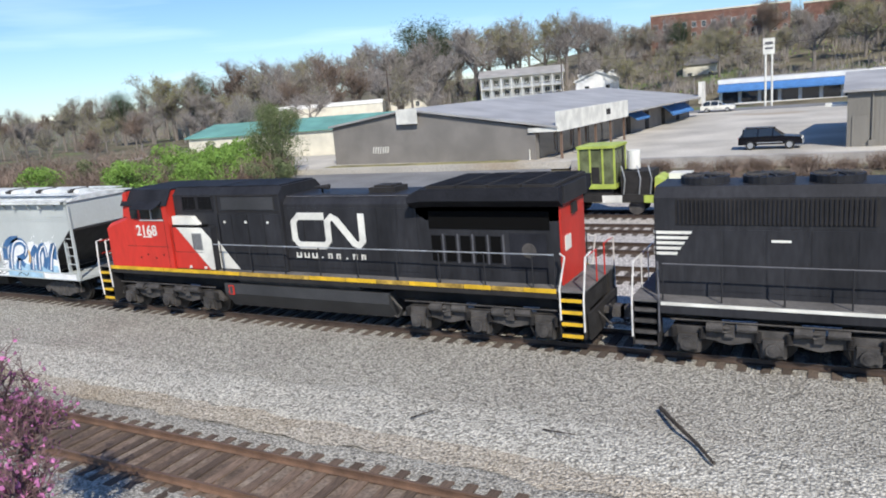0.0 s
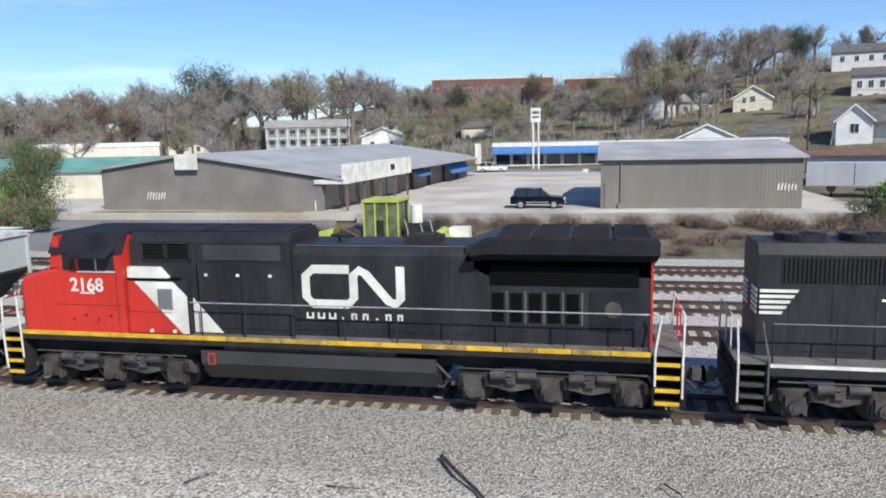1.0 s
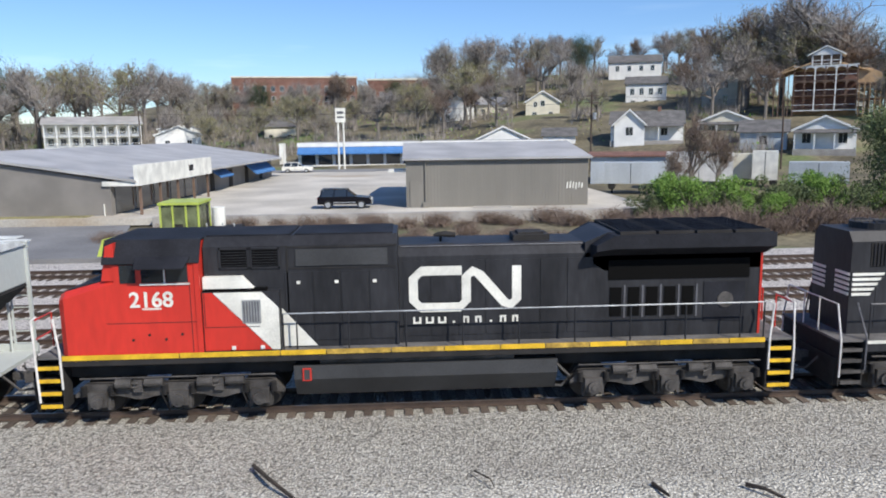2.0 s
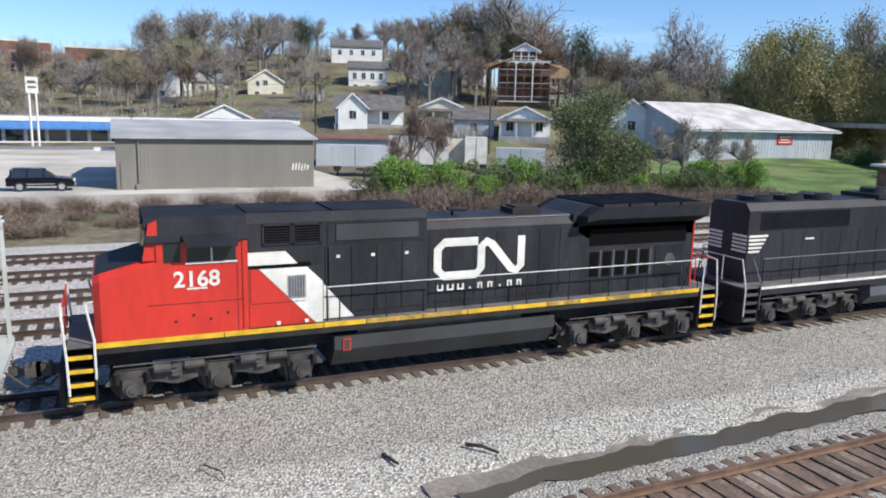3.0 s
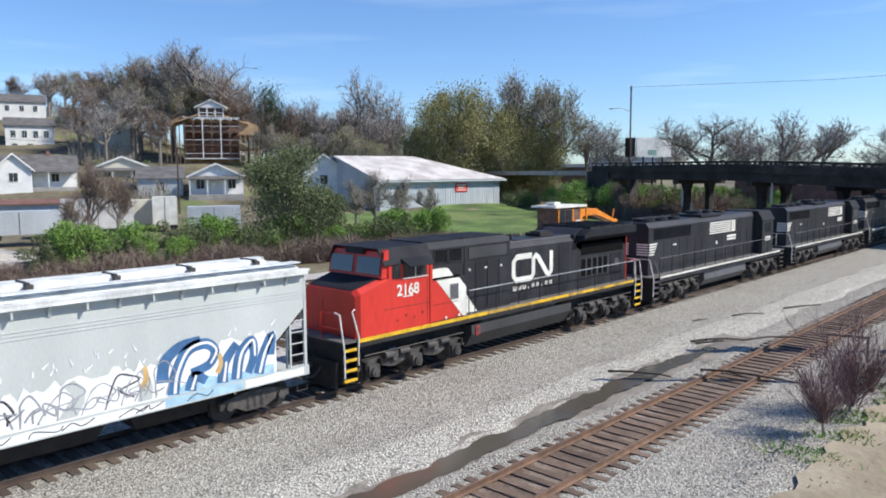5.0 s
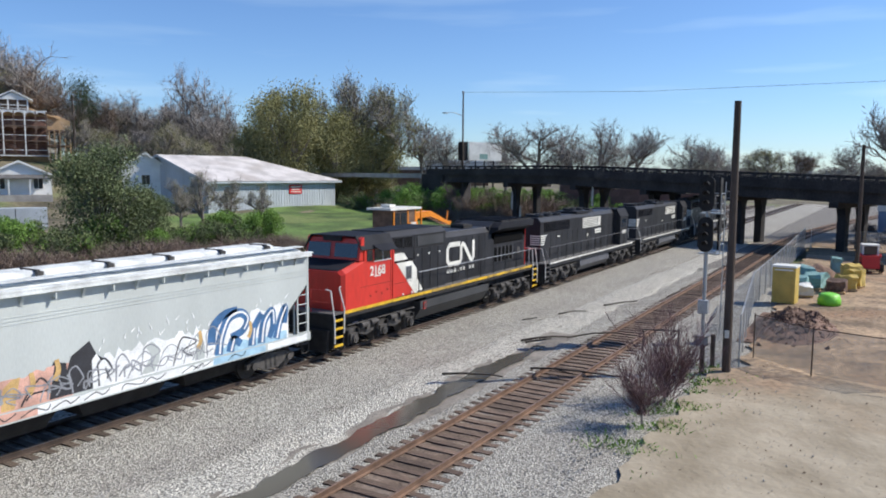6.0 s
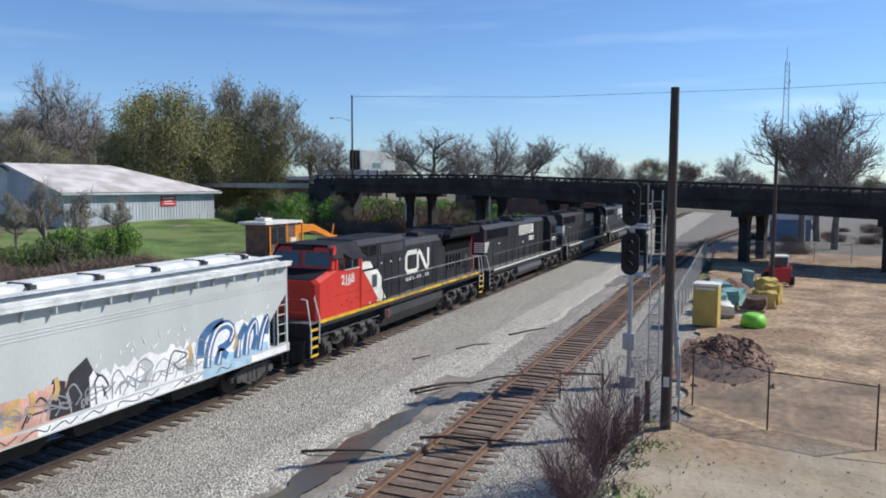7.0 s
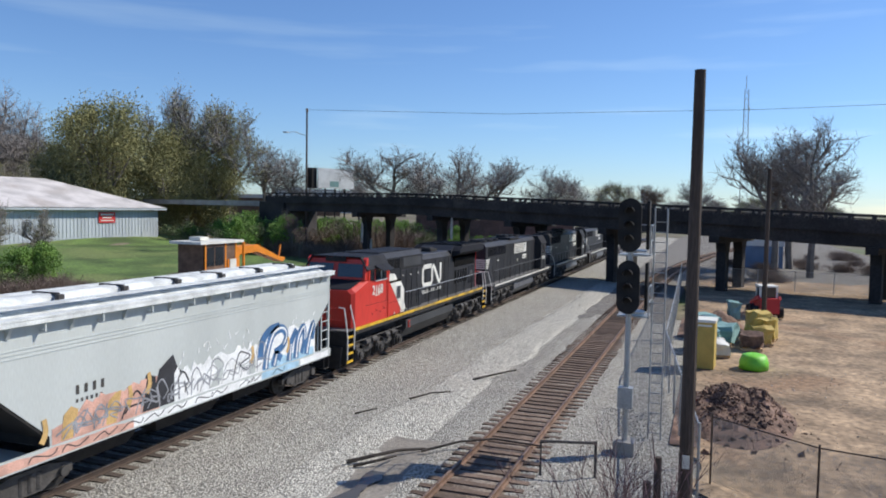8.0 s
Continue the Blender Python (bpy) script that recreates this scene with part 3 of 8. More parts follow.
        part("window_awning", Mesh().loft([[(2.05, s * 1.50, 4.34), (3.42, s * 1.50, 4.34), (3.42, s * 1.50, 4.30), (2.05, s * 1.50, 4.30)], [(2.12, s * 1.92, 4.10), (3.35, s * 1.92, 4.10), (3.35, s * 1.92, 4.07), (2.12, s * 1.92, 4.07)]]), M["loco_roof"], cab, "black awning over the cab windows")
        part("seam", Mesh().box(1.2, 3.55, *sorted((s * 1.50, s * 1.506)), 2.60, 2.615).box(3.36, 3.375, *sorted((s * 1.50, s * 1.506)), 1.8, 3.7), M["gear_dark"], cab)
        words("2168", 0.56, pose(2.38, s * 1.515, 3.20, 90, 0, 0 if s < 0 else 180), M["white"], cab, "road_number", "white painted number 2168")
        g = Mesh()
        for k in range(9):
            g.box(2.14 + k * 0.055, 2.18 + k * 0.055, *sorted((s * 1.50, s * 1.51)), 2.95, 3.0)
        part("small_lettering", g, M["white"], cab)
        for k in range(5):
            part("lug", Mesh().disc((1.85 + k * 0.42, s * 1.50, 2.16 + 0.13 * (k % 2)), (0, 1, 0), 0.035, 0.02, 8), M["gear_dark"], cab)
    # low box behind the cab: the slanted red, white and black bands
    g = Mesh().box(3.64, 5.62, -1.44, 1.44, 1.77, 3.36)
    base = part("equipment_box", g.bevel(0.04), M["loco_black"], L, "equipment box with slanted red and white bands")
    for s in (-1, 1):
        y0, y1 = sorted((s * 1.442, s * 1.450))
        g = Mesh().prism([(3.66, 1.80), (5.38, 1.80), (3.90, 3.345), (3.66, 3.345)], y0, y1)
        part("red_band", g, M["loco_red"], base)
        g = Mesh().prism([(5.40, 1.80), (5.60, 1.80), (5.60, 2.92), (5.18, 3.345), (3.92, 3.345)], y0, y1)
        part("white_band", g, M["white"], base, "slanted white band")
        lv = part("louvre", Mesh().box(4.66, 5.14, *sorted((s * 1.45, s * 1.465)), 2.52, 3.14).bevel(0.01), M["galv_grey"], base, "grey louvred vent")
        for k in range(6):
            part("slat", Mesh().box(4.70 + k * 0.072, 4.73 + k * 0.072, *sorted((s * 1.465, s * 1.48)), 2.56, 3.10), M["rail_grey"], lv)
        part("box_seam", Mesh().box(3.7, 5.1, *sorted((s * 1.45, s * 1.456)), 2.42, 2.435).box(3.69, 3.705, *sorted((s * 1.45, s * 1.456)), 2.42, 3.34), M["gear_dark"], base)
        # solid dark strip drawn as the shade under the box top
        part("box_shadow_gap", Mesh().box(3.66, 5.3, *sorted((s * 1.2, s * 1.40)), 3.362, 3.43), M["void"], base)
        for x in (4.35, 5.1):
            part("lifting_lug", Mesh().box(x, x + 0.1, *sorted((s * 1.45, s * 1.49)), 1.83, 1.92), M["pipe_white"], base)
    part("box_top", Mesh().prism([(3.66, 3.43), (4.95, 3.43), (4.66, 3.74), (3.66, 3.74)], -1.36, 1.36), M["white"], base, "white sloped box top")
    # hood sections
    h1 = part("auxiliary_hood", Mesh().prism([(-1.16, 1.77), (1.16, 1.77), (1.16, 4.50), (0.92, 4.74), (-0.92, 4.74), (-1.16, 4.50)], 3.66, 8.72, "x").bevel(0.03), M["loco_black"], L, "black auxiliary hood")
    part("hood_roof_panel", Mesh().box(3.7, 5.9, -0.92, 0.92, 4.742, 4.78).box(6.0, 8.6, -0.92, 0.92, 4.742, 4.78), M["loco_roof"], h1)
    for s in (-1, 1):
        yy = sorted((s * 1.16, s * 1.19))
        for a, b in ((4.15, 4.75), (4.95, 5.55)):
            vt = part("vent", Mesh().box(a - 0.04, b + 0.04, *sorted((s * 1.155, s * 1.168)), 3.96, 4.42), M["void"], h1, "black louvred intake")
            part("vent_frame", Mesh().box(a - 0.08, b + 0.08, *yy, 4.42, 4.47).box(a - 0.08, b + 0.08, *yy, 3.91, 3.96).box(a - 0.09, a - 0.04, *yy, 3.91, 4.47).box(b + 0.04, b + 0.09, *yy, 3.91, 4.47), M["loco_black"], vt)
            for k in range(6):
                part("slat", Mesh().box(a - 0.03, b + 0.03, *sorted((s * 1.168, s * 1.178)), 3.99 + k * 0.07, 4.005 + k * 0.07), M["loco_black"], vt)
        part("intake_panel", Mesh().box(6.05, 8.45, *yy, 3.96, 4.40).bevel(0.01), M["tank"], h1)
        part("panel_rib", Mesh().box(5.86, 8.66, *sorted((s * 1.16, s * 1.175)), 4.44, 4.47).box(5.86, 8.66, *sorted((s * 1.16, s * 1.175)), 3.88, 3.91).box(5.80, 5.84, *sorted((s * 1.16, s * 1.18)), 1.8, 4.5), M["gear_dark"], h1)
        for k in range(4):
            part("access_door", Mesh().box(5.75 + k * 0.74, 6.43 + k * 0.74, *sorted((s * 1.16, s * 1.18)), 1.95, 3.80).bevel(0.008), M["loco_black"], h1)
        g = Mesh()
        for k in range(3):
            g.box(6.05 + k * 1.0, 6.15 + k * 1.0, *sorted((s * 1.182, s * 1.19)), 3.48, 3.56)
        part("latch", g, M["white"], h1)
        # black and white wedge behind the box
        g = Mesh().prism([(5.64, 1.80), (6.55, 1.80), (5.64, 2.84)], *sorted((s * 1.182, s * 1.19)))
        part("white_wedge", g, M["white"], h1)
    h2 = part("engine_hood", Mesh().prism([(-1.02, 1.77), (1.02, 1.77), (1.02, 4.12), (0.78, 4.40), (-0.78, 4.40), (-1.02, 4.12)], 8.73, 14.1, "x").bevel(0.03), M["loco_black"], L, "black engine hood")
    part("hood_edge", Mesh().pipe([(8.8, -0.84, 4.36), (14.0, -0.84, 4.36)], 0.018), M["rail_grey"], h2)
    for s in (-1, 1):
        for k in range(7):
            part("engine_door", Mesh().box(8.85 + k * 0.74, 9.53 + k * 0.74, *sorted((s * 1.02, s * 1.035)), 1.95, 4.0).bevel(0.006), M["loco_black"], h2)
    part("exhaust_stack", Mesh().box(11.9, 12.9, -0.42, 0.42, 4.40, 4.56).box(12.05, 12.75, -0.3, 0.3, 4.56, 4.62).bevel(0.02), M["gear_dark"], h2, "black exhaust stack")
    g = Mesh().pipe([(9.9, -0.25, 4.40), (9.9, -0.25, 4.58)], 0.04)
    for k in range(3):
        g.pipe([(9.7 + k * 0.05, -0.4 + k * 0.15, 4.6), (10.3 - k * 0.1, -0.4 + k * 0.15, 4.6)], 0.035, 8, 0.075)
    part("air_horn", g, M["gear_dark"], h2, "three-chime air horn")
    # white emblem on the hood side: an open rounded square joined to a slanted stroke
    for s in (-1, 1):
        y0, y1 = sorted((s * 1.037, s * 1.048))
        w = 0.25
        x0 = 9.12
        strokes = [[(x0 + 1.30, 3.72), (x0 + 0.22, 3.72), (x0, 3.52), (x0, 2.92), (x0 + 0.2, 2.72), (x0 + 1.25, 2.72), (x0 + 1.42, 2.9), (x0 + 1.42, 3.55), (x0 + 1.6, 3.70), (x0 + 1.78, 3.6), (x0 + 2.45, 2.82), (x0 + 2.62, 2.76), (x0 + 2.78, 2.9), (x0 + 2.78, 3.82)]]
        g = Mesh()
        for st in strokes:
            ring = []
            for i, p in enumerate(st):
                a = Vector(st[max(i - 1, 0)])
                b = Vector(st[min(i + 1, len(st) - 1)])
                d = (b - a).normalized()
                nn = Vector((-d.y, d.x)) * w / 2
                q = Vector(p)
                ring.append([(q.x + nn.x, y0, q.y + nn.y), (q.x + nn.x, y1, q.y + nn.y), (q.x - nn.x, y1, q.y - nn.y), (q.x - nn.x, y0, q.y - nn.y)])
            if s > 0:
                ring = [[(21.76 - x, y, z) for x, y, z in r] for r in ring]
            g.loft(ring)
        part("emblem", g, M["white"], h2, "white stroke emblem")
        g = Mesh()
        for k in range(9):
            xx, wide = 9.10 + k * 0.335, 0.22 if k < 3 else 0.17
            if k in (3, 6):
                g.box(xx + 0.06, xx + 0.12, y0, y1, 2.28, 2.34)
            else:
                g.box(xx, xx + 0.055, y0, y1, 2.28, 2.46).box(xx + wide - 0.055, xx + wide, y0, y1, 2.28, 2.46).box(xx + 0.055, xx + wide - 0.055, y0, y1, 2.28 if k < 3 else 2.41, 2.33 if k < 3 else 2.46)
        part("small_lettering", g, M["white"], h2, "row of white letter bars")
    # radiator end
    h3 = part("radiator_hood", Mesh().box(14.1, 18.6, -1.02, 1.02, 1.77, 4.05), M["loco_black"], L, "black radiator hood")
    g = Mesh().prism([(13.75, 3.95), (14.3, 3.62), (18.62, 3.62), (18.62, 4.10), (18.78, 4.12), (18.78, 4.62), (14.35, 4.66), (13.75, 4.40)], -1.02, 1.02)
    part("radiator_body", g, M["loco_black"], h3)
    g = Mesh()
    for s in (-1, 1):
        g.loft([[(13.9, s * 1.0, 3.98), (14.35, s * 1.0, 4.02), (18.72, s * 1.0, 4.02), (18.72, s * 1.0, 4.64), (14.35, s * 1.0, 4.64), (13.9, s * 1.0, 4.35)],
                [(13.95, s * 1.52, 4.22), (14.45, s * 1.52, 4.28), (18.78, s * 1.52, 4.28), (18.78, s * 1.52, 4.64), (14.45, s * 1.52, 4.64), (13.95, s * 1.52, 4.38)]])
    part("radiator_wing", g, M["loco_roof"], h3, "overhanging radiator wings")
    for k in range(4):
        part("radiator_grille", Mesh().box(14.6 + k * 1.03, 15.55 + k * 1.03, -1.40, 1.40, 4.642, 4.72).bevel(0.02), M["gear_dark"], h3, "black roof radiator grille")
        g = Mesh()
        for j in range(12):
            g.box(14.66 + k * 1.03 + j * 0.07, 14.68 + k * 1.03 + j * 0.07, -1.36, 1.36, 4.72, 4.745)
        part("grille_slats", g, M["loco_roof"], h3)
    for s in (-1, 1):
        yy = sorted((s * 1.02, s * 1.04))
        # screen and door panels carry the same shade-black as their colour
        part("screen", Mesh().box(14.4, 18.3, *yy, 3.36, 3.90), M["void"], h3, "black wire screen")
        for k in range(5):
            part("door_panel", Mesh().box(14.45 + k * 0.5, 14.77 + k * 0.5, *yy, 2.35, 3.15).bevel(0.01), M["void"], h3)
            part("door_post", Mesh().box(14.83 + k * 0.5, 14.88 + k * 0.5, *yy, 2.30, 3.2), M["rail_grey"], h3)
        part("large_door", Mesh().box(17.05, 18.2, *yy, 2.15, 3.25).bevel(0.015), M["loco_roof"], h3)
        part("door_wheel", Mesh().disc((17.65, s * 1.05, 2.75), (0, 1, 0), 0.22, 0.02, 16), M["gear"], h3)
    end = part("hood_end", Mesh().box(18.6, 18.66, -1.04, 1.04, 1.77, 4.1).box(18.62, 18.68, -0.98, 0.98, 4.1, 4.62), M["loco_red"], L, "red hood end")
    g = Mesh().box(18.66, 18.68, -0.8, -0.3, 2.72, 3.15)
    part("end_emblem", g, M["white"], end)
    part("end_lamp", Mesh().box(18.66, 18.74, -0.2, 0.2, 3.7, 4.0).bevel(0.03), M["gear_dark"], end)
    # tank, trucks, steps, couplers
    g = Mesh().loft([[(5.92, y, z) for y, z in ((-1.45, 1.32), (-1.45, 0.95), (-1.05, 0.40), (1.05, 0.40), (1.45, 0.95), (1.45, 1.32))], [(12.95, y, z) for y, z in ((-1.45, 1.32), (-1.45, 0.95), (-1.05, 0.40), (1.05, 0.40), (1.45, 0.95), (1.45, 1.32))]])
    tank = part("fuel_tank", g.bevel(0.05, 2), M["tank"], L, "dusty charcoal fuel tank")
    gb = part("fuel_gauge", Mesh().box(6.15, 6.38, -1.49, -1.45, 0.92, 1.26).bevel(0.01), M["loco_red"], tank, "small red-framed gauge")
    part("gauge_face", Mesh().box(6.19, 6.34, -1.496, -1.49, 0.95, 1.23), M["tank"], gb)
    part("air_reservoir", Mesh().disc((9.2, -1.25, 1.42), (1, 0, 0), 0.12, 2.6, 12), M["gear"], tank)
    part("tank_pipe", Mesh().pipe([(12.9, -1.3, 1.2), (13.3, -1.3, 0.8), (13.1, -1.25, 0.5), (12.95, -1.2, 0.5)], 0.04), M["gear"], tank)
    for xs in ((0.78, 2.88, 5.0), (13.95, 16.05, 18.12)):
        truck(L, xs)
        for x in xs:
            wheelset(L, x)
    for s in (-1, 1):
        stairs(L, -0.66, -0.05, s, 1.74, M["yellow"])
        stairs(L, 18.68, 19.35, s, 1.74, M["yellow"])
        bent_rail(L, [(-0.62, s * 1.56, 0.55), (-0.64, s * 1.58, 1.5), (-0.72, s * 1.45, 2.72), (-0.72, s * 1.2, 2.75)], M["pipe_white"], 0.032)
        bent_rail(L, [(-0.02, s * 1.56, 0.9), (-0.02, s * 1.58, 1.9), (-0.18, s * 1.45, 2.75), (0.05, s * 1.35, 2.8)], M["pipe_white"], 0.032)
        bent_rail(L, [(18.7, s * 1.56, 0.9), (18.7, s * 1.58, 1.8), (18.85, s * 1.45, 2.7), (18.66, s * 1.3, 2.75)], M["pipe_white"], 0.03)
        bent_rail(L, [(19.38, s * 1.56, 0.6), (19.38, s * 1.58, 1.5), (19.42, s * 1.4, 2.7), (19.42, s * 0.9, 2.75)], M["pipe_white"], 0.03)
        railing(L, [5.7, 6.05, 7.4, 8.9, 10.4, 11.9, 13.4, 14.9, 16.4, 17.9, 18.55], s * 1.5, 1.76, 2.76, M["loco_black"], M["rail_pale"])
    g = Mesh().pipe([(-0.7, -1.3, 2.7), (-0.7, -0.4, 2.7), (-0.7, -0.4, 1.76)], 0.025).pipe([(-0.7, 1.3, 2.7), (-0.7, 0.4, 2.7), (-0.7, 0.4, 1.76)], 0.025).pipe([(-0.7, -1.3, 2.2), (-0.7, -0.4, 2.2)], 0.02)
    part("end_railing", g, M["loco_red"], L, "red end railing")
    g = Mesh().pipe([(19.42, -1.3, 2.7), (19.42, -0.4, 2.7), (19.42, -0.4, 1.76)], 0.025).pipe([(19.42, 1.3, 2.7), (19.42, 0.4, 2.7), (19.42, 0.4, 1.76)], 0.025)
    part("end_railing", g, M["loco_red"], L, "red end railing")
    part("snowplough", Mesh().prism([(-1.3, 0.2), (1.3, 0.2), (1.4, 1.1), (-1.4, 1.1)], -0.85, -0.72, "x"), M["gear_dark"], L, "black pilot plate")
    part("end_pilot", Mesh().prism([(-1.3, 0.3), (1.3, 0.3), (1.4, 1.1), (-1.4, 1.1)], 19.42, 19.5, "x"), M["gear_dark"], L, "black pilot plate")
    coupler(L, -0.7, -1)
    coupler(L, 19.4, 1)
    return L


def black_loco(x_emblem=8.2):
    """Standard-cab six-axle diesel in black with white stripes; the cab is at the far end."""
    L = thing("locomotive", pose(0, TRAIN_Y, TRAIN_Z), "black six-axle diesel locomotive with white stripes", "locomotive", "black locomotives")
    part("underframe", Mesh().box(0.0, 19.6, -1.0, 1.0, 1.05, 1.6), M["gear_dark"], L)
    part("deck", Mesh().box(-0.1, 19.9, -1.53, 1.53, 1.58, 1.64), M["deck"], L, "dusty grey walkway deck")
    for s in (-1, 1):
        part("sill", Mesh().box(0.7, 19.0, *sorted((s * 1.48, s * 1.54)), 1.30, 1.58), M["loco_black"], L)
        part("sill_stripe", Mesh().box(0.7, 19.0, *sorted((s * 1.54, s * 1.555)), 1.52, 1.61), M["white"], L, "white sill stripe")
    hood = part("long_hood", Mesh().prism([(-0.95, 1.64), (0.95, 1.64), (0.95, 4.25), (0.75, 4.52), (-0.75, 4.52), (-0.95, 4.25)], 0.45, 15.6, "x").bevel(0.03), M["loco_black"], L, "long black hood")
    for k in range(3):
        fan(L, 1.6 + k * 1.55, 0, 4.52)
    part("dynamic_blister", Mesh().box(7.2, 10.2, -0.85, 0.85, 4.52, 4.68).bevel(0.05), M["loco_black"], hood)
    for k in range(2):
        fan(L, 8.0 + k * 1.4, 0, 4.68, 0.5)
    part("exhaust_stack", Mesh().box(11.5, 12.1, -0.3, 0.3, 4.52, 4.72), M["gear_dark"], hood)
    for s in (-1, 1):
        flip = s > 0
        yy = sorted((s * 0.95, s * 0.97))
        y2 = sorted((s * 0.975, s * 0.985))
        gr = part("radiator_grille", Mesh().box(1.0, 5.6, *yy, 3.55, 4.22), M["gear_dark"], hood, "black radiator grille")
        g = Mesh()
        for k in range(44):
            g.box(1.06 + k * 0.103, 1.10 + k * 0.103, *sorted((s * 0.97, s * 1.0)), 3.58, 4.19)
        part("grille_slats", g, M["loco_roof"], gr)
        g = Mesh()
        for k in range(5):
            z = 3.34 - k * 0.14
            x0, x1 = (0.50, 1.42 - k * 0.09)
            g.prism([(x0, z - 0.04), (x1 - 0.04, z - 0.04), (x1, z + 0.04), (x0, z + 0.04)], *y2)
        part("white_stripes", g, M["white"], hood, "white slanted speed stripes")
        for k in range(5):
            z = 3.34 - k * 0.14
            part("end_stripe", Mesh().box(0.425, 0.445, *sorted((s * 0.25, s * 0.93)), z - 0.04, z + 0.04), M["white"], hood)
        for k in range(14):
            part("hood_door", Mesh().box(1.2 + k * 1.0, 2.14 + k * 1.0, *sorted((s * 0.95, s * 0.962)), 1.8, 3.42).bevel(0.006), M["loco_black"], hood)
        g = Mesh()
        for k in range(6):
            g.prism([(x_emblem + 0.16 * (k % 2), 3.42 + k * 0.13), (x_emblem + 3.3, 3.42 + k * 0.13), (x_emblem + 3.3, 3.50 + k * 0.13), (x_emblem, 3.50 + k * 0.13)], *y2)
        g.box(x_emblem + 3.4, x_emblem + 3.62, *y2, 3.42, 4.15).box(x_emblem + 3.7, x_emblem + 3.95, *y2, 3.42, 4.15).box(x_emblem + 2.7, x_emblem + 4.1, *y2, 2.88, 3.0).box(x_emblem + 2.7, x_emblem + 4.1, *y2, 3.06, 3.20)
        part("emblem", g, M["white"], hood, "white striped emblem bars")
        part("small_plate", Mesh().box(3.3, 3.75, *y2, 3.12, 3.18).box(9.2, 9.4, *y2, 2.75, 2.95), M["white"], hood)
        railing(L, [0.75] + [2.2 + 1.45 * k for k in range(12)], s * 1.5, 1.64, 2.62, M["loco_black"], M["rail_grey"])
        stairs(L, -0.02, 0.6, s, 1.6, M["gear"])
        stairs(L, 19.1, 19.75, s, 1.6, M["gear"])
        bent_rail(L, [(-0.05, s * 1.56, 0.6), (-0.05, s * 1.57, 1.6), (-0.05, s * 1.3, 2.6)], M["pipe_white"], 0.028)
        bent_rail(L, [(0.66, s * 1.56, 0.8), (0.66, s * 1.57, 1.7), (0.56, s * 1.2, 2.6)], M["rail_grey"], 0.028)
    cab = part("cab", Mesh().prism([(-1.5, 1.64), (1.5, 1.64), (1.5, 3.95), (1.15, 4.55), (-1.15, 4.55), (-1.5, 3.95)], 15.62, 17.6, "x").bevel(0.04), M["loco_black"], L, "black crew cab")
    part("cab_roof", Mesh().prism([(-1.55, 3.92), (-1.18, 4.57), (1.18, 4.57), (1.55, 3.92), (1.5, 3.9), (1.14, 4.53), (-1.14, 4.53), (-1.5, 3.9)], 15.5, 17.75, "x"), M["loco_roof"], cab, "dusty cab roof")
    for s in (-1, 1):
        part("side_window", Mesh().box(16.0, 17.2, *sorted((s * 1.5, s * 1.515)), 3.1, 3.75), M["glass"], cab)
        g = Mesh()
        for k in range(4):
            g.box(16.15 + k * 0.25, 16.33 + k * 0.25, *sorted((s * 1.5, s * 1.51)), 2.5, 2.8)
        part("small_lettering", g, M["white"], cab)
    part("short_nose", Mesh().prism([(17.6, 1.64), (18.9, 1.64), (18.9, 2.75), (17.6, 2.95)], -0.95, 0.95).bevel(0.05), M["loco_black"], L, "low black nose")
    tank = part("fuel_tank", Mesh().prism([(-1.4, 1.3), (-1.45, 0.8), (-1.1, 0.4), (1.1, 0.4), (1.45, 0.8), (1.4, 1.3)], 6.6, 13.0, "x").bevel(0.08, 2), M["rail_grey"], L, "dusty grey fuel tank")
    part("air_reservoir", Mesh().disc((9.6, -1.25, 1.36), (1, 0, 0), 0.14, 2.2, 12), M["gear"], tank)
    for xs in ((1.35, 3.40, 5.45), (14.2, 16.25, 18.3)):
        truck(L, xs)
        for x in xs:
            wheelset(L, x)
    for a in (-0.1, 19.87):
        part("pilot", Mesh().prism([(-1.35, 0.3), (1.35, 0.3), (1.45, 1.1), (-1.45, 1.1)], a, a + 0.08, "x"), M["gear_dark"], L, "black pilot plate")
    coupler(L, 0.0, -1)
    coupler(L, 19.9, 1)
    g = Mesh().pipe([(-0.05, -1.3, 2.6), (-0.05, 1.3, 2.6)], 0.02).pipe([(-0.05, -0.4, 1.64), (-0.05, -0.4, 2.6)], 0.02).pipe([(-0.05, 0.4, 1.64), (-0.05, 0.4, 2.6)], 0.02)
    part("end_railing", g, M["pipe_white"], L, "white end railing")
    return L


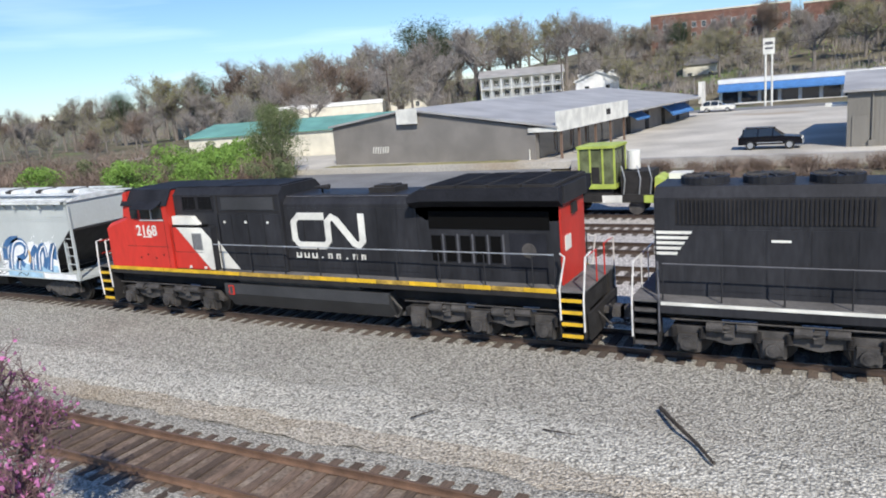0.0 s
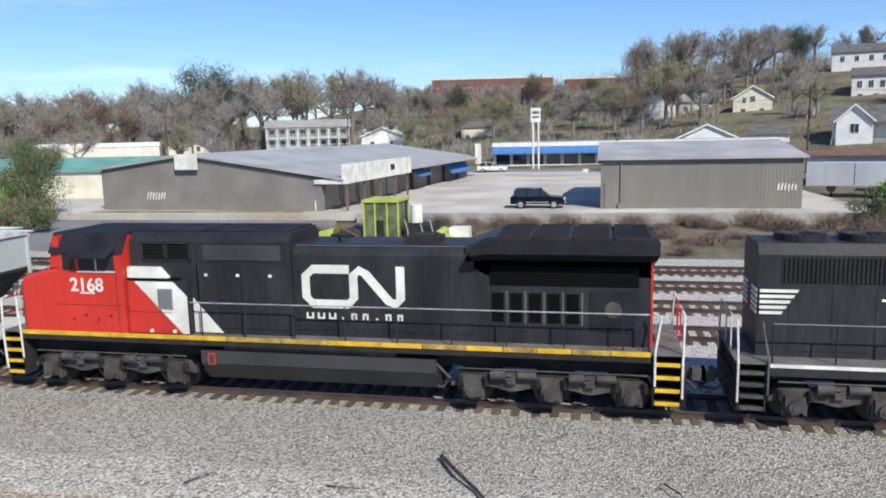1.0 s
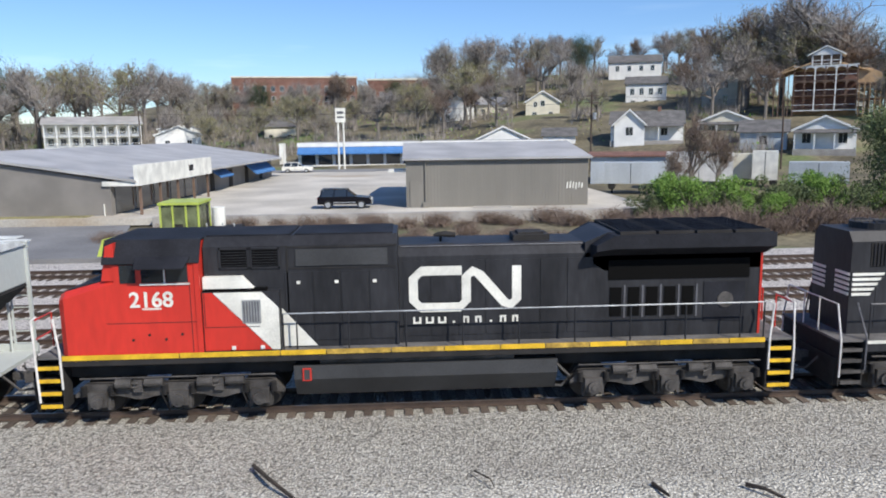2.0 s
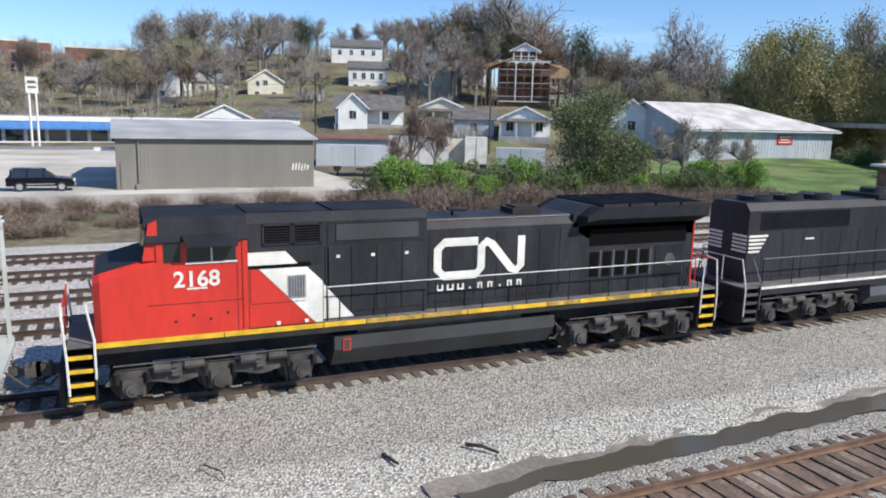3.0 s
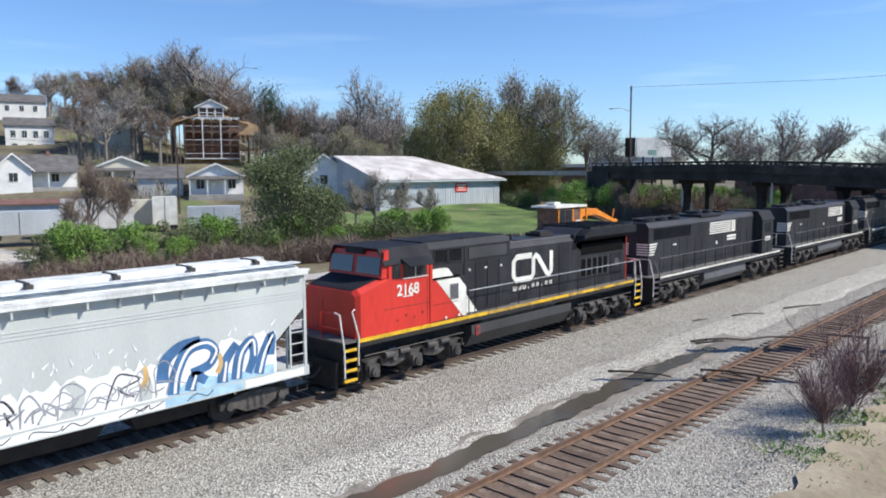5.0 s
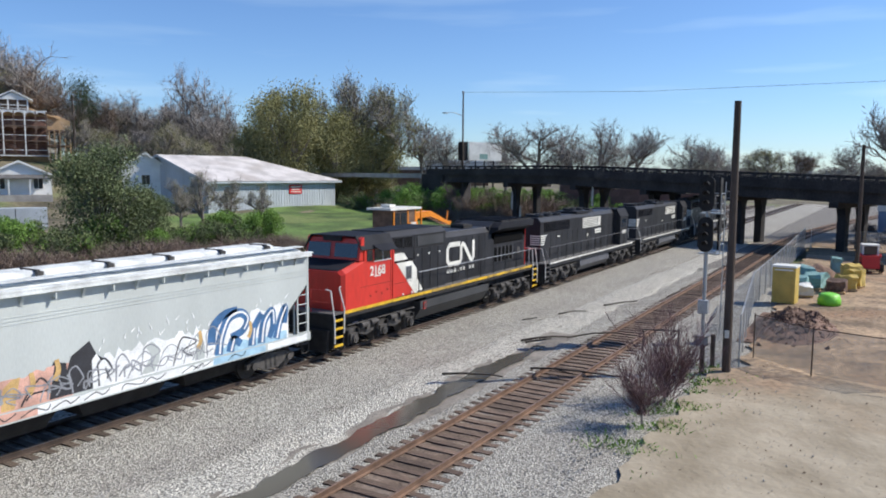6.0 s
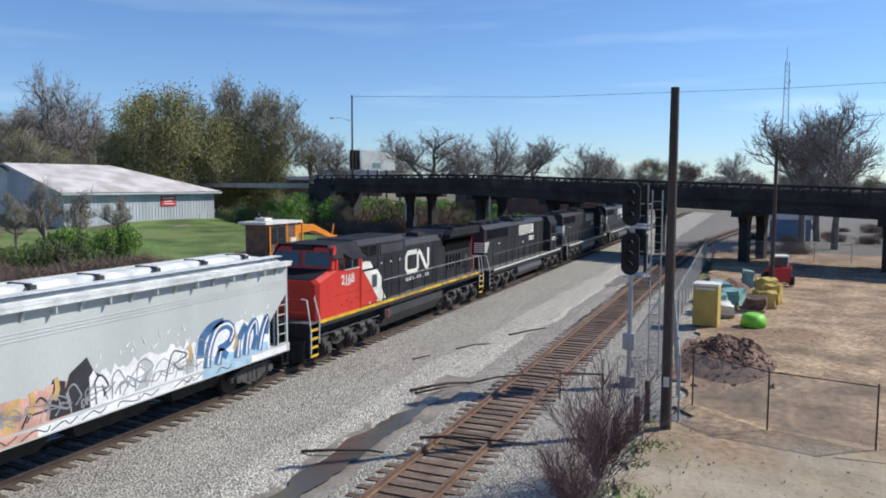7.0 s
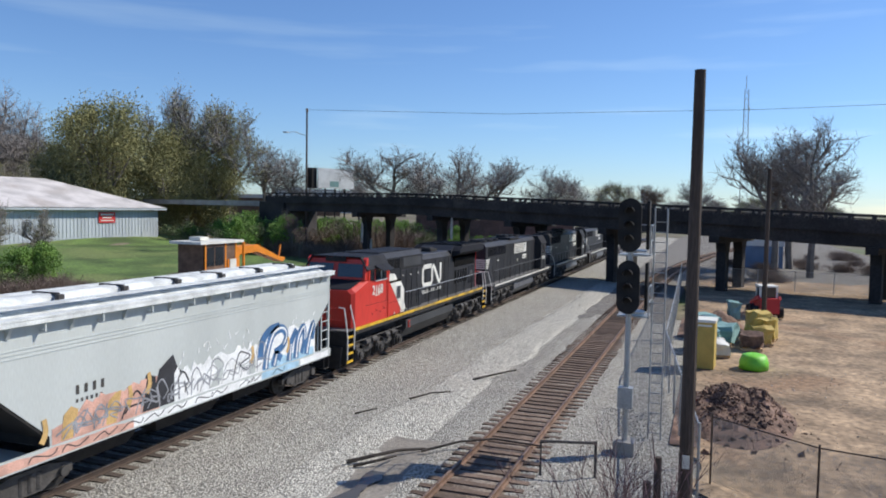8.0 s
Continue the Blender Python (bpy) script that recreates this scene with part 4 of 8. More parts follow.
def hopper_car(paint, roof_mat, label, marks=True):
    """Covered hopper: sloped ends, bulging sides, running boards, ladders and bays. x = 0 at its left end sill."""
    N = 15.3
    H = thing("hopper_car", pose(0, TRAIN_Y, TRAIN_Z), label, "hopper car")
    # body with sloped ends below and a vertical roof end
    g = Mesh()
    side = [(2.0, 1.28), (N - 2.0, 1.28), (N - 2.0, 1.55), (N - 0.12, 3.2), (N - 0.12, 4.30), (0.12, 4.30), (0.12, 3.2), (2.0, 1.55)]
    g.prism(side, -1.50, 1.50)
    body = part("body", g.bevel(0.03), paint, H, "pale ribbed hopper body")
    for s in (-1, 1):
        yy = sorted((s * 1.50, s * 1.53))
        part("top_chord", Mesh().box(0.05, N - 0.05, *sorted((s * 1.46, s * 1.58)), 4.22, 4.36).bevel(0.02), paint, body)
        part("eave", Mesh().box(0.03, N - 0.03, *sorted((s * 1.46, s * 1.74)), 4.37, 4.42).bevel(0.01), roof_mat, body, "overhanging roof edge")
        g = Mesh()
        for k in range(3):
            g.box(0.2, N - 0.2, *sorted((s * 1.50, s * 1.512)), 3.52 + k * 0.09, 3.55 + k * 0.09)
        part("side_bead", g, paint, body)
        part("side_sill", Mesh().box(0.0, N, *sorted((s * 1.44, s * 1.535)), 1.02, 1.32).bevel(0.015), paint, body, "pale side sill")
        for k in range(9):
            part("roof_bracket", Mesh().loft([[(-0.03, s * 1.50, 3.98), (0.05, s * 1.50, 3.98), (0.05, s * 1.53, 3.98), (-0.03, s * 1.53, 3.98)], [(-0.03, s * 1.50, 4.37), (0.05, s * 1.50, 4.37), (0.05, s * 1.72, 4.37), (-0.03, s * 1.72, 4.37)]]), paint, body).matrix_basis = pose(0.9 + k * 1.7, 0, 0)
        for k in range(8):
            part("eave_post", Mesh().box(-0.025, 0.025, *sorted((s * 1.66, s * 1.70)), 4.05, 4.37).box(-0.02, 0.02, *sorted((s * 1.52, s * 1.68)), 4.05, 4.09), paint, body).matrix_basis = pose(1.75 + k * 1.7, 0, 0)
        part("eave_rail", Mesh().box(0.1, N - 0.1, *sorted((s * 1.70, s * 1.74)), 4.26, 4.36), roof_mat, body)
    part("roof", Mesh().prism([(-1.46, 4.30), (-1.0, 4.46), (0, 4.52), (1.0, 4.46), (1.46, 4.30)], 0.05, N - 0.05, "x"), roof_mat, H, "bleached roof with running boards")
    for s in (-1, 1):
        bd = Mesh()
        for k in range(4):
            bd.box(0.0, N, s * 1.05 + k * 0.11 - 0.2, s * 1.05 + k * 0.11 - 0.12, 4.56, 4.59)
        part("running_board", bd, roof_mat, H, "roof running board")
    part("hatch_cover", Mesh().prism([(-0.36, 4.50), (0.36, 4.50), (0.34, 4.60), (0.2, 4.67), (-0.2, 4.67), (-0.34, 4.60)], 0.7, N - 0.7, "x"), roof_mat, H, "long trough hatch cover")
    for k in range(7):
        part("hatch_strap", Mesh().box(-0.04, 0.04, -0.42, 0.42, 4.52, 4.70).box(-0.09, 0.09, -0.52, -0.40, 4.50, 4.66).bevel(0.02), M["gear"], H, "dark hatch strap and latch").matrix_basis = pose(1.1 + k * 2.18, 0, 0)
    for x0, d in ((0.0, 1), (N, -1)):
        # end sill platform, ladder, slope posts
        # slope sheet coloured near-black for the shade under the hopper end
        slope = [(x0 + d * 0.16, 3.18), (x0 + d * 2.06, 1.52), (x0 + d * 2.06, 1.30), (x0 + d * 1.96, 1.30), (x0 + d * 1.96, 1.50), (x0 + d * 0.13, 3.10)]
        part("slope_sheet", Mesh().prism(slope, -1.485, 1.485), M["gear_dark"], H, "end slope sheet in a shade-dark colour")
        part("end_platform", Mesh().box(*sorted((x0, x0 + d * 1.9)), -1.48, 1.48, 1.02, 1.12), paint, H)
        for s in (-1, 1):
            part("end_post", Mesh().box(*sorted((x0 + d * 0.04, x0 + d * 0.14)), *sorted((s * 1.42, s * 1.50)), 1.12, 4.2), paint, H, "corner post")
            part("slope_brace", Mesh().pipe([(x0 + d * 0.7, s * 1.35, 1.1), (x0 + d * 0.7, s * 1.35, 2.6)], 0.04), paint, H)
            la = part("ladder", Mesh().box(*sorted((x0 + d * 0.62, x0 + d * 0.68)), *sorted((s * 1.45, s * 1.49)), 1.0, 2.72), paint, H, "side ladder")
            for k in range(5):
                part("rung", Mesh().pipe([(x0 + d * 0.08, s * 1.47, 1.35 + k * 0.36), (x0 + d * 0.64, s * 1.47, 1.35 + k * 0.36)], 0.02), paint, la)
            part("stirrup", Mesh().pipe([(x0 + d * 0.08, s * 1.5, 1.05), (x0 + d * 0.08, s * 1.5, 0.55), (x0 + d * 0.46, s * 1.5, 0.55), (x0 + d * 0.46, s * 1.5, 1.05)], 0.016), M["gear"], H)
        coupler(H, x0, -d)
        xs = (x0 + d * 1.75 - 0.9, x0 + d * 1.75 + 0.9)
        tr = Mesh()
        for s in (-1, 1):
            a, b = xs
            tr.prism([(a - 0.3, 0.42), (a + 0.25, 0.38), (a + 0.55, 0.22), (b - 0.55, 0.22), (b - 0.25, 0.38), (b + 0.3, 0.42), (b + 0.3, 0.62), (b - 0.4, 0.80), (a + 0.4, 0.80), (a - 0.3, 0.62)], *sorted((s * 1.0, s * 1.16)))
            for x in xs:
                tr.disc((x, s * 1.2, 0.5), (0, 1, 0), 0.13, 0.06, 12)
            for k in range(3):
                tr.disc(((a + b) / 2 - 0.24 + 0.24 * k, s * 1.1, 0.5), (0, 0, 1), 0.1, 0.2, 10)
        tr.box((xs[0] + xs[1]) / 2 - 0.2, (xs[0] + xs[1]) / 2 + 0.2, -1.1, 1.1, 0.75, 1.0)
        part("truck", tr, M["gear"], H, "two-axle freight truck")
        for x in xs:
            wheelset(H, x, 0.46)
    for k in range(3):
        c = 4.0 + k * 3.65
        # bays coloured near-black for the shade below the side sill
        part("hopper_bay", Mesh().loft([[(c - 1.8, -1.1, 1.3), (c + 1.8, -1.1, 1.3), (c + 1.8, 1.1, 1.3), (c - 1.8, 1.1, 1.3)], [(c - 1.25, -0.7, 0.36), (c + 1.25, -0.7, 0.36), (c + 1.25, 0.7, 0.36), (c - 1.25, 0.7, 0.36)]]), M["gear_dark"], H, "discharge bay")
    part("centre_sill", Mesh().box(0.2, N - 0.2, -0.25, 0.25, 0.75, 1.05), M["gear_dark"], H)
    return H


# ---- lots, roads, walls ----
M["shed_metal"] = material("grey_brown_metal_siding", (0.20, 0.188, 0.162), 0.65, vary=0.12, size=0.6, grain=0.06, bump=0.03, streak=(1, 1, 0.15))
M["shed_roof"] = material("pale_metal_roof", (0.40, 0.39, 0.375), 0.5, vary=0.2, size=0.3, grain=0.08)
M["masonry"] = material("painted_grey_block", (0.215, 0.20, 0.18), 0.85, vary=0.15, size=0.4, grain=0.1, bump=0.1)
M["white_wall"] = material("white_siding", (0.76, 0.76, 0.73), 0.7, vary=0.1, size=0.6, grain=0.05)
M["cream_wall"] = material("cream_siding", (0.66, 0.62, 0.50), 0.75, vary=0.12, size=0.6, grain=0.05)
M["brick"] = material("red_brick_wall", (0.19, 0.10, 0.075), 0.9, vary=0.25, size=0.6, grain=0.2, grain_size=4)
M["blue_trim"] = material("blue_awning_cloth", (0.06, 0.18, 0.42), 0.7, vary=0.15, size=1.0)
M["teal_roof"] = material("green_metal_roof", (0.16, 0.36, 0.30), 0.55, vary=0.2, size=0.4)
M["blue_wall"] = material("faded_blue_wall", (0.17, 0.25, 0.38), 0.7, vary=0.2, size=0.5)
M["slate_metal"] = material("blue_grey_metal_siding", (0.45, 0.49, 0.52), 0.55, vary=0.15, size=0.6, streak=(1, 1, 0.15))
M["rusty_roof"] = material("whitish_stained_roof", (0.55, 0.52, 0.50), 0.7, vary=0.25, size=0.35, grain=0.12, second=(0.40, 0.36, 0.33), spread=0.55)
M["shingle"] = material("grey_shingles", (0.13, 0.125, 0.12), 0.9, vary=0.3, size=0.8, grain=0.2, grain_size=6)
M["raw_wood"] = material("raw_plywood", (0.50, 0.34, 0.19), 0.85, vary=0.25, size=0.6, grain=0.15)
M["dark_wood"] = material("dark_timber_framing", (0.16, 0.105, 0.075), 0.85, vary=0.3, size=0.7)
M["sign_red"] = material("red_sign_paint", (0.55, 0.03, 0.03), 0.5, vary=0.1, size=2)

LOT = 0.6
strip("parking_lot", [(-110, 63.0), (22, 63.0), (22, 68), (20, 134), (-110, 134)], LOT, M["lot"], "bleached cracked parking lot", "parking lot", 0.6)
strip("street", [(-110, 134.2), (120, 126), (120, 134), (-110, 143)], LOT + 0.06, M["asphalt"], "grey asphalt street", "street", 0.5)
strip("access_drive", [(-110, 46.0), (-18, 46.0), (-23, 62.8), (-110, 62.8)], 0.05, M["asphalt"], "grey asphalt access drive", "driveway", 0.3)
part_wall = part("retaining_wall", Mesh().box(-21, 24, 62.3, 62.98, -0.3, LOT + 0.12).bevel(0.03), M["concrete"])
tagged(part_wall, "low stained concrete retaining wall", "wall", kind="structure")
tagged(part("grass_verge", Mesh().box(-49, -27, 64.0, 65.6, LOT - 0.2, LOT + 0.04).bevel(0.03), M["dry_grass"]), "narrow grass verge before the grey building", "grass", kind="structure")
g = Mesh().sheet(list(np.arange(62, 116, 2.5)), list(np.arange(50, 92, 2.5)), lambda x, y: hill(x, y) + 0.12 + 0.06 * noise.noise((x * 0.2, y * 0.2, 3)))
tagged(part("lawn", g, M["grass"], smooth=True), "bright green lawn beside the yard", "lawn", kind="structure")


# ---- buildings ----
def window(parent, w, h, m, frame=None):
    """A recessed pane in a raised frame; local x across, z up, faces -y."""
    f = part("window", Mesh().box(-w / 2 - 0.07, w / 2 + 0.07, -0.05, 0.02, -h / 2 - 0.07, -h / 2).box(-w / 2 - 0.07, w / 2 + 0.07, -0.05, 0.02, h / 2, h / 2 + 0.07).box(-w / 2 - 0.07, -w / 2, -0.05, 0.02, -h / 2, h / 2).box(w / 2, w / 2 + 0.07, -0.05, 0.02, -h / 2, h / 2).box(-0.02, 0.02, -0.04, 0.02, -h / 2, h / 2), frame or M["white_wall"], parent)
    f.matrix_basis = m
    part("pane", Mesh().box(-w / 2, w / 2, -0.025, 0.0, -h / 2, h / 2), M["wglass"], f)
    return f


def gable(name, x, y, z, turn, w, d, h, rise, wall, roof, label, wins=(), ridge="x", porch=0.0, chimney=False, over=0.4, category="house"):
    """A house w wide and d deep, its front on local y = 0; ridge along local x or y."""
    H = thing(name, pose(x, y, z, 0, 0, turn), label, category)
    g = Mesh()
    if ridge == "x":
        g.prism([(0, -1.5), (d, -1.5), (d, h), (d / 2, h + rise), (0, h)], -w / 2, w / 2, "x")
    else:
        g.prism([(-w / 2, -1.5), (w / 2, -1.5), (w / 2, h), (0, h + rise), (-w / 2, h)], 0, d, "y")
    body = part("wall", g, wall, H)
    t = 0.18
    if ridge == "x":
        s = rise / (d / 2)
        r = Mesh().prism([(-over, h - over * s + 0.02), (d / 2, h + rise + 0.02), (d + over, h - over * s + 0.02), (d + over, h - over * s + t), (d / 2, h + rise + t), (-over, h - over * s + t)], -w / 2 - over, w / 2 + over, "x")
    else:
        s = rise / (w / 2)
        r = Mesh().prism([(-w / 2 - over, h - over * s + 0.02), (0, h + rise + 0.02), (w / 2 + over, h - over * s + 0.02), (w / 2 + over, h - over * s + t), (0, h + rise + t), (-w / 2 - over, h - over * s + t)], -over, d + over, "y")
    ro = part("roof", r, roof, H)
    if ridge == "y":
        part("gable_trim", Mesh().prism([(-w / 2 - over, h - over * s - 0.12), (0, h + rise - 0.12), (w / 2 + over, h - over * s - 0.12), (w / 2 + over, h - over * s + t + 0.02), (0, h + rise + t + 0.02), (-w / 2 - over, h - over * s + t + 0.02)], -over - 0.06, -over, "y"), M["white_wall"], ro)
    for a, b, ww, hh in wins:
        window(body, ww, hh, pose(a, -0.01, b))
    if porch:
        p = part("porch_roof", Mesh().prism([(-porch, 2.45), (0, 2.9), (0, 3.05), (-porch, 2.58)], -w / 2, w / 2, "x"), roof, H, "shallow porch roof")
        for k in range(4):
            part("porch_post", Mesh().box(-0.08, 0.08, -0.08, 0.08, 0, 2.48), M["white_wall"], p).matrix_basis = pose(-w / 2 + 0.2 + k * (w - 0.4) / 3, -porch + 0.15, 0)
        part("porch_floor", Mesh().box(-w / 2, w / 2, -porch, 0, -1.0, 0.05), M["concrete"], H)
    if chimney:
        part("chimney", Mesh().box(w * 0.15, w * 0.15 + 0.6, d / 2 - 0.3, d / 2 + 0.3, h, h + rise + 0.9), M["brick"], H)
    return H


def long_grey_building():
    """Low store: painted block front, shallow lopsided gable, white fascia and awnings along its side."""
    H = thing("store_building", pose(-49.5, 67.0, LOT, 0, 0, -4), "long low grey block building with white fascia and blue awnings", "building")
    W, D = 24.2, 56.0
    body = part("wall", Mesh().prism([(0, -0.5), (W, -0.5), (W, 3.0), (10.2, 5.25), (0, 4.0)], 0, D, "y"), M["masonry"], H)
    part("roof", Mesh().prism([(-0.3, 4.0), (10.2, 5.32), (W + 2.4, 2.85), (W + 2.4, 3.05), (10.2, 5.52), (-0.3, 4.2)], -0.35, D + 0.3, "y"), M["shed_roof"], H, "pale flat-sloped roof")
    part("blank_sign", Mesh().box(9.0, 11.5, -0.5, -0.38, 4.0, 5.5), M["white"], body, "blank white sign board")
    f = part("fascia", Mesh().box(W + 2.2, W + 2.6, -0.2, 19.0, 2.55, 4.35).box(W - 0.6, W + 2.2, -0.2, 0.1, 2.55, 2.95).bevel(0.03), M["white"], H, "white fascia board")
    part("fascia_mark", Mesh().box(W + 2.6, W + 2.63, 12.0, 13.2, 3.2, 3.8), M["gear_dark"], f)
    for k in range(5):
        part("canopy_post", Mesh().box(W + 2.2, W + 2.4, 0.6 + k * 4.4, 0.8 + k * 4.4, -0.1, 2.6), M["dark_wood"], H)
        part("shopfront", Mesh().box(W, W + 0.06, 0.8 + k * 4.2, 4.4 + k * 4.2, 0.1, 2.4), M["wglass"], body, "dark shop window")
    for k in range(4):
        part("side_door", Mesh().box(W, W + 0.08, 26 + k * 7.5, 27.4 + k * 7.5, 0, 2.3), M["gear_dark"], body)
    for a, b, hh in ((24.5, 29.5, 1.1), (40.0, 51.0, 1.6)):
        part("awning", Mesh().prism([(W, 3.0), (W + 1.9, 3.0 - hh), (W + 1.9, 2.8 - hh), (W, 2.85)], a, b, "y"), M["blue_trim"], H, "blue cloth awning")
    part("gable_end", Mesh().box(W + 2.0, W + 2.5, D - 2.5, D - 0.2, 2.0, 5.2), M["white"], H)
    g = Mesh()
    rnd = random.Random(3)
    for k in range(7):
        x = 5.2 + k * 0.32
        g.prism([(x, 1.1 + rnd.uniform(-.1, .1)), (x + 0.1, 1.05), (x + 0.3, 1.75 + rnd.uniform(-.15, .15)), (x + 0.16, 1.8)], -0.02, -0.005, "y")
    part("graffiti", g, M["white"], body, "white scrawled graffiti strokes")
    part("pipe", Mesh().pipe([(W - 0.6, -0.08, 0), (W - 0.6, -0.08, 1.0)], 0.06), M["white"], body)
    return H


def metal_shed():
    H = thing("metal_shed", pose(0.05, 67.5, LOT, 0, 0, -0.5), "grey-brown corrugated metal shed with pale roof", "shed")
    W, D, h = 16.6, 22.0, 4.35
    body = part("wall", Mesh().prism([(0, -0.4), (D, -0.4), (D, h), (D / 2, h + 1.2), (0, h)], 0, W, "x"), M["shed_metal"], H)
    rib = None
    for k in range(55):
        if rib is None:
            rib = part("siding_rib", Mesh().box(-0.04, 0.04, -0.018, 0.0, -0.3, h - 0.02), M["shed_metal"], body)
            rib.matrix_basis = pose(0.15, 0, 0)
        else:
            same_mesh(rib, "siding_rib", body, pose(0.15 + k * 0.3, 0, 0))
    part("roof", Mesh().prism([(-0.35, h - 0.03), (D / 2, h + 1.22), (D + 0.35, h - 0.03), (D + 0.35, h + 0.09), (D / 2, h + 1.34), (-0.35, h + 0.09)], -0.3, W + 0.3, "x"), M["shed_roof"], H, "pale metal roof")
    part("eave_trim", Mesh().box(-0.32, W + 0.32, -0.42, -0.36, h - 0.08, h + 0.08), M["shed_roof"], H)
    part("door", Mesh().box(0.35, 1.55, -0.09, -0.046, 0, 2.4), M["shed_metal"], body)
    part("downpipe", Mesh().pipe([(1.75, -0.12, h - 0.2), (1.75, -0.12, 0.3)], 0.06).box(1.5, 2.0, -0.3, -0.05, 0, 0.5), M["shed_metal"], body)
    g = Mesh()
    rnd = random.Random(5)
    for k in range(6):
        x = 14.6 + k * 0.27
        g.prism([(x, 1.55), (x + 0.12, 1.5 + rnd.uniform(-.1, .1)), (x + 0.2, 2.0 + rnd.uniform(-.1, .3)), (x + 0.05, 2.05)], -0.06, -0.05, "y")
    part("graffiti", g, M["white"], body, "small white graffiti tag")
    part("side_canopy", Mesh().box(-1.6, -0.02, 0.6, 3.0, 3.2, 3.4), M["white"], H, "small white canopy")
    tagged(part("kerb", Mesh().box(6.0, 9.4, 65.9, 66.3, LOT - 0.1, LOT + 0.16).bevel(0.04), M["concrete"]), "short white concrete kerb", "kerb", kind="structure")
    return H


def slate_building():
    """Blue-grey metal building under a wide pale hipped roof, with a red sign."""
    H = thing("warehouse", pose(106.8, 86.4, 0.2, 0, 0, -6), "blue-grey metal warehouse with pale stained hip roof", "building")
    W, D, h = 27.0, 24.0, 5.9
    rise = 4.0
    body = part("wall", Mesh().box(-W, 0, 0, D, -0.5, h), M["slate_metal"], H)
    part("gable_wall", Mesh().prism([(0, h), (D, h), (D / 2, h + rise - 0.15)], -W, -W + 0.25, "x"), M["slate_metal"], H, "blue-grey gable end")
    part("plinth", Mesh().box(-W - 0.05, 0.05, -0.06, 0.0, -0.4, 0.85), M["white_wall"], body, "white painted plinth")
    o = 0.9
    r = Mesh()
    for lift in (0.0, 0.16):
        e = [(-W - o, -o, h - 0.15 + lift), (o, -o, h - 0.15 + lift), (o, D + o, h - 0.15 + lift), (-W - o, D + o, h - 0.15 + lift)]
        a, b = (-W - o, D / 2, h + rise + lift), (-10.5, D / 2, h + rise + lift)
        for f in ((e[0], e[1], b, a), (e[1], e[2], b), (e[2], e[3], a, b)):
            r.poly(f if lift else f[::-1])
    bmesh.ops.remove_doubles(r.bm, verts=r.bm.verts, dist=0.001)
    part("roof", r, M["rusty_roof"], H, "pale stained gable and hip roof", fix=False)
    part("verge", Mesh().prism([(-o, h - 0.35), (D / 2, h + rise - 0.2), (D + o, h - 0.35), (D + o, h + 0.02), (D / 2, h + rise + 0.17), (-o, h + 0.02)], -W - o - 0.04, -W - o, "x"), M["slate_metal"], H, "blue-grey verge board")
    part("eave", Mesh().box(-W - o, o, -o - 0.05, -o + 0.02, h - 0.35, h - 0.08).box(o - 0.02, o + 0.05, -o, D + o, h - 0.35, h - 0.08), M["slate_metal"], H)
    rib = None
    for k in range(46):
        if rib is None:
            rib = part("siding_rib", Mesh().box(-0.05, 0.05, -0.05, 0.0, 0.86, h - 0.3), M["slate_metal"], body)
            rib.matrix_basis = pose(-0.3, 0, 0)
        else:
            same_mesh(rib, "siding_rib", body, pose(-0.3 - 0.58 * k, 0, 0))
    s = part("sign", Mesh().box(-10.9, -8.1, -0.14, -0.06, 3.7, 5.2), M["sign_red"], body, "red sign board")
    part("sign_bars", Mesh().box(-10.6, -8.4, -0.16, -0.14, 4.75, 5.0).box(-10.3, -8.7, -0.16, -0.14, 4.35, 4.5).box(-10.6, -8.4, -0.16, -0.14, 3.95, 4.1), M["white"], s)
    part("door", Mesh().box(-3.2, -2.1, -0.1, -0.052, 0.1, 2.4), M["slate_metal"], body)
    return H


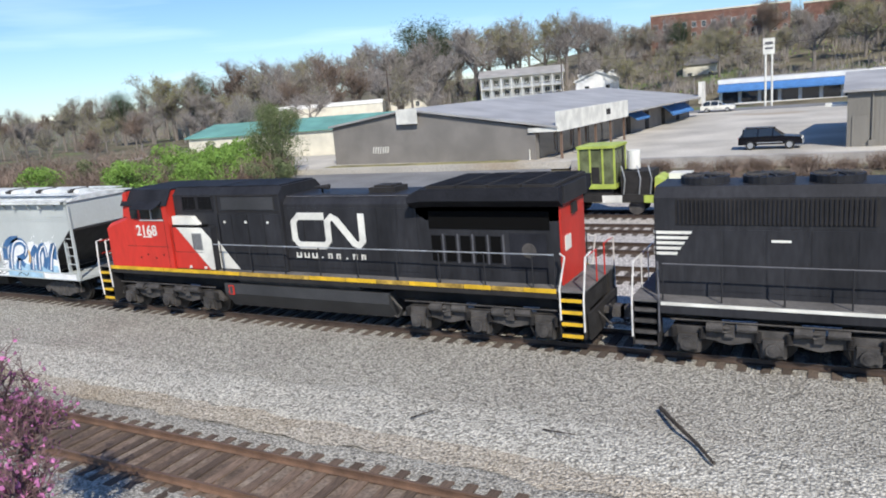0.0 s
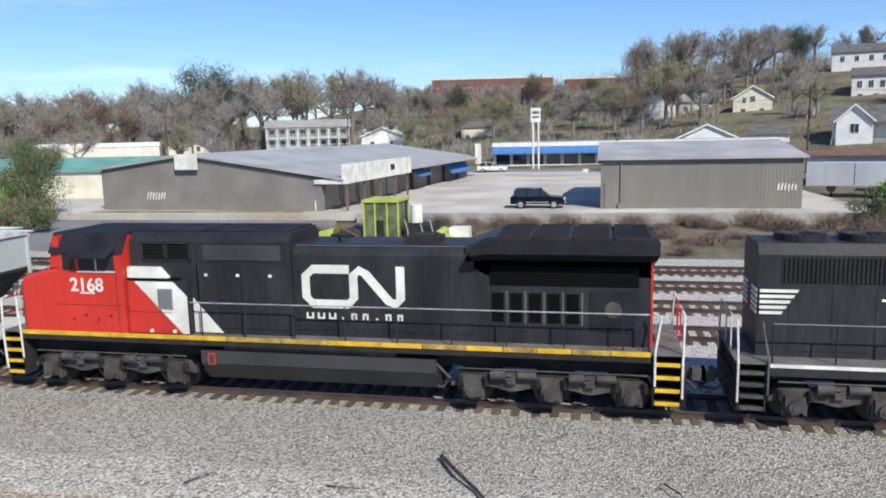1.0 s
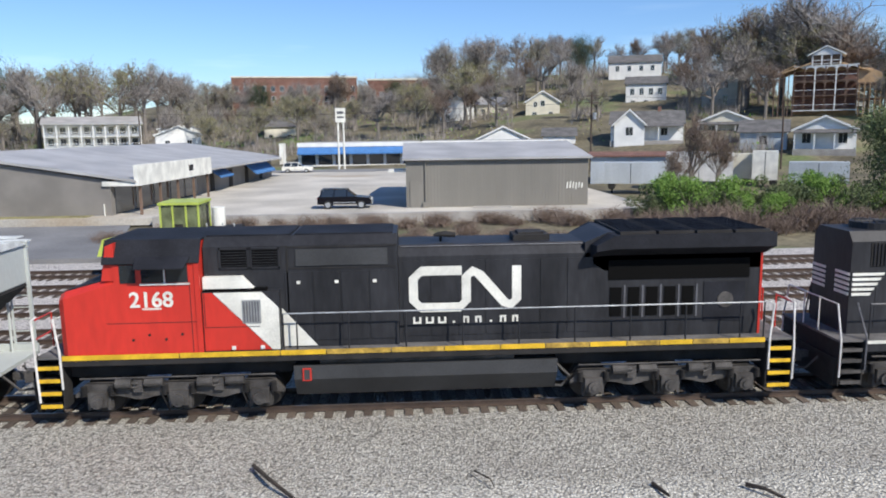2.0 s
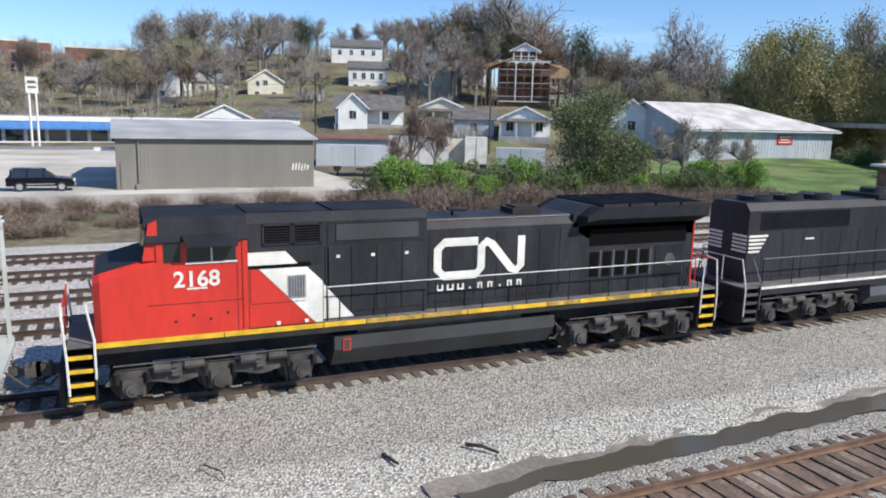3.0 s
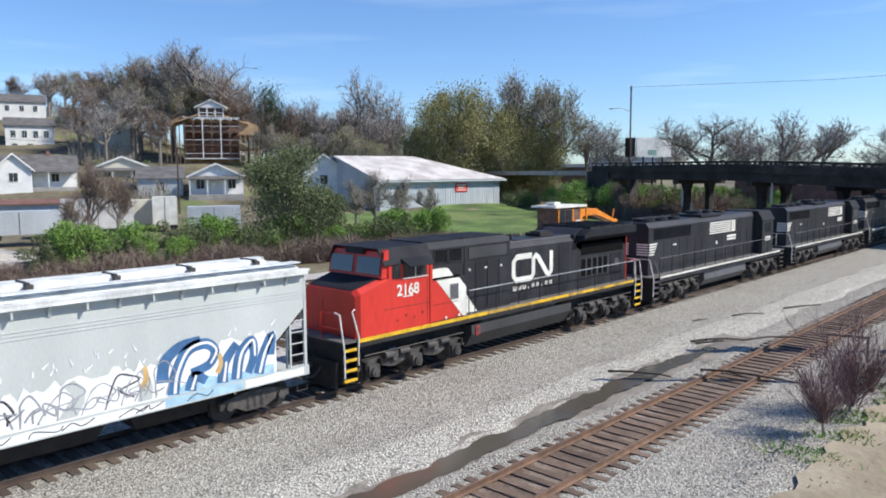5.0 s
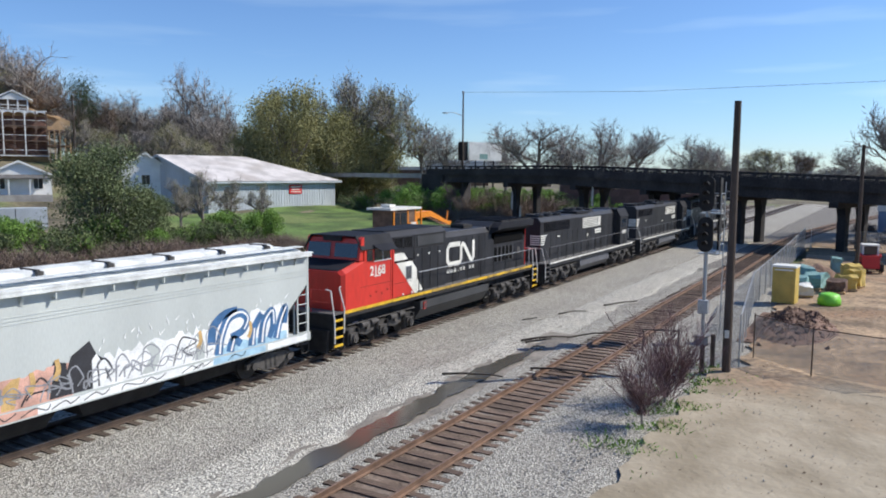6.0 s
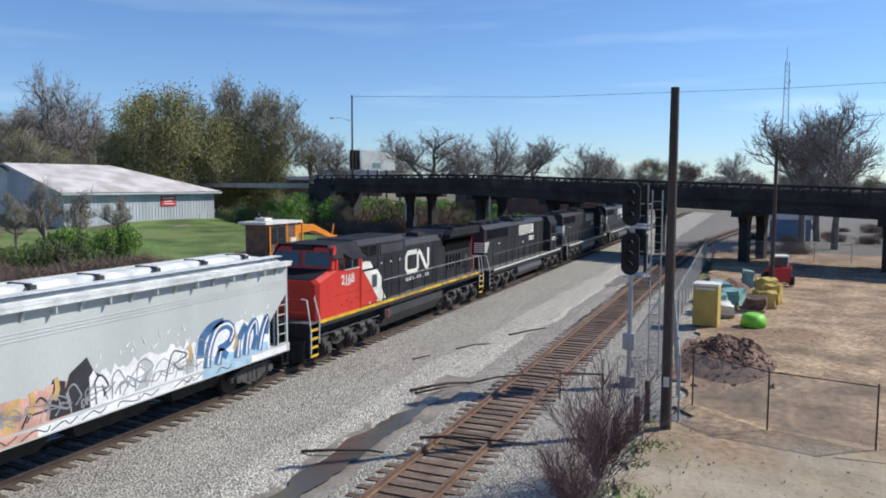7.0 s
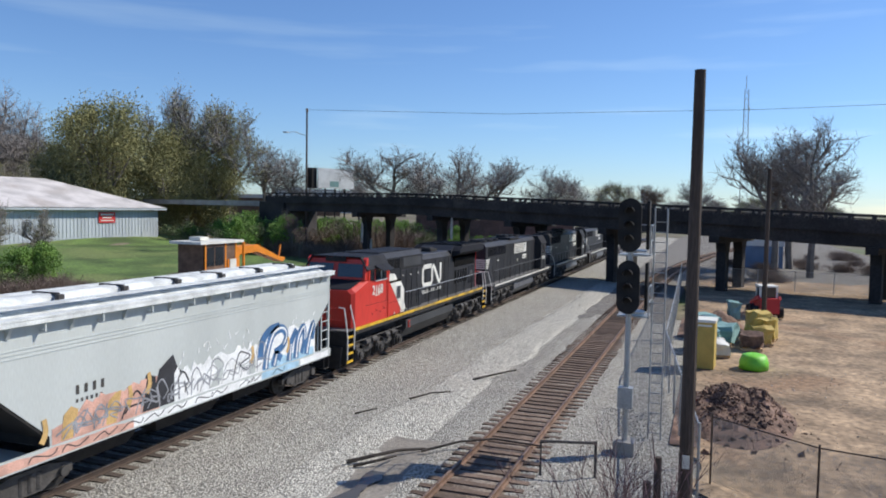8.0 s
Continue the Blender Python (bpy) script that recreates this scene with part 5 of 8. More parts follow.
def timber_house():
    """Three-storey house being built: arcaded porches on timber, gables, raw plywood sides."""
    H = thing("unfinished_house", pose(80.5, 141.5, 10.6, 0, 0, -30), "unfinished three-storey house with open timber porches", "house")
    core = part("wall", Mesh().prism([(-5.5, -3), (5.5, -3), (5.5, 7.4), (2.6, 8.4), (-2.6, 8.4), (-5.5, 7.4)], 2.4, 12, "y"), M["raw_wood"], H, "raw plywood walls")
    part("dark_interior", Mesh().box(-5.3, 5.3, 2.3, 2.39, 0.1, 7.3), M["brick"], core)
    part("roof", Mesh().prism([(-8.2, 6.7), (-2.6, 8.6), (-2.6, 8.85), (-8.2, 6.95)], -0.3, 11.6, "y").prism([(2.6, 8.6), (7.6, 6.9), (7.6, 7.15), (2.6, 8.85)], 1.8, 11.6, "y"), M["raw_wood"], H, "unfinished plywood roof")
    part("tower_wall", Mesh().box(-2.5, 2.5, 0.5, 9.5, 8.4, 10.2), M["dark_wood"], H, "dark third storey")
    part("tower_roof", Mesh().prism([(-3.3, 10.0), (0, 11.7), (3.3, 10.0), (3.3, 10.25), (0, 11.95), (-3.3, 10.25)], -0.4, 9.8, "y"), M["white_wall"], H, "white gabled tower roof")
    part("gable_front", Mesh().prism([(-2.7, 10.15), (2.7, 10.15), (0, 11.55)], -0.1, 0.1, "y"), M["white_wall"], H, "white front gable")
    for x in (-2.4, -0.8, 0.8, 2.4):
        part("tower_post", Mesh().box(x - 0.13, x + 0.13, 0.0, 0.25, 8.3, 10.2), M["white_wall"], H)
    part("tower_rail", Mesh().box(-2.5, 2.5, 0.0, 0.1, 9.1, 9.22).box(-2.5, 2.5, 0.0, 0.1, 8.5, 8.6), M["white_wall"], H)
    part("wing", Mesh().prism([(5.5, 4.8), (9.5, 4.8), (9.5, 6.6), (7.4, 7.6), (5.5, 7.6)], 2.4, 9, "y"), M["raw_wood"], H)
    part("wing_floor", Mesh().box(5.5, 9.5, 0.2, 9, 1.6, 1.9).box(5.5, 9.5, 0.2, 9, 4.5, 4.8), M["dark_wood"], H)
    part("left_wing", Mesh().prism([(-9.0, 6.6), (-5.4, 8.3), (-5.4, 8.55), (-9.0, 6.85)], -0.1, 9, "y"), M["raw_wood"], H)
    for k in range(4):
        z = -0.15 + k * 2.8
        fl = part("porch_floor", Mesh().box(-5.6, 5.6, 0, 2.4, z - 0.16, z), M["white_wall"] if k in (0, 3) else M["dark_wood"], H)
        if k == 3:
            continue
        ra = part("porch_rail", Mesh().box(-5.6, 5.6, 0.02, 0.1, z + 0.95, z + 1.03), M["white_wall"], H)
        for j in range(22):
            part("baluster", Mesh().box(-0.03, 0.03, 0.03, 0.08, z, z + 0.95), M["dark_wood"], ra).matrix_basis = pose(-5.5 + j * 0.52, 0, 0)
        for j in range(7):
            part("porch_post", Mesh().box(-0.11, 0.11, 0.0, 0.22, z, z + 2.66), M["white_wall"] if j in (2, 4) else M["dark_wood"], H).matrix_basis = pose(-5.4 + j * 1.8, 0, 0)
        if k > 0:
            g = Mesh()
            for j in range(6):
                c = -4.5 + j * 1.8
                arc = [(c + 0.8 * math.cos(a), z + 1.95 + 0.5 * math.sin(a)) for a in np.linspace(0, math.pi, 9)]
                g.prism([(c + 0.9, z + 2.62), (c + 0.8, z + 1.95)] + arc[1:-1] + [(c - 0.8, z + 1.95), (c - 0.9, z + 2.62)], 0.05, 0.14, "y")
            part("arch_screen", g, M["white_wall"] if k == 2 else M["dark_wood"], H, "arched porch screen")
    for j in range(5):
        part("wing_post", Mesh().box(-0.09, 0.09, 0.2, 0.4, -1.5, 4.8), M["raw_wood"], H).matrix_basis = pose(5.8 + j * 0.9, 0, 0)
        part("left_post", Mesh().box(-0.09, 0.09, 0.0, 0.2, -1.5, 7.0), M["dark_wood"], H).matrix_basis = pose(-8.9 + j * 0.85, 0, 0)
    return H


def porch_apartments():
    H = thing("apartment_house", pose(-78.5, 194.5, 4.4, 0, 0, 22), "white two-storey apartment house with long porches", "house")
    body = part("wall", Mesh().prism([(3, -2), (13, -2), (13, 6.0), (8, 7.6), (3, 6.0)], -11.3, 11.3, "x"), M["white_wall"], H)
    part("roof", Mesh().prism([(-0.4, 5.7), (8, 7.65), (13.4, 5.9), (13.4, 6.1), (8, 7.9), (-0.4, 5.95)], -11.8, 11.8, "x"), M["shed_roof"], H, "pale low roof")
    for k in range(3):
        part("porch_floor", Mesh().box(-11.3, 11.3, 0, 3, k * 2.85 - 0.2, k * 2.85), M["white_wall"], H)
    for k in range(2):
        part("porch_rail", Mesh().box(-11.3, 11.3, 0, 0.08, k * 2.85 + 0.9, k * 2.85 + 1.0).box(-11.3, 11.3, 0, 0.06, k * 2.85 + 0.2, k * 2.85 + 0.28), M["white_wall"], H)
        for j in range(9):
            part("porch_post", Mesh().box(-0.12, 0.12, 0, 0.24, k * 2.85, k * 2.85 + 2.7), M["white_wall"], H).matrix_basis = pose(-11.1 + j * 2.775, 0, 0)
            if j < 8:
                window(body, 1.3, 1.6, pose(-9.8 + j * 2.8, 2.98, k * 2.85 + 1.4))
    return H


def flat_store(name, x, y, z, turn, w, d, h, wall, label, band=None, bays=0, band_h=0.9):
    H = thing(name, pose(x, y, z, 0, 0, turn), label, "building")
    body = part("wall", Mesh().box(-w / 2, w / 2, 0, d, -1.5, h), wall, H)
    part("parapet", Mesh().box(-w / 2 - 0.15, w / 2 + 0.15, -0.15, 0.05, h - 0.7, h + 0.1), M["white_wall"], H, "white parapet")
    part("roof", Mesh().box(-w / 2, w / 2, 0.06, d, h, h + 0.12), M["shed_roof"], H)
    if band:
        part("awning", Mesh().prism([(-1.8, h - 1.9), (0, h - 0.75), (0, h - 0.9), (-1.8, h - 2.15)], -w / 2, w / 2, "x"), band, H, "coloured awning band")
    for k in range(bays):
        part("shopfront", Mesh().box(-w / 2 + 0.6 + k * (w - 0.6) / bays, -w / 2 + (k + 1) * (w - 0.6) / bays, -0.04, 0.0, 0.2, h - 2.0), M["wglass"], body, "dark shop window")
    return H


long_grey_building()
metal_shed()
slate_building()
timber_house()
porch_apartments()
flat_store("blue_store", -9.0, 149, 0.9, 0, 24, 14, 4.4, M["white_wall"], "white flat-roofed store with blue awning", M["blue_trim"], 7)
flat_store("white_store", 14.8, 122, 0.6, -4, 24, 10, 5.1, M["white_wall"], "low white store building behind the shed")
flat_store("teal_store", -101, 136, 1.0, 30, 24, 14, 6.0, M["cream_wall"], "cream store under a teal roof")
gable("green_shed", -66, 80, 0.4, 8, 34, 14, 3.5, 1.4, M["cream_wall"], M["teal_roof"], "long cream shed with green metal roof", category="shed")
gable("white_pavilion", 20.0, 152, 1.5, -6, 12, 10, 3.8, 2.8, M["white_wall"], M["shed_roof"], "white gabled pavilion behind the stores", ((-2, 1.6, 1.2, 1.4), (2, 1.6, 1.2, 1.4)), ridge="y")
gable("white_cottage", 34.4, 186.5, 9.6, -10, 8.4, 9, 4.6, 2.6, M["cream_wall"], M["shed_roof"], "cream gabled two-storey cottage", ((-2, 1.4, 1, 1.4), (2, 1.4, 1, 1.4), (0, 4.2, 1, 1.3), (-1.8, 4.0, 0.8, 1.2)), ridge="y")
gable("white_hill_house", 68, 221, 21.6, -17, 15, 9, 5.0, 2.2, M["white_wall"], M["shingle"], "white house with grey shingle roof on the hill", ((-5, 3.2, 1, 1.5), (-1.6, 3.2, 1, 1.5), (1.8, 3.2, 1, 1.5), (5, 3.2, 1, 1.5)))
gable("white_box_house", 61.5, 190, 12.0, -18, 10, 9, 6.6, 1.9, M["white_wall"], M["shingle"], "tall white house with dark shingle roof", ((-3.4, 4.6, 1, 1.6), (-1.1, 4.6, 1, 1.6), (1.2, 4.6, 1, 1.6), (3.4, 4.6, 1, 1.6), (-3.2, 1.6, 1, 1.6), (0, 1.6, 1, 1.6), (3.2, 1.6, 1, 1.6)))
gable("grey_house", 43.2, 132.5, 5.2, -18, 12.5, 9, 3.0, 2.2, M["white_wall"], M["shingle"], "low white house with shingle roof and porch", ((-3, 1.6, 1.1, 1.3), (3, 1.6, 1.1, 1.3)), porch=2.2, chimney=True)
gable("front_gable", 39.6, 131.0, 5.2, -18, 5.2, 6, 3.0, 2.4, M["white_wall"], M["shingle"], "white cross-gabled front of a house", ((0, 1.7, 1.2, 1.4),), ridge="y")
gable("pale_tall_house", 75.2, 174, 12.0, -23, 10.4, 9, 7.0, 1.4, M["cream_wall"], M["shingle"], "tall pale house among bare trees", ((-3, 5.2, 1, 1.5), (0, 5.2, 1, 1.5), (3, 5.2, 1, 1.5), (-3, 2, 1, 1.5), (0, 2, 1, 1.5), (3, 2, 1, 1.5)))
gable("tan_bungalow", 59.6, 137, 5.4, -24, 10, 9, 3.0, 2.0, M["cream_wall"], M["shingle"], "tan gabled bungalow with a front porch", ((-2.5, 1.6, 1.2, 1.4), (2.5, 1.6, 1.2, 1.4)), ridge="y", porch=1.8)
gable("porch_bungalow", 64.2, 112.0, 3.9, -30, 8.6, 10, 3.0, 2.0, M["white_wall"], M["shingle"], "white bungalow with gabled front porch", ((-2.5, 1.7, 1.2, 1.5), (2.5, 1.7, 1.2, 1.5)), ridge="y", porch=2.0)
gable("side_house", 57.5, 118, 3.6, -28, 7, 9, 3.0, 1.8, M["slate_metal"], M["shingle"], "grey house beside the bungalow", ((0, 1.7, 1.2, 1.4),))
gable("red_roof_shed", 30.5, 97, 1.0, -16, 12, 6, 2.8, 0.4, M["slate_metal"], M["brick"], "weathered grey shed with a red metal roof", category="shed")
gable("small_white_house", 29, 140, 3.0, -12, 6, 8, 3.2, 1.4, M["white_wall"], M["shingle"], "small white house with grey roof", ((0, 1.7, 1, 1.3),))
gable("blue_hill_house", 104, 150, 8.5, -36, 9, 9, 4, 2.4, M["white_wall"], M["shingle"], "white gabled house among trees", ((0, 2, 1.2, 1.4),), ridge="y")
gable("olive_house", 118, 146, 8.0, -40, 14, 9, 4.4, 2.0, M["cream_wall"], M["shingle"], "pale olive house on the rise", ((-4, 2.4, 1.2, 1.4), (0, 2.4, 1.2, 1.4), (4, 2.4, 1.2, 1.4)))
gable("white_gable_house", 79.5, 103, 3.4, -37, 7, 12, 4.6, 2.4, M["white_wall"], M["shingle"], "white house with steep gable behind the warehouse", ((0, 2.8, 1.2, 1.5),), ridge="y")
for k, (x, y, z, w, t) in enumerate(((-128, 165, 1.5, 11, 35), (-150, 190, 2.0, 10, 38), (-112, 190, 3.0, 12, 30), (-60, 205, 5.0, 11, 15), (-32, 196, 4.5, 8, 8), (14, 200, 9.0, 9, -4), (24, 205, 10.5, 9, -6), (95, 158, 9.0, 8, -32), (-175, 170, 1.0, 14, 45), (-52, 176, 3.5, 10, 16))):
    gable("hill_house", x, y, z, t, w, 9, 3.8 + 0.7 * (k % 3), 2.0, M["white_wall"] if k % 2 else M["cream_wall"], M["shingle"] if k % 3 else M["shed_roof"], "small pale house among the trees of the hill", ((-2.4, 1.8, 1, 1.4), (2.4, 1.8, 1, 1.4)), ridge="y" if k % 2 else "x")


def brick_block(x, y, z, turn, w, h):
    H = thing("brick_building", pose(x, y, z, 0, 0, turn), "long red brick building on the hill behind trees", "building")
    body = part("wall", Mesh().box(-w / 2, w / 2, 0, 14, -6, h), M["brick"], H)
    part("cornice", Mesh().box(-w / 2 - 0.2, w / 2 + 0.2, -0.2, 14.2, h, h + 0.5), M["cream_wall"], H)
    for r in range(int(h // 3.4)):
        for k in range(int(w // 3)):
            window(body, 1.3, 1.8, pose(-w / 2 + 1.6 + k * 3, -0.02, 1.9 + r * 3.4))
    return H


brick_block(-37, 262, 16.9, 8, 42, 9)
brick_block(0, 255, 14.3, 0, 24, 10)


# ---- vegetation ----
M["bark"] = material("grey_brown_bark", (0.215, 0.19, 0.165), 0.95, vary=0.3, size=2, grain=0.2)
M["twigs"] = material("bare_grey_brown_twigs", (0.30, 0.27, 0.245), 0.95, vary=0.25, size=0.4, island=0.3, grain=0, bump=0)
M["buds"] = material("olive_spring_buds", (0.30, 0.285, 0.12), 0.9, vary=0.3, size=0.3, island=0.35, grain=0, bump=0)
M["needles"] = material("dark_pine_needles", (0.045, 0.07, 0.03), 0.85, vary=0.35, size=0.5, island=0.4, grain=0, bump=0)
M["leaves"] = material("dark_green_leaves", (0.14, 0.175, 0.072), 0.8, vary=0.35, size=0.5, island=0.45, grain=0, bump=0)
M["fresh"] = material("fresh_green_leaves", (0.20, 0.34, 0.06), 0.8, vary=0.35, size=0.4, island=0.4, grain=0, bump=0)
M["brush"] = material("dry_brown_brush", (0.22, 0.165, 0.13), 0.95, vary=0.35, size=0.5, island=0.35, grain=0, bump=0)
M["pink"] = material("pink_redbud_blossom", (0.50, 0.17, 0.36), 0.8, vary=0.3, size=2, island=0.3, grain=0, bump=0)
M["purple_twigs"] = material("purplish_bare_twigs", (0.19, 0.115, 0.115), 0.95, vary=0.3, size=2, island=0.3, grain=0, bump=0)


class Soup:
    """Vertices and faces for foliage, linked in one go."""

    def __init__(self):
        self.v, self.f = [], []

    def tube(self, a, b, r0, r1, sides=5):
        d = (b - a).normalized()
        u = d.orthogonal().normalized()
        w = d.cross(u)
        s = len(self.v)
        for p, r in ((a, r0), (b, r1)):
            self.v += [p + (u * math.cos(2 * math.pi * k / sides) + w * math.sin(2 * math.pi * k / sides)) * r for k in range(sides)]
        self.f += [(s + k, s + (k + 1) % sides, s + sides + (k + 1) % sides, s + sides + k) for k in range(sides)]

    def sliver(self, a, b, r, rnd):
        u = (b - a).orthogonal().normalized() * r
        u.rotate(Matrix.Rotation(rnd.uniform(0, 6.28), 3, (b - a).normalized()))
        s = len(self.v)
        self.v += [a - u, a + u, b]
        self.f.append((s, s + 1, s + 2))

    def leaf(self, c, size, rnd):
        q = Euler((rnd.uniform(0, 6.28), rnd.uniform(0, 6.28), rnd.uniform(0, 6.28))).to_matrix()
        s = len(self.v)
        self.v += [c + q @ Vector(p) * size for p in ((-0.5, -0.2, 0), (0.1, -0.45, 0.1), (0.6, 0.1, 0), (-0.1, 0.45, 0.1))]
        self.f.append((s, s + 1, s + 2, s + 3))

    def link(self, name, mat, parent, label=""):
        me = bpy.data.meshes.new(name)
        me.from_pydata([tuple(p) for p in self.v], [], self.f)
        me.materials.append(mat)
        ob = new(name, me)
        ob.parent = parent
        return tagged(ob, label)


def bare_tree(seed, mat, label, spread=0.5, leaves=0, leaf_mat=None, leaf_size=0.02, twig=0.0017, fork=0.22, many=6):
    """A tree one unit high: trunk, three orders of limbs and a crown of fine twigs."""
    rnd = random.Random(seed)
    T = thing("tree", pose(0, 0, -500), label, "tree", "bare spring trees")
    wood, crown, bud = Soup(), Soup(), Soup()
    tips = []

    def grow(p, d, length, r, level):
        n = 3
        for k in range(n):
            d = (d + Vector((rnd.uniform(-1, 1), rnd.uniform(-1, 1), rnd.uniform(-0.3, 0.7))) * 0.13 * (level + 0.4)).normalized()
            q = p + d * length / n
            (wood if level < 3 else crown).tube(p, q, r * (1 - 0.25 * k / n), r * (1 - 0.25 * (k + 1) / n), 6 if level == 0 else 4 if level < 3 else 3)
            p = q
            if level < 4 and (k > 0 or level > 0):
                for j in range(2 if level < 3 else 3):
                    side = Vector((rnd.uniform(-1, 1), rnd.uniform(-1, 1), rnd.uniform(-0.25, 0.9))).normalized()
                    nd = (d * (1 - spread) + side * (spread + 0.25)).normalized()
                    if level < 3:
                        grow(p, nd, length * rnd.uniform(0.5, 0.74), r * 0.52, level + 1)
                    else:
                        e = p + nd * length * rnd.uniform(0.5, 1.0)
                        crown.sliver(p, e, twig, rnd)
                        tips.append((p + e) / 2)
                        tips.append(e)
                        for i in range(2):
                            s2 = Vector((rnd.uniform(-1, 1), rnd.uniform(-1, 1), rnd.uniform(-0.5, 1))).normalized()
                            crown.sliver((p + e) / 2, (p + e) / 2 + (nd + s2).normalized() * length * 0.5, twig * 0.8, rnd)
    grow(Vector((0, 0, 0)), Vector((0, 0, 1)), 0.44, 0.026, 0)
    top = max(v.z for v in crown.v)
    for s in (wood, crown):
        s.v = [v / top for v in s.v]
    wood.link("trunk", M["bark"], T)
    c = crown.link("crown", mat, T, "crown of fine bare twigs")
    if leaves:
        for k in range(leaves):
            t = tips[rnd.randrange(len(tips))] / top
            bud.leaf(t + Vector((rnd.gauss(0, 0.009), rnd.gauss(0, 0.009), rnd.gauss(0, 0.009))), leaf_size * rnd.uniform(0.6, 1.4), rnd)
        bud.link("foliage", leaf_mat, T, "young spring leaves")
    return T


def leafy(name, seed, mat, label, n=2600, blobs=22, wide=0.42, low=0.12, leaf=0.045, trunk=True, group="", bark=None, solid=0.75):
    """A crown of many leaves gathered in uneven clumps round short limbs; one unit high."""
    rnd = random.Random(seed)
    T = thing(name, pose(0, 0, -500), label, "tree" if trunk else "bush", group)
    wood, crown = Soup(), Soup()
    cs = []
    for k in range(blobs):
        a, h = rnd.uniform(0, 6.28), rnd.uniform(low, 0.86)
        prof = math.sin(math.pi * min(1, max(0.08, (h - low * 0.5) / (1 - low * 0.4)))) ** 0.6
        rr = wide * prof * rnd.uniform(0.25, 0.85)
        cs.append((Vector((math.cos(a) * rr, math.sin(a) * rr, h)), rnd.uniform(0.09, 0.19) * (0.6 + prof * 0.6)))
    for c, r in cs:
        wood.tube(Vector((0, 0, c.z * 0.35)), c, 0.016, 0.005, 4)
        for k in range(int(n / blobs)):
            d = Vector((rnd.gauss(0, 1), rnd.gauss(0, 1), rnd.gauss(0, 1))).normalized()
            p = c + d * r * rnd.uniform(solid, 1.12) * (1.0 + 0.25 * noise.noise(c * 9 + d * 2))
            if p.z > 0.0:
                crown.leaf(p, leaf * rnd.uniform(0.5, 1.3), rnd)
    wood.tube(Vector((0, 0, -0.02)), Vector((0.01, 0, 0.5)), 0.03, 0.014, 7)
    wood.link("trunk" if trunk else "wood", bark or M["bark"], T)
    crown.link("crown", mat, T, "crown of many small leaves")
    return T


KINDS = [bare_tree(11, M["twigs"], "tall bare tree with fine grey twigs"),
         bare_tree(12, M["twigs"], "wide bare tree on the hill", 0.62),
         bare_tree(13, M["twigs"], "bare tree with first olive buds", 0.5, 2600, M["buds"], 0.009),
         bare_tree(14, M["twigs"], "budding olive-green spring tree", 0.55, 9000, M["buds"], 0.0095),
         bare_tree(15, M["brush"], "brown twiggy tree behind the hedge", 0.5, 1600, M["brush"], 0.009)]
LEAFY = leafy("tree", 21, M["leaves"], "dense dark-green evergreen tree", 34000, 52, 0.36, 0.05, 0.0135, group="evergreen trees", solid=0.45)
OLIVE = leafy("tree", 22, M["buds"], "large round olive-green spring tree", 64000, 70, 0.44, 0.10, 0.0125, group="spring trees", solid=0.15)
PINE = leafy("tree", 23, M["needles"], "narrow dark pine rising over bare trees", 15000, 30, 0.2, 0.35, 0.010, group="evergreen trees", solid=0.4)
BUSH = leafy("bush", 24, M["fresh"], "fresh green bush along the yard", 5600, 20, 0.66, 0.12, 0.031, False, "green bushes", M["brush"])
BUSH2 = leafy("bush", 25, M["leaves"], "dark green bush along the yard", 5600, 20, 0.72, 0.12, 0.031, False, "green bushes", M["brush"])


def brush_clump(seed, mat, label, n=420, group="dry brush", thick=0.012, base=0.35, fan=0.45, sprigs=4):
    """A tangle of bare stems, one unit high."""
    rnd = random.Random(seed)
    T = thing("brush", pose(0, 0, -500), label, "bush", group)
    s = Soup()
    for k in range(n):
        a = Vector((rnd.gauss(0, base), rnd.gauss(0, base), 0))
        d = Vector((rnd.gauss(0, fan), rnd.gauss(0, fan), 1)).normalized()
        b = a + d * rnd.uniform(0.35, 1.0)
        s.sliver(a, b, thick, rnd)
        for j in range(sprigs):
            t = rnd.uniform(0.3, 1)
            c = a.lerp(b, t)
            e = c + (d + Vector((rnd.uniform(-1, 1), rnd.uniform(-1, 1), rnd.uniform(-0.4, 0.8)))).normalized() * 0.28
            s.sliver(c, e, thick * 0.6, rnd)
    s.link("tangle", mat, T)
    return T


BRUSH = brush_clump(31, M["brush"], "dry brown leafless brush")


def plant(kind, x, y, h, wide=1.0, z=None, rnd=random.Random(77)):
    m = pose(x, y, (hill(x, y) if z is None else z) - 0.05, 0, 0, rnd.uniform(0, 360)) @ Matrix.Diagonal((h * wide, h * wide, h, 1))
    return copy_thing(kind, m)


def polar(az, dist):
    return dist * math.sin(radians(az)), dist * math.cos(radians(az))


def skyline(az):
    return float(np.interp(az, (-60, -55, -49, -44, -40, -35, -28, -18, -15, -13.5, -6, -4.5, -3, 0.8, 2, 7, 14, 18, 21, 30, 35, 40, 45),
                           (1.2, 1.5, 2.2, 3.3, 3.4, 4.5, 4.9, 5.2, 3.7, 3.8, 3.8, 4.9, 3.9, 4.0, 6.6, 7.0, 7.3, 6.4, 7.6, 8.0, 5.8, 5.0, 3.5)))


def hidden(a, d):
    """True where a tree would stand before one of the houses of the hill."""
    return any(abs(a - b) < w and d < e + 6 for b, e, w in ((-22.2, 212, 3.4), (10.4, 190, 2.2), (17.2, 232, 2.4), (18.0, 200, 2.2), (18.2, 140, 3.0), (30.0, 165, 3.2), (-34.0, 165, 3.0), (29.8, 130, 2.6)))


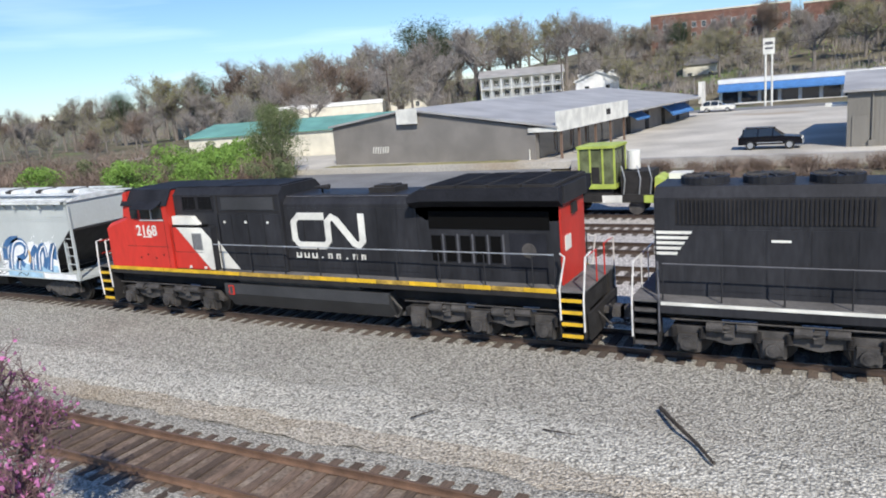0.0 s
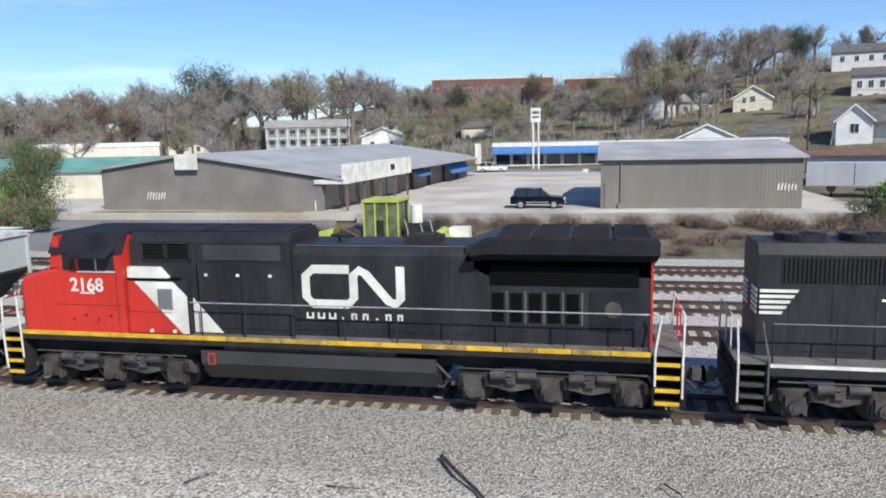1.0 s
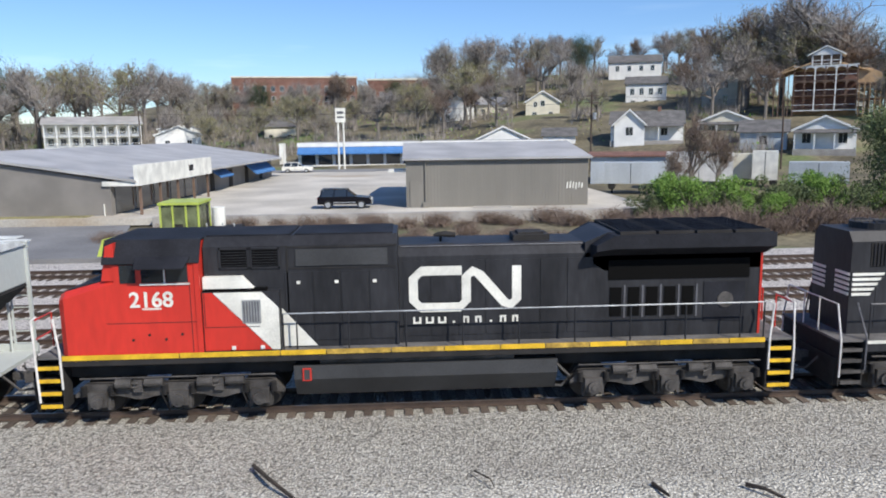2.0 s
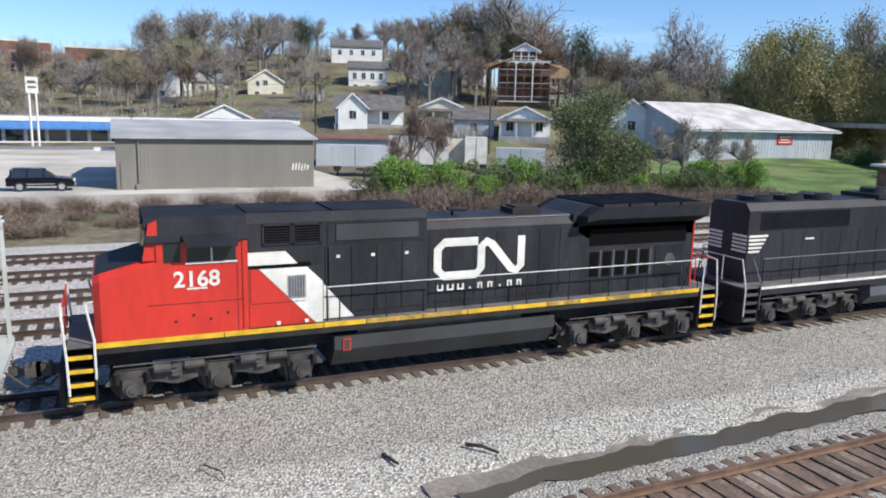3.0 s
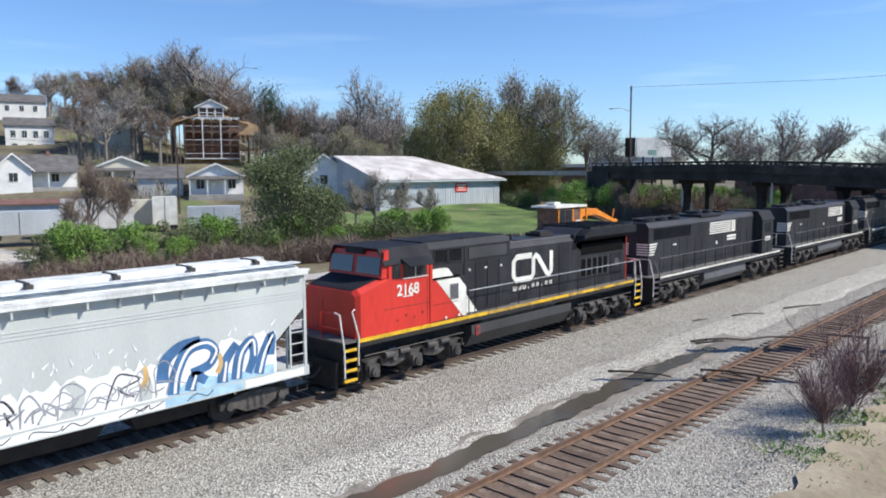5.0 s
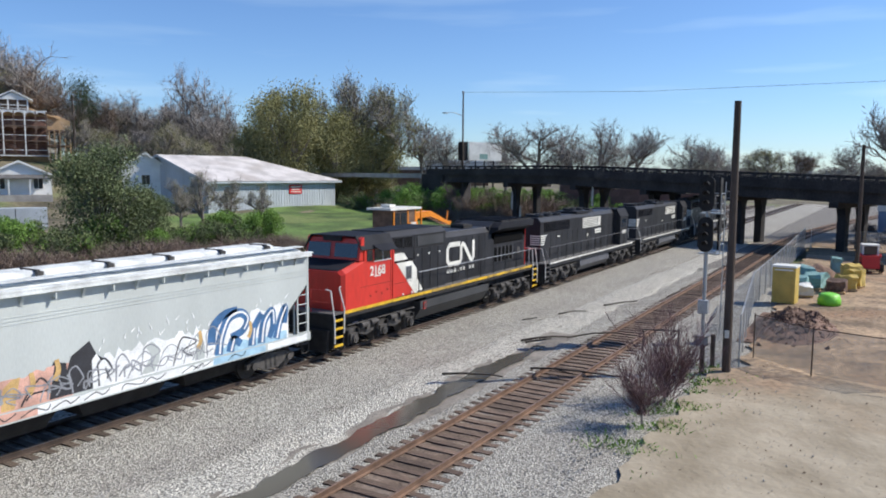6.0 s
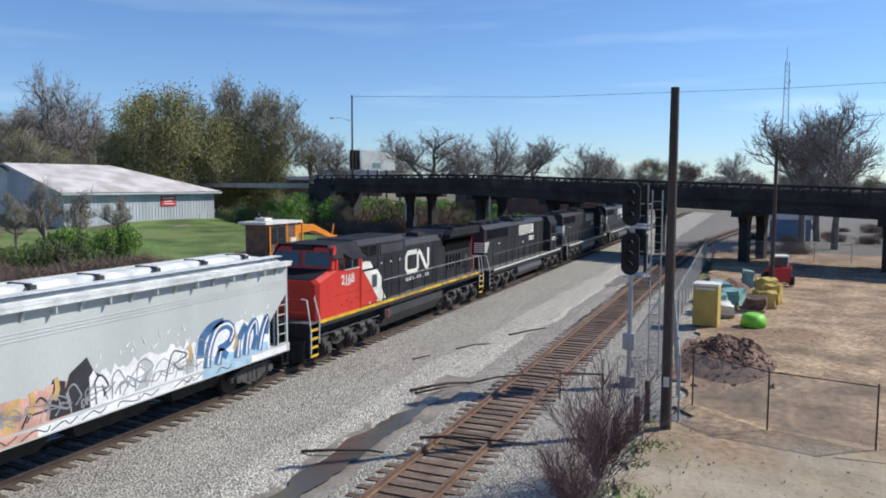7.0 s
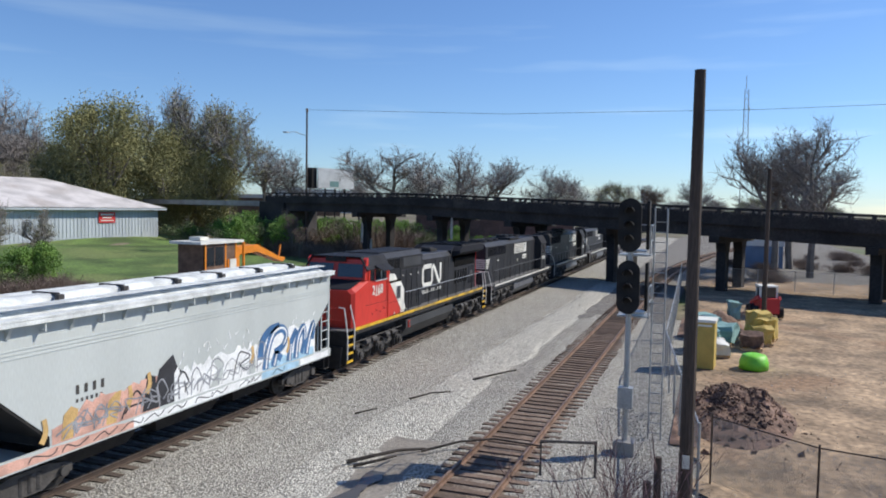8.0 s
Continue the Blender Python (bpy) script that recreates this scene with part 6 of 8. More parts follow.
def hillside_trees():
    rnd = random.Random(5)
    az = -61.0
    k = 0
    while az < 44:
        for row in range(3):
            d = (232, 205, 262)[row] + rnd.uniform(-14, 14) if az < 24 else (178, 196, 215)[row] + rnd.uniform(-8, 8)
            a = az + rnd.uniform(-0.9, 0.9)
            x, y = polar(a, d)
            h = 7.5 + d * math.tan(radians(skyline(a))) - hill(x, y)
            h *= (rnd.uniform(0.88, 1.12), rnd.uniform(0.5, 0.8), rnd.uniform(0.75, 1.02))[row]
            if h < 4 or hidden(a, d):
                continue
            kind = KINDS[rnd.choice((0, 0, 1, 1, 2, 2, 3, 4))]
            if row == 0 and rnd.random() < 0.12:
                kind = PINE
            plant(kind, x, y, min(h, 30), rnd.uniform(0.8, 1.2), rnd=rnd)
            k += 1
        az += 1.35
    # trees between the houses
    for a, d, h, i in ((-50, 150, 9, 4), (-46, 130, 9, 0), (-43, 120, 10, 1), (-56, 160, 8, 2), (-53, 120, 7, 4), (-38, 160, 11, 0), (-31, 175, 12, 2), (-29, 165, 11, 1), (-22, 170, 9, 4), (-17, 185, 12, 1), (-14, 180, 10, 3), (-11, 185, 11, 3), (-8, 190, 12, 3), (-6, 175, 10, 2), (-2, 180, 13, 0), (1, 190, 13, 3), (3, 178, 12, 4), (5, 185, 11, 4), (7, 178, 11, 0), (13, 175, 9, 1), (14.5, 165, 8, 2), (21, 165, 14, 4), (22.5, 160, 13, 0), (24.5, 170, 16, 1), (26, 158, 12, 4), (33.5, 160, 10, 2), (35.5, 150, 9, 3), (37, 165, 10, 0), (39, 150, 11, 3), (42, 140, 10, 3)):
        if hidden(a, d):
            continue
        x, y = polar(a, d)
        plant(KINDS[i], x, y, h, 1.1, rnd=rnd)


hillside_trees()
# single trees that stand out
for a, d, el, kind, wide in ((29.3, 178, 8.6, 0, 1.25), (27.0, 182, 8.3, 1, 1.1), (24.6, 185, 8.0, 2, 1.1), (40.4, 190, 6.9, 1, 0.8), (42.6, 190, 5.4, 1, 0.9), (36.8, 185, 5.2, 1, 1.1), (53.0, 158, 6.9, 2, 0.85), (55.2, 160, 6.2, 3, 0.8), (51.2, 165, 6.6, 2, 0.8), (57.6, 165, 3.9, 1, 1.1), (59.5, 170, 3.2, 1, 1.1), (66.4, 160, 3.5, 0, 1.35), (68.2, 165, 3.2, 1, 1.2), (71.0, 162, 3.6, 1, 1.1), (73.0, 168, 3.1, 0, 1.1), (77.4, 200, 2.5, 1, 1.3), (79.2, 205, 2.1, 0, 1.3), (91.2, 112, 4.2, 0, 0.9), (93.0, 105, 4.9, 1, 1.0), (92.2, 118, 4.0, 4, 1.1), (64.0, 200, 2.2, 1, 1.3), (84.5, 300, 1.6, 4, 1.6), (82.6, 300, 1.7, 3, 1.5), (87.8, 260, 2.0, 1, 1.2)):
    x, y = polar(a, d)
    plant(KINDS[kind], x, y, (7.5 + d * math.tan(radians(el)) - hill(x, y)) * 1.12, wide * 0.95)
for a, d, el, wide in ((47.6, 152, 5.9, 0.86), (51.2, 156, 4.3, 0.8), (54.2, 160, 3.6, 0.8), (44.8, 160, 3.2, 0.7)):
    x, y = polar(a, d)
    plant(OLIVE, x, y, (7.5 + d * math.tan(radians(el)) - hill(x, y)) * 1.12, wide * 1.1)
x, y = polar(34.7, 71)
plant(LEAFY, x, y, 10.6, 1.05)
x, y = polar(37.6, 74)
plant(LEAFY, x, y, 6.5, 1.0)
x, y = polar(-40.7, 80)
plant(LEAFY, x, y, 8.0, 0.95, 0.3)
for a, d, h in ((21.2, 74, 9.6), (23.0, 76, 8.0), (20.0, 72, 6.5)):
    x, y = polar(a, d)
    plant(KINDS[4], x, y, h, 0.75)
for a, d, h in ((41.5, 84, 8.5), (43.5, 86, 7.5), (45.5, 90, 7.0), (40.0, 82, 7.5)):
    x, y = polar(a, d)
    plant(KINDS[2], x, y, h, 0.8)


def hedges():
    rnd = random.Random(9)
    # along the yard, from the shed to the lawn
    for k in range(46):
        t = k / 45
        x = 20 + 52 * t + rnd.uniform(-1, 1)
        y = 60 - 7 * t + rnd.uniform(-2.0, 2.5)
        kind, tall = rnd.choice((BUSH, BUSH2, BUSH2, BUSH)), rnd.uniform(2.2, 4.0)
        if x < 59:
            plant(kind, x, y, tall, rnd.uniform(0.9, 1.2), 0.0, rnd)
    for k in range(46):
        t = k / 45
        plant(BRUSH, 18 + 58 * t + rnd.uniform(-1, 1), 54.0 - 5 * t + rnd.uniform(-1.6, 1.6), rnd.uniform(1.0, 2.2) if t < 0.68 else rnd.uniform(0.3, 0.8), 1.3, 0.0, rnd)
    for k in range(26):
        plant(BRUSH, -19 + 40 * k / 25 + rnd.uniform(-1, 1), 59.5 + rnd.uniform(-2.5, 1.8), rnd.uniform(0.6, 1.3), 1.4, 0.0, rnd)
    for k in range(44):
        plant(BRUSH, -22 + 46 * k / 43 + rnd.uniform(-1, 1), rnd.uniform(47.5, 58), rnd.uniform(0.35, 0.9), 1.8, -0.1, rnd)
    # west end
    for k in range(64):
        a = -61 + 20 * k / 63
        x, y = polar(a, rnd.uniform(66, 104))
        plant(rnd.choice((BUSH, BUSH2, BRUSH, BRUSH)), x, y, rnd.uniform(2.0, 4.4), 1.2, 0.0, rnd)
    # low brush past the bridge and a far tree line down the tracks
    for k in range(40):
        plant(BRUSH, rnd.uniform(94, 150), rnd.uniform(-40, 4), rnd.uniform(0.5, 1.3), 1.6, -0.1, rnd)
    for k in range(44):
        x, y = polar(73 + 24 * k / 43 + rnd.uniform(-0.3, 0.3), rnd.uniform(290, 400))
        plant(KINDS[rnd.choice((1, 1, 4, 3, 0))], x, y, rnd.uniform(9, 14.5), 1.5, -0.4, rnd)
    # behind and under the bridge
    for k in range(52):
        x, y = rnd.uniform(112, 132), rnd.uniform(24, 78)
        plant(rnd.choice((BUSH, BUSH, BUSH2, BRUSH)), x, y, rnd.uniform(2.4, 5.0) if y > 44 else rnd.uniform(1.6, 3.4), 1.0, 0.0, rnd)
    for k in range(16):
        a = 55.2 + 4.2 * rnd.random()
        x, y = polar(a, rnd.uniform(112, 124))
        plant(rnd.choice((BUSH, BUSH, BUSH2)), x, y, rnd.uniform(4, 6.8), 0.9, 0.0, rnd)
    for k in range(44):
        plant(rnd.choice((BUSH, BUSH, BUSH2, BRUSH)), 80.7 + 0.378 * 45 + rnd.uniform(14, 24), rnd.uniform(48, 70), rnd.uniform(2.2, 4.6), 1.1, 0.0, rnd)
    for k in range(10):
        plant(rnd.choice((BUSH, BUSH2)), 106 + rnd.uniform(0, 10), 72 + rnd.uniform(-4, 10), rnd.uniform(3, 5), 1.0, 0.0, rnd)
    for k in range(12):
        plant(BRUSH, rnd.uniform(97, 106), rnd.uniform(50, 60), rnd.uniform(1.2, 2.8), 1.2, 0.0, rnd)


hedges()
for x, y, h in ((98, 57, 6.0), (101, 60, 6.5), (95, 54, 4.5)):
    plant(KINDS[4], x, y, h, 0.9)


def redbud(x, y, h):
    rnd = random.Random(41)
    T = bare_tree(42, M["purple_twigs"], "small redbud tree in pink blossom beside the siding", 0.6, 1100, M["pink"], 0.016, 0.0025)
    T.name = "redbud_tree"
    T["group"] = "flowering trees"
    T.matrix_world = pose(x, y, -0.1) @ Matrix.Diagonal((h, h, h, 1))
    return T


redbud(-11.6, 6.4, 4.6)
S = brush_clump(43, M["purple_twigs"], "twiggy purplish bare shrub beside the dirt lot", 80, "bare shrubs", 0.0045, 0.04, 0.5, 22)
S.name = "bare_shrub"
S["category"] = "shrub"
S.matrix_world = pose(22.6, 6.3, 0.25) @ Matrix.Diagonal((1.9, 1.9, 2.2, 1))
part("stem", Mesh().pipe([(0, 0, -0.16), (0.01, 0.01, 0.0), (0.03, 0, 0.25)], 0.02, 6, 0.012), M["bark"], S)
copy_thing(S, pose(25.4, 6.3, 0.1, 0, 0, 80) @ Matrix.Diagonal((1.4, 1.4, 1.5, 1)))


def weeds():
    """Short grass tufts along the edge of the dirt lot."""
    rnd = random.Random(51)
    s = Soup()
    for k in range(2600):
        t = rnd.random()
        x = 19.5 + 11.5 * t + rnd.gauss(0, 0.5)
        y = 6.2 - 0.5 * t + rnd.gauss(0, 0.6)
        if noise.noise((x * 0.9, y * 0.9, 2)) < -0.05:
            continue
        p = Vector((x, y, -0.06))
        s.sliver(p, p + Vector((rnd.gauss(0, 0.07), rnd.gauss(0, 0.07), rnd.uniform(0.05, 0.15))), 0.02, rnd)
    tagged(s.link("weeds", M["fresh"], None), "short green weeds along the edge of the dirt lot", "weeds", kind="stuff")


weeds()


def undergrowth():
    """Leafless thicket and young growth over the whole hillside."""
    rnd = random.Random(57)
    for name, n, mat, label in (("thicket", 44000, M["twigs"], "grey leafless thicket covering the hillside"), ("young_growth", 9000, M["buds"], "olive young growth on the hillside"), ("green_growth", 5000, M["fresh"], "patches of fresh green on the hillside")):
        s = Soup()
        for k in range(n):
            a, d = rnd.uniform(-62, 62), rnd.uniform(118, 300)
            if noise.noise((a * 0.25, d * 0.05, n * 0.001)) < -0.05 or hidden(a, d):
                continue
            x, y = polar(a, d)
            if (y < 160 and x < 35) or (55 < x < 125 and y < 112):
                continue
            h = rnd.uniform(0.8, 4.2) * (1 + 0.9 * smooth01(220, 290, d)) * (1 if name == "thicket" else 0.7)
            p = Vector((x, y, hill(x, y)))
            if name == "thicket":
                for j in range(3):
                    s.sliver(p, p + Vector((rnd.gauss(0, 0.8), rnd.gauss(0, 0.8), h)), 0.055, rnd)
            else:
                for j in range(3):
                    s.leaf(p + Vector((rnd.gauss(0, 0.8), rnd.gauss(0, 0.8), h * rnd.random())), rnd.uniform(0.2, 0.45), rnd)
        tagged(s.link(name, mat, None), label, "undergrowth", kind="stuff")


undergrowth()
for ob in KINDS + [LEAFY, OLIVE, PINE, BUSH, BUSH2, BRUSH]:
    for o in (*ob.children_recursive, ob):
        bpy.data.objects.remove(o)


# ---- dirt lot, puddle, litter ----
M["creosote_pole"] = material("dark_wooden_pole", (0.085, 0.062, 0.048), 0.9, vary=0.35, size=1.5, grain=0.3, streak=(1, 1, 0.1))
M["galv"] = material("galvanised_steel", (0.42, 0.43, 0.43), 0.45, metal=0.5, vary=0.15, size=2)
M["lime"] = material("lime_machine_paint", (0.42, 0.50, 0.09), 0.5, vary=0.15, size=1.5)
# opaque pale tint stands in for daylight seen through the cab windows
M["lit_glass"] = material("lit_cab_glass_tint", (0.15, 0.17, 0.09), 0.15, vary=0.4, size=1.5, grain=0.1, bump=0)
M["orange"] = material("orange_machine_paint", (0.72, 0.24, 0.02), 0.45, vary=0.15, size=1.5)
M["bin_yellow"] = material("yellow_bin_plastic", (0.55, 0.39, 0.09), 0.6, vary=0.15, size=1.5)
M["tub_green"] = material("bright_green_plastic", (0.20, 0.62, 0.04), 0.5, vary=0.1, size=2)
M["cyan"] = material("teal_tarpaulin", (0.20, 0.35, 0.33), 0.7, vary=0.2, size=2)
M["car_paint"] = material("black_car_paint", (0.008, 0.008, 0.011), 0.18, vary=0.2, size=0.5, grain=0, bump=0)
M["tyre"] = material("black_rubber", (0.02, 0.02, 0.02), 0.9, vary=0.2, size=4)
M["dead_wood"] = material("dark_dead_wood", (0.05, 0.04, 0.032), 0.95, vary=0.3, size=3)
M["board_white"] = material("weathered_billboard_paper", (0.66, 0.68, 0.66), 0.6, vary=0.2, size=0.5)
M["stone"] = material("loose_pale_stones", (0.39, 0.37, 0.335), 0.95, vary=0.2, size=5, island=0.4)
M["mud"] = material("damp_grey_mud", (0.24, 0.215, 0.18), 0.8, vary=0.3, size=0.8, grain=0.25, grain_size=8, bump=0.4)
w = bpy.data.materials.new("still_shallow_water")
w.use_nodes = True
wb = w.node_tree.nodes["Principled BSDF"]
wb.inputs["Base Color"].default_value = (0.085, 0.075, 0.055, 1)
wb.inputs["Roughness"].default_value = 0.16
M["water"] = w


def edge_sheet(name, xs, lo, hi, z, mat, label, category, n=8, amp=0.25, seed=0, kind="structure"):
    """A strip between two wavering edges."""
    g = Mesh()
    rows = []
    for x in xs:
        a = lo(x) + amp * noise.noise((x * 0.7, seed, 0)) + amp * 0.5 * noise.noise((x * 2.3, seed, 5))
        b = hi(x) + amp * noise.noise((x * 0.8, seed + 9, 0)) + amp * 0.5 * noise.noise((x * 2.1, seed + 9, 5))
        rows.append([g.bm.verts.new((x, a + (b - a) * k / n, z + 0.05 * noise.noise((x * 0.6, k * 0.7, seed + 3)) * (0 if category == "water" else 1))) for k in range(n + 1)])
    for r, s in zip(rows, rows[1:]):
        for i in range(n):
            g.bm.faces.new((r[i], s[i], s[i + 1], r[i + 1]))
    return tagged(part(name, g, mat, smooth=True), label, category, kind=kind)


def lot_dirt():
    """Tan packed dirt that turns to orange clay away from the gravel apron, with worn tracks and damp patches."""
    m = M["dirt"]
    n, l = m.node_tree.nodes, m.node_tree.links
    b = n["Principled BSDF"]
    clay = b.inputs["Base Color"].links[0].from_socket
    tc = n.new("ShaderNodeTexCoord")
    xyz = n.new("ShaderNodeSeparateXYZ")
    l.new(tc.outputs["Object"], xyz.inputs[0])
    ns = n.new("ShaderNodeTexNoise")
    ns.inputs["Scale"].default_value, ns.inputs["Detail"].default_value = 0.22, 6
    l.new(tc.outputs["Object"], ns.inputs["Vector"])
    fine_ns = n.new("ShaderNodeTexNoise")
    fine_ns.inputs["Scale"].default_value, fine_ns.inputs["Detail"].default_value = 0.55, 10
    l.new(tc.outputs["Object"], fine_ns.inputs["Vector"])
    sand = n.new("ShaderNodeMix")
    sand.data_type = "RGBA"
    sand.inputs[6].default_value, sand.inputs[7].default_value = (0.25, 0.207, 0.14, 1), (0.39, 0.335, 0.245, 1)
    sharp = n.new("ShaderNodeMapRange")
    sharp.inputs[1].default_value, sharp.inputs[2].default_value = 0.32, 0.66
    l.new(fine_ns.outputs["Fac"], sharp.inputs[0])
    l.new(sharp.outputs[0], sand.inputs[0])
    wob = n.new("ShaderNodeMath")
    wob.operation = "MULTIPLY_ADD"
    wob.inputs[1].default_value = 16.0
    l.new(ns.outputs["Fac"], wob.inputs[0])
    l.new(xyz.outputs[0], wob.inputs[2])
    mr = n.new("ShaderNodeMapRange")
    mr.interpolation_type = "SMOOTHSTEP"
    mr.inputs[1].default_value, mr.inputs[2].default_value = 33.0, 42.0
    l.new(wob.outputs[0], mr.inputs[0])
    mx = n.new("ShaderNodeMix")
    mx.data_type = "RGBA"
    l.new(mr.outputs[0], mx.inputs[0])
    l.new(sand.outputs[2], mx.inputs[6])
    l.new(clay, mx.inputs[7])
    l.new(mx.outputs[2], b.inputs["Base Color"])


lot_dirt()
edge_sheet("dirt_lot", list(np.arange(8, 98, 0.5)), lambda x: -45, lambda x: 5.8 if x < 31 else 4.9 + (x - 31) * 0.035, -0.045, M["dirt"], "bare tan dirt lot with orange clay patches", "dirt lot", 60, 0.5, 1)
edge_sheet("puddle_bed", list(np.arange(5.5, 34, 0.4)), lambda x: 12.0, lambda x: 13.4 + 0.03 * (x - 6), -0.125, M["mud"], "damp grey mud strip", "mud", 6, 0.4, 4)
edge_sheet("water", list(np.arange(6, 31, 0.25)), lambda x: 12.15 + 0.03 * (x - 6), lambda x: 12.85 + 0.038 * (x - 6) - 0.55 * smooth01(26, 31, x) - 0.3 * smooth01(9, 6, x), -0.075, M["water"], "long shallow puddle between the tracks", "water", 4, 0.26, 6)
edge_sheet("sandy_strip", list(np.arange(-60, 4, 0.5)), lambda x: 12.3, lambda x: 13.2 - 0.4 * smooth01(-6, 2, x), -0.085, M["sandy_gravel"], "tan sandy strip between the tracks", "dirt", 6, 0.3, 8)


def rock(g, c, r, rnd):
    b = [Vector(p) for p in ((1, 0, 0), (0, 1, 0), (-1, 0, 0), (0, -1, 0), (0, 0, 0.8), (0, 0, -0.6))]
    q = Euler((rnd.uniform(0, 6), rnd.uniform(0, 6), rnd.uniform(0, 6))).to_matrix()
    s = len(g.v)
    g.v += [Vector(c) + q @ (p * r * rnd.uniform(0.6, 1.2)) for p in b]
    g.f += [(s + i, s + (i + 1) % 4, s + 4) for i in range(4)] + [(s + (i + 1) % 4, s + i, s + 5) for i in range(4)]


def loose_stone():
    """Loose ballast stones over the beds nearest the camera."""
    rnd = random.Random(61)
    for y0, y1, zf, n, mat, name in ((14.0, 19.3, lambda y: -0.17 + 0.012 * (y - 14), 30000, M["stone"], "loose_ballast"), (6.6, 9.1, lambda y: -0.08, 12000, M["stone"], "loose_ballast")):
        s = Soup()
        for k in range(n):
            x = rnd.uniform(-30, 62) - 22 * (rnd.random() ** 4) if y0 > 10 else rnd.uniform(-22, 40)
            y = rnd.uniform(y0, y1)
            rock(s, (x, y, zf(y) - 0.03), rnd.uniform(0.022, 0.05), rnd)
        tagged(s.link(name, mat, None), "loose crushed stone along the tracks", "gravel", kind="stuff")


loose_stone()


def lot_pebbles():
    """Pebbles and small clods strewn over the packed dirt."""
    rnd = random.Random(67)
    for name, mat, n, label in (("pebbles", M["stone"], 3000, "pebbles strewn over the packed dirt"), ("clods", M["soil"], 1300, "small brown clods strewn over the dirt")):
        s = Soup()
        for k in range(n):
            x, y = rnd.uniform(8, 50), 5.4 - abs(rnd.gauss(0, 7))
            if noise.noise((x * 0.35, y * 0.35, n * 0.01)) > -0.12:
                rock(s, (x, y, -0.02), rnd.uniform(0.008, 0.02) + 0.03 * rnd.random() ** 8, rnd)
        tagged(s.link(name, mat, None), label, "gravel", kind="stuff")


lot_pebbles()


def stick(pts, r, label="dark dead branch lying on the ballast", name="branch"):
    ob = part(name, Mesh().pipe(pts, r, 6, r * 0.6), M["dead_wood"])
    tagged(ob, label, "branch", "fallen branches")


stick([(-3.6, 16.2, 0.0), (-3.1, 15.4, 0.04), (-2.5, 14.6, 0.02), (-2.1, 14.0, -0.02)], 0.055)
stick([(7.1, 14.5, -0.02), (7.35, 14.15, 0.05), (7.6, 13.8, 0.0)], 0.05)
stick([(5.15, 14.7, -0.02), (5.3, 14.1, 0.0)], 0.05)
stick([(1.4, 15.6, -0.02), (1.7, 15.1, 0.02), (1.75, 14.8, -0.02)], 0.02)
stick([(-9.0, 14.0, -0.04), (-8.6, 14.5, 0.0)], 0.02)
stick([(-5.8, 14.4, -0.04), (-5.0, 14.3, 0.0)], 0.02)
stick([(24.3, 14.35, -0.05), (24.5, 13.6, 0.03), (25.0, 12.6, 0.0), (25.1, 12.2, -0.04)], 0.045)
stick([(26.2, 11.6, 0.12), (26.5, 10.8, 0.16), (26.7, 9.9, 0.14), (27.2, 8.4, 0.02)], 0.045)
stick([(26.5, 10.9, 0.15), (26.2, 10.3, 0.2), (26.3, 9.9, 0.12)], 0.025)
stick([(31.0, 14.2, -0.04), (31.5, 13.6, 0.06), (32.3, 13.2, 0.02), (32.9, 12.6, -0.04)], 0.06)
stick([(30.8, 13.9, -0.05), (31.3, 13.2, 0.08), (31.9, 13.1, 0.0)], 0.05)
stick([(32.6, 12.6, -0.02), (33.4, 11.7, 0.14), (34.0, 10.8, 0.16), (34.0, 9.4, 0.12)], 0.04)
stick([(38.0, 15.2, -0.04), (38.9, 14.7, 0.02), (39.6, 14.2, -0.04)], 0.04)
stick([(35.5, 16.2, -0.06), (36.2, 15.7, 0.0)], 0.035)
stick([(42.0, 14.0, -0.05), (43.2, 13.2, 0.03), (44.4, 12.8, -0.04)], 0.05)


# ---- poles, signal, fences ----
def pole(name, x, y, top, r, label, z=0.0, lean=(0, 0), arms=(), mat=None):
    P = thing(name, pose(x, y, z), label, "utility pole", "utility poles")
    part("shaft", Mesh().pipe([(0, 0, -0.4), (lean[0] * 0.5, lean[1] * 0.5, (top - z) / 2), (lean[0], lean[1], top - z)], r, 12, r * 0.72), mat or M["creosote_pole"], P)
    for h, half, ang in arms:
        part("crossarm", Mesh().box(-half, half, -0.06, 0.06, -0.07, 0.07), M["creosote_pole"], P).matrix_basis = pose(lean[0], lean[1], h - z, 0, 0, ang)
        g = Mesh()
        for k in range(4):
            g.disc((-half + 0.1 + k * (half * 2 - 0.2) / 3, 0, 0.13), (0, 0, 1), 0.05, 0.06, 8)
        part("insulators", g, M["galv"], P).matrix_basis = pose(lean[0], lean[1], h - z, 0, 0, ang)
    return P


p = pole("cut_pole", 30.3, 5.25, 10.2, 0.17, "tall dark wooden pole without wires beside the fence")
part("tag", Mesh().box(-0.19, -0.17, -0.08, 0.08, 1.3, 1.6), M["white"], p, "small white tag")
pole("utility_pole", 102.9, 57.7, 20.2, 0.16, "slim street lamp pole behind the bridge", 0, (0, 0), ((19.9, 0.8, 20),))
tagged(part("lamp_arm", Mesh().pipe([(102.9, 57.7, 16.4), (101.8, 58.8, 16.9), (101.0, 59.6, 16.8)], 0.05).box(100.5, 101.1, 59.4, 60.0, 16.7, 16.85), M["galv"], None), "street lamp arm on the pole", "street lamp")
pole("utility_pole", 60.0, 1.9, 9.6, 0.15, "dark wooden pole at the end of the dirt lot")
x, y = polar(14.05, 118)
pole("utility_pole", x, y, 13.0, 0.16, "wooden utility pole with transformer", hill(x, y), (0, 0), ((11.4, 1.1, 0), (12.4, 1.1, 0)))
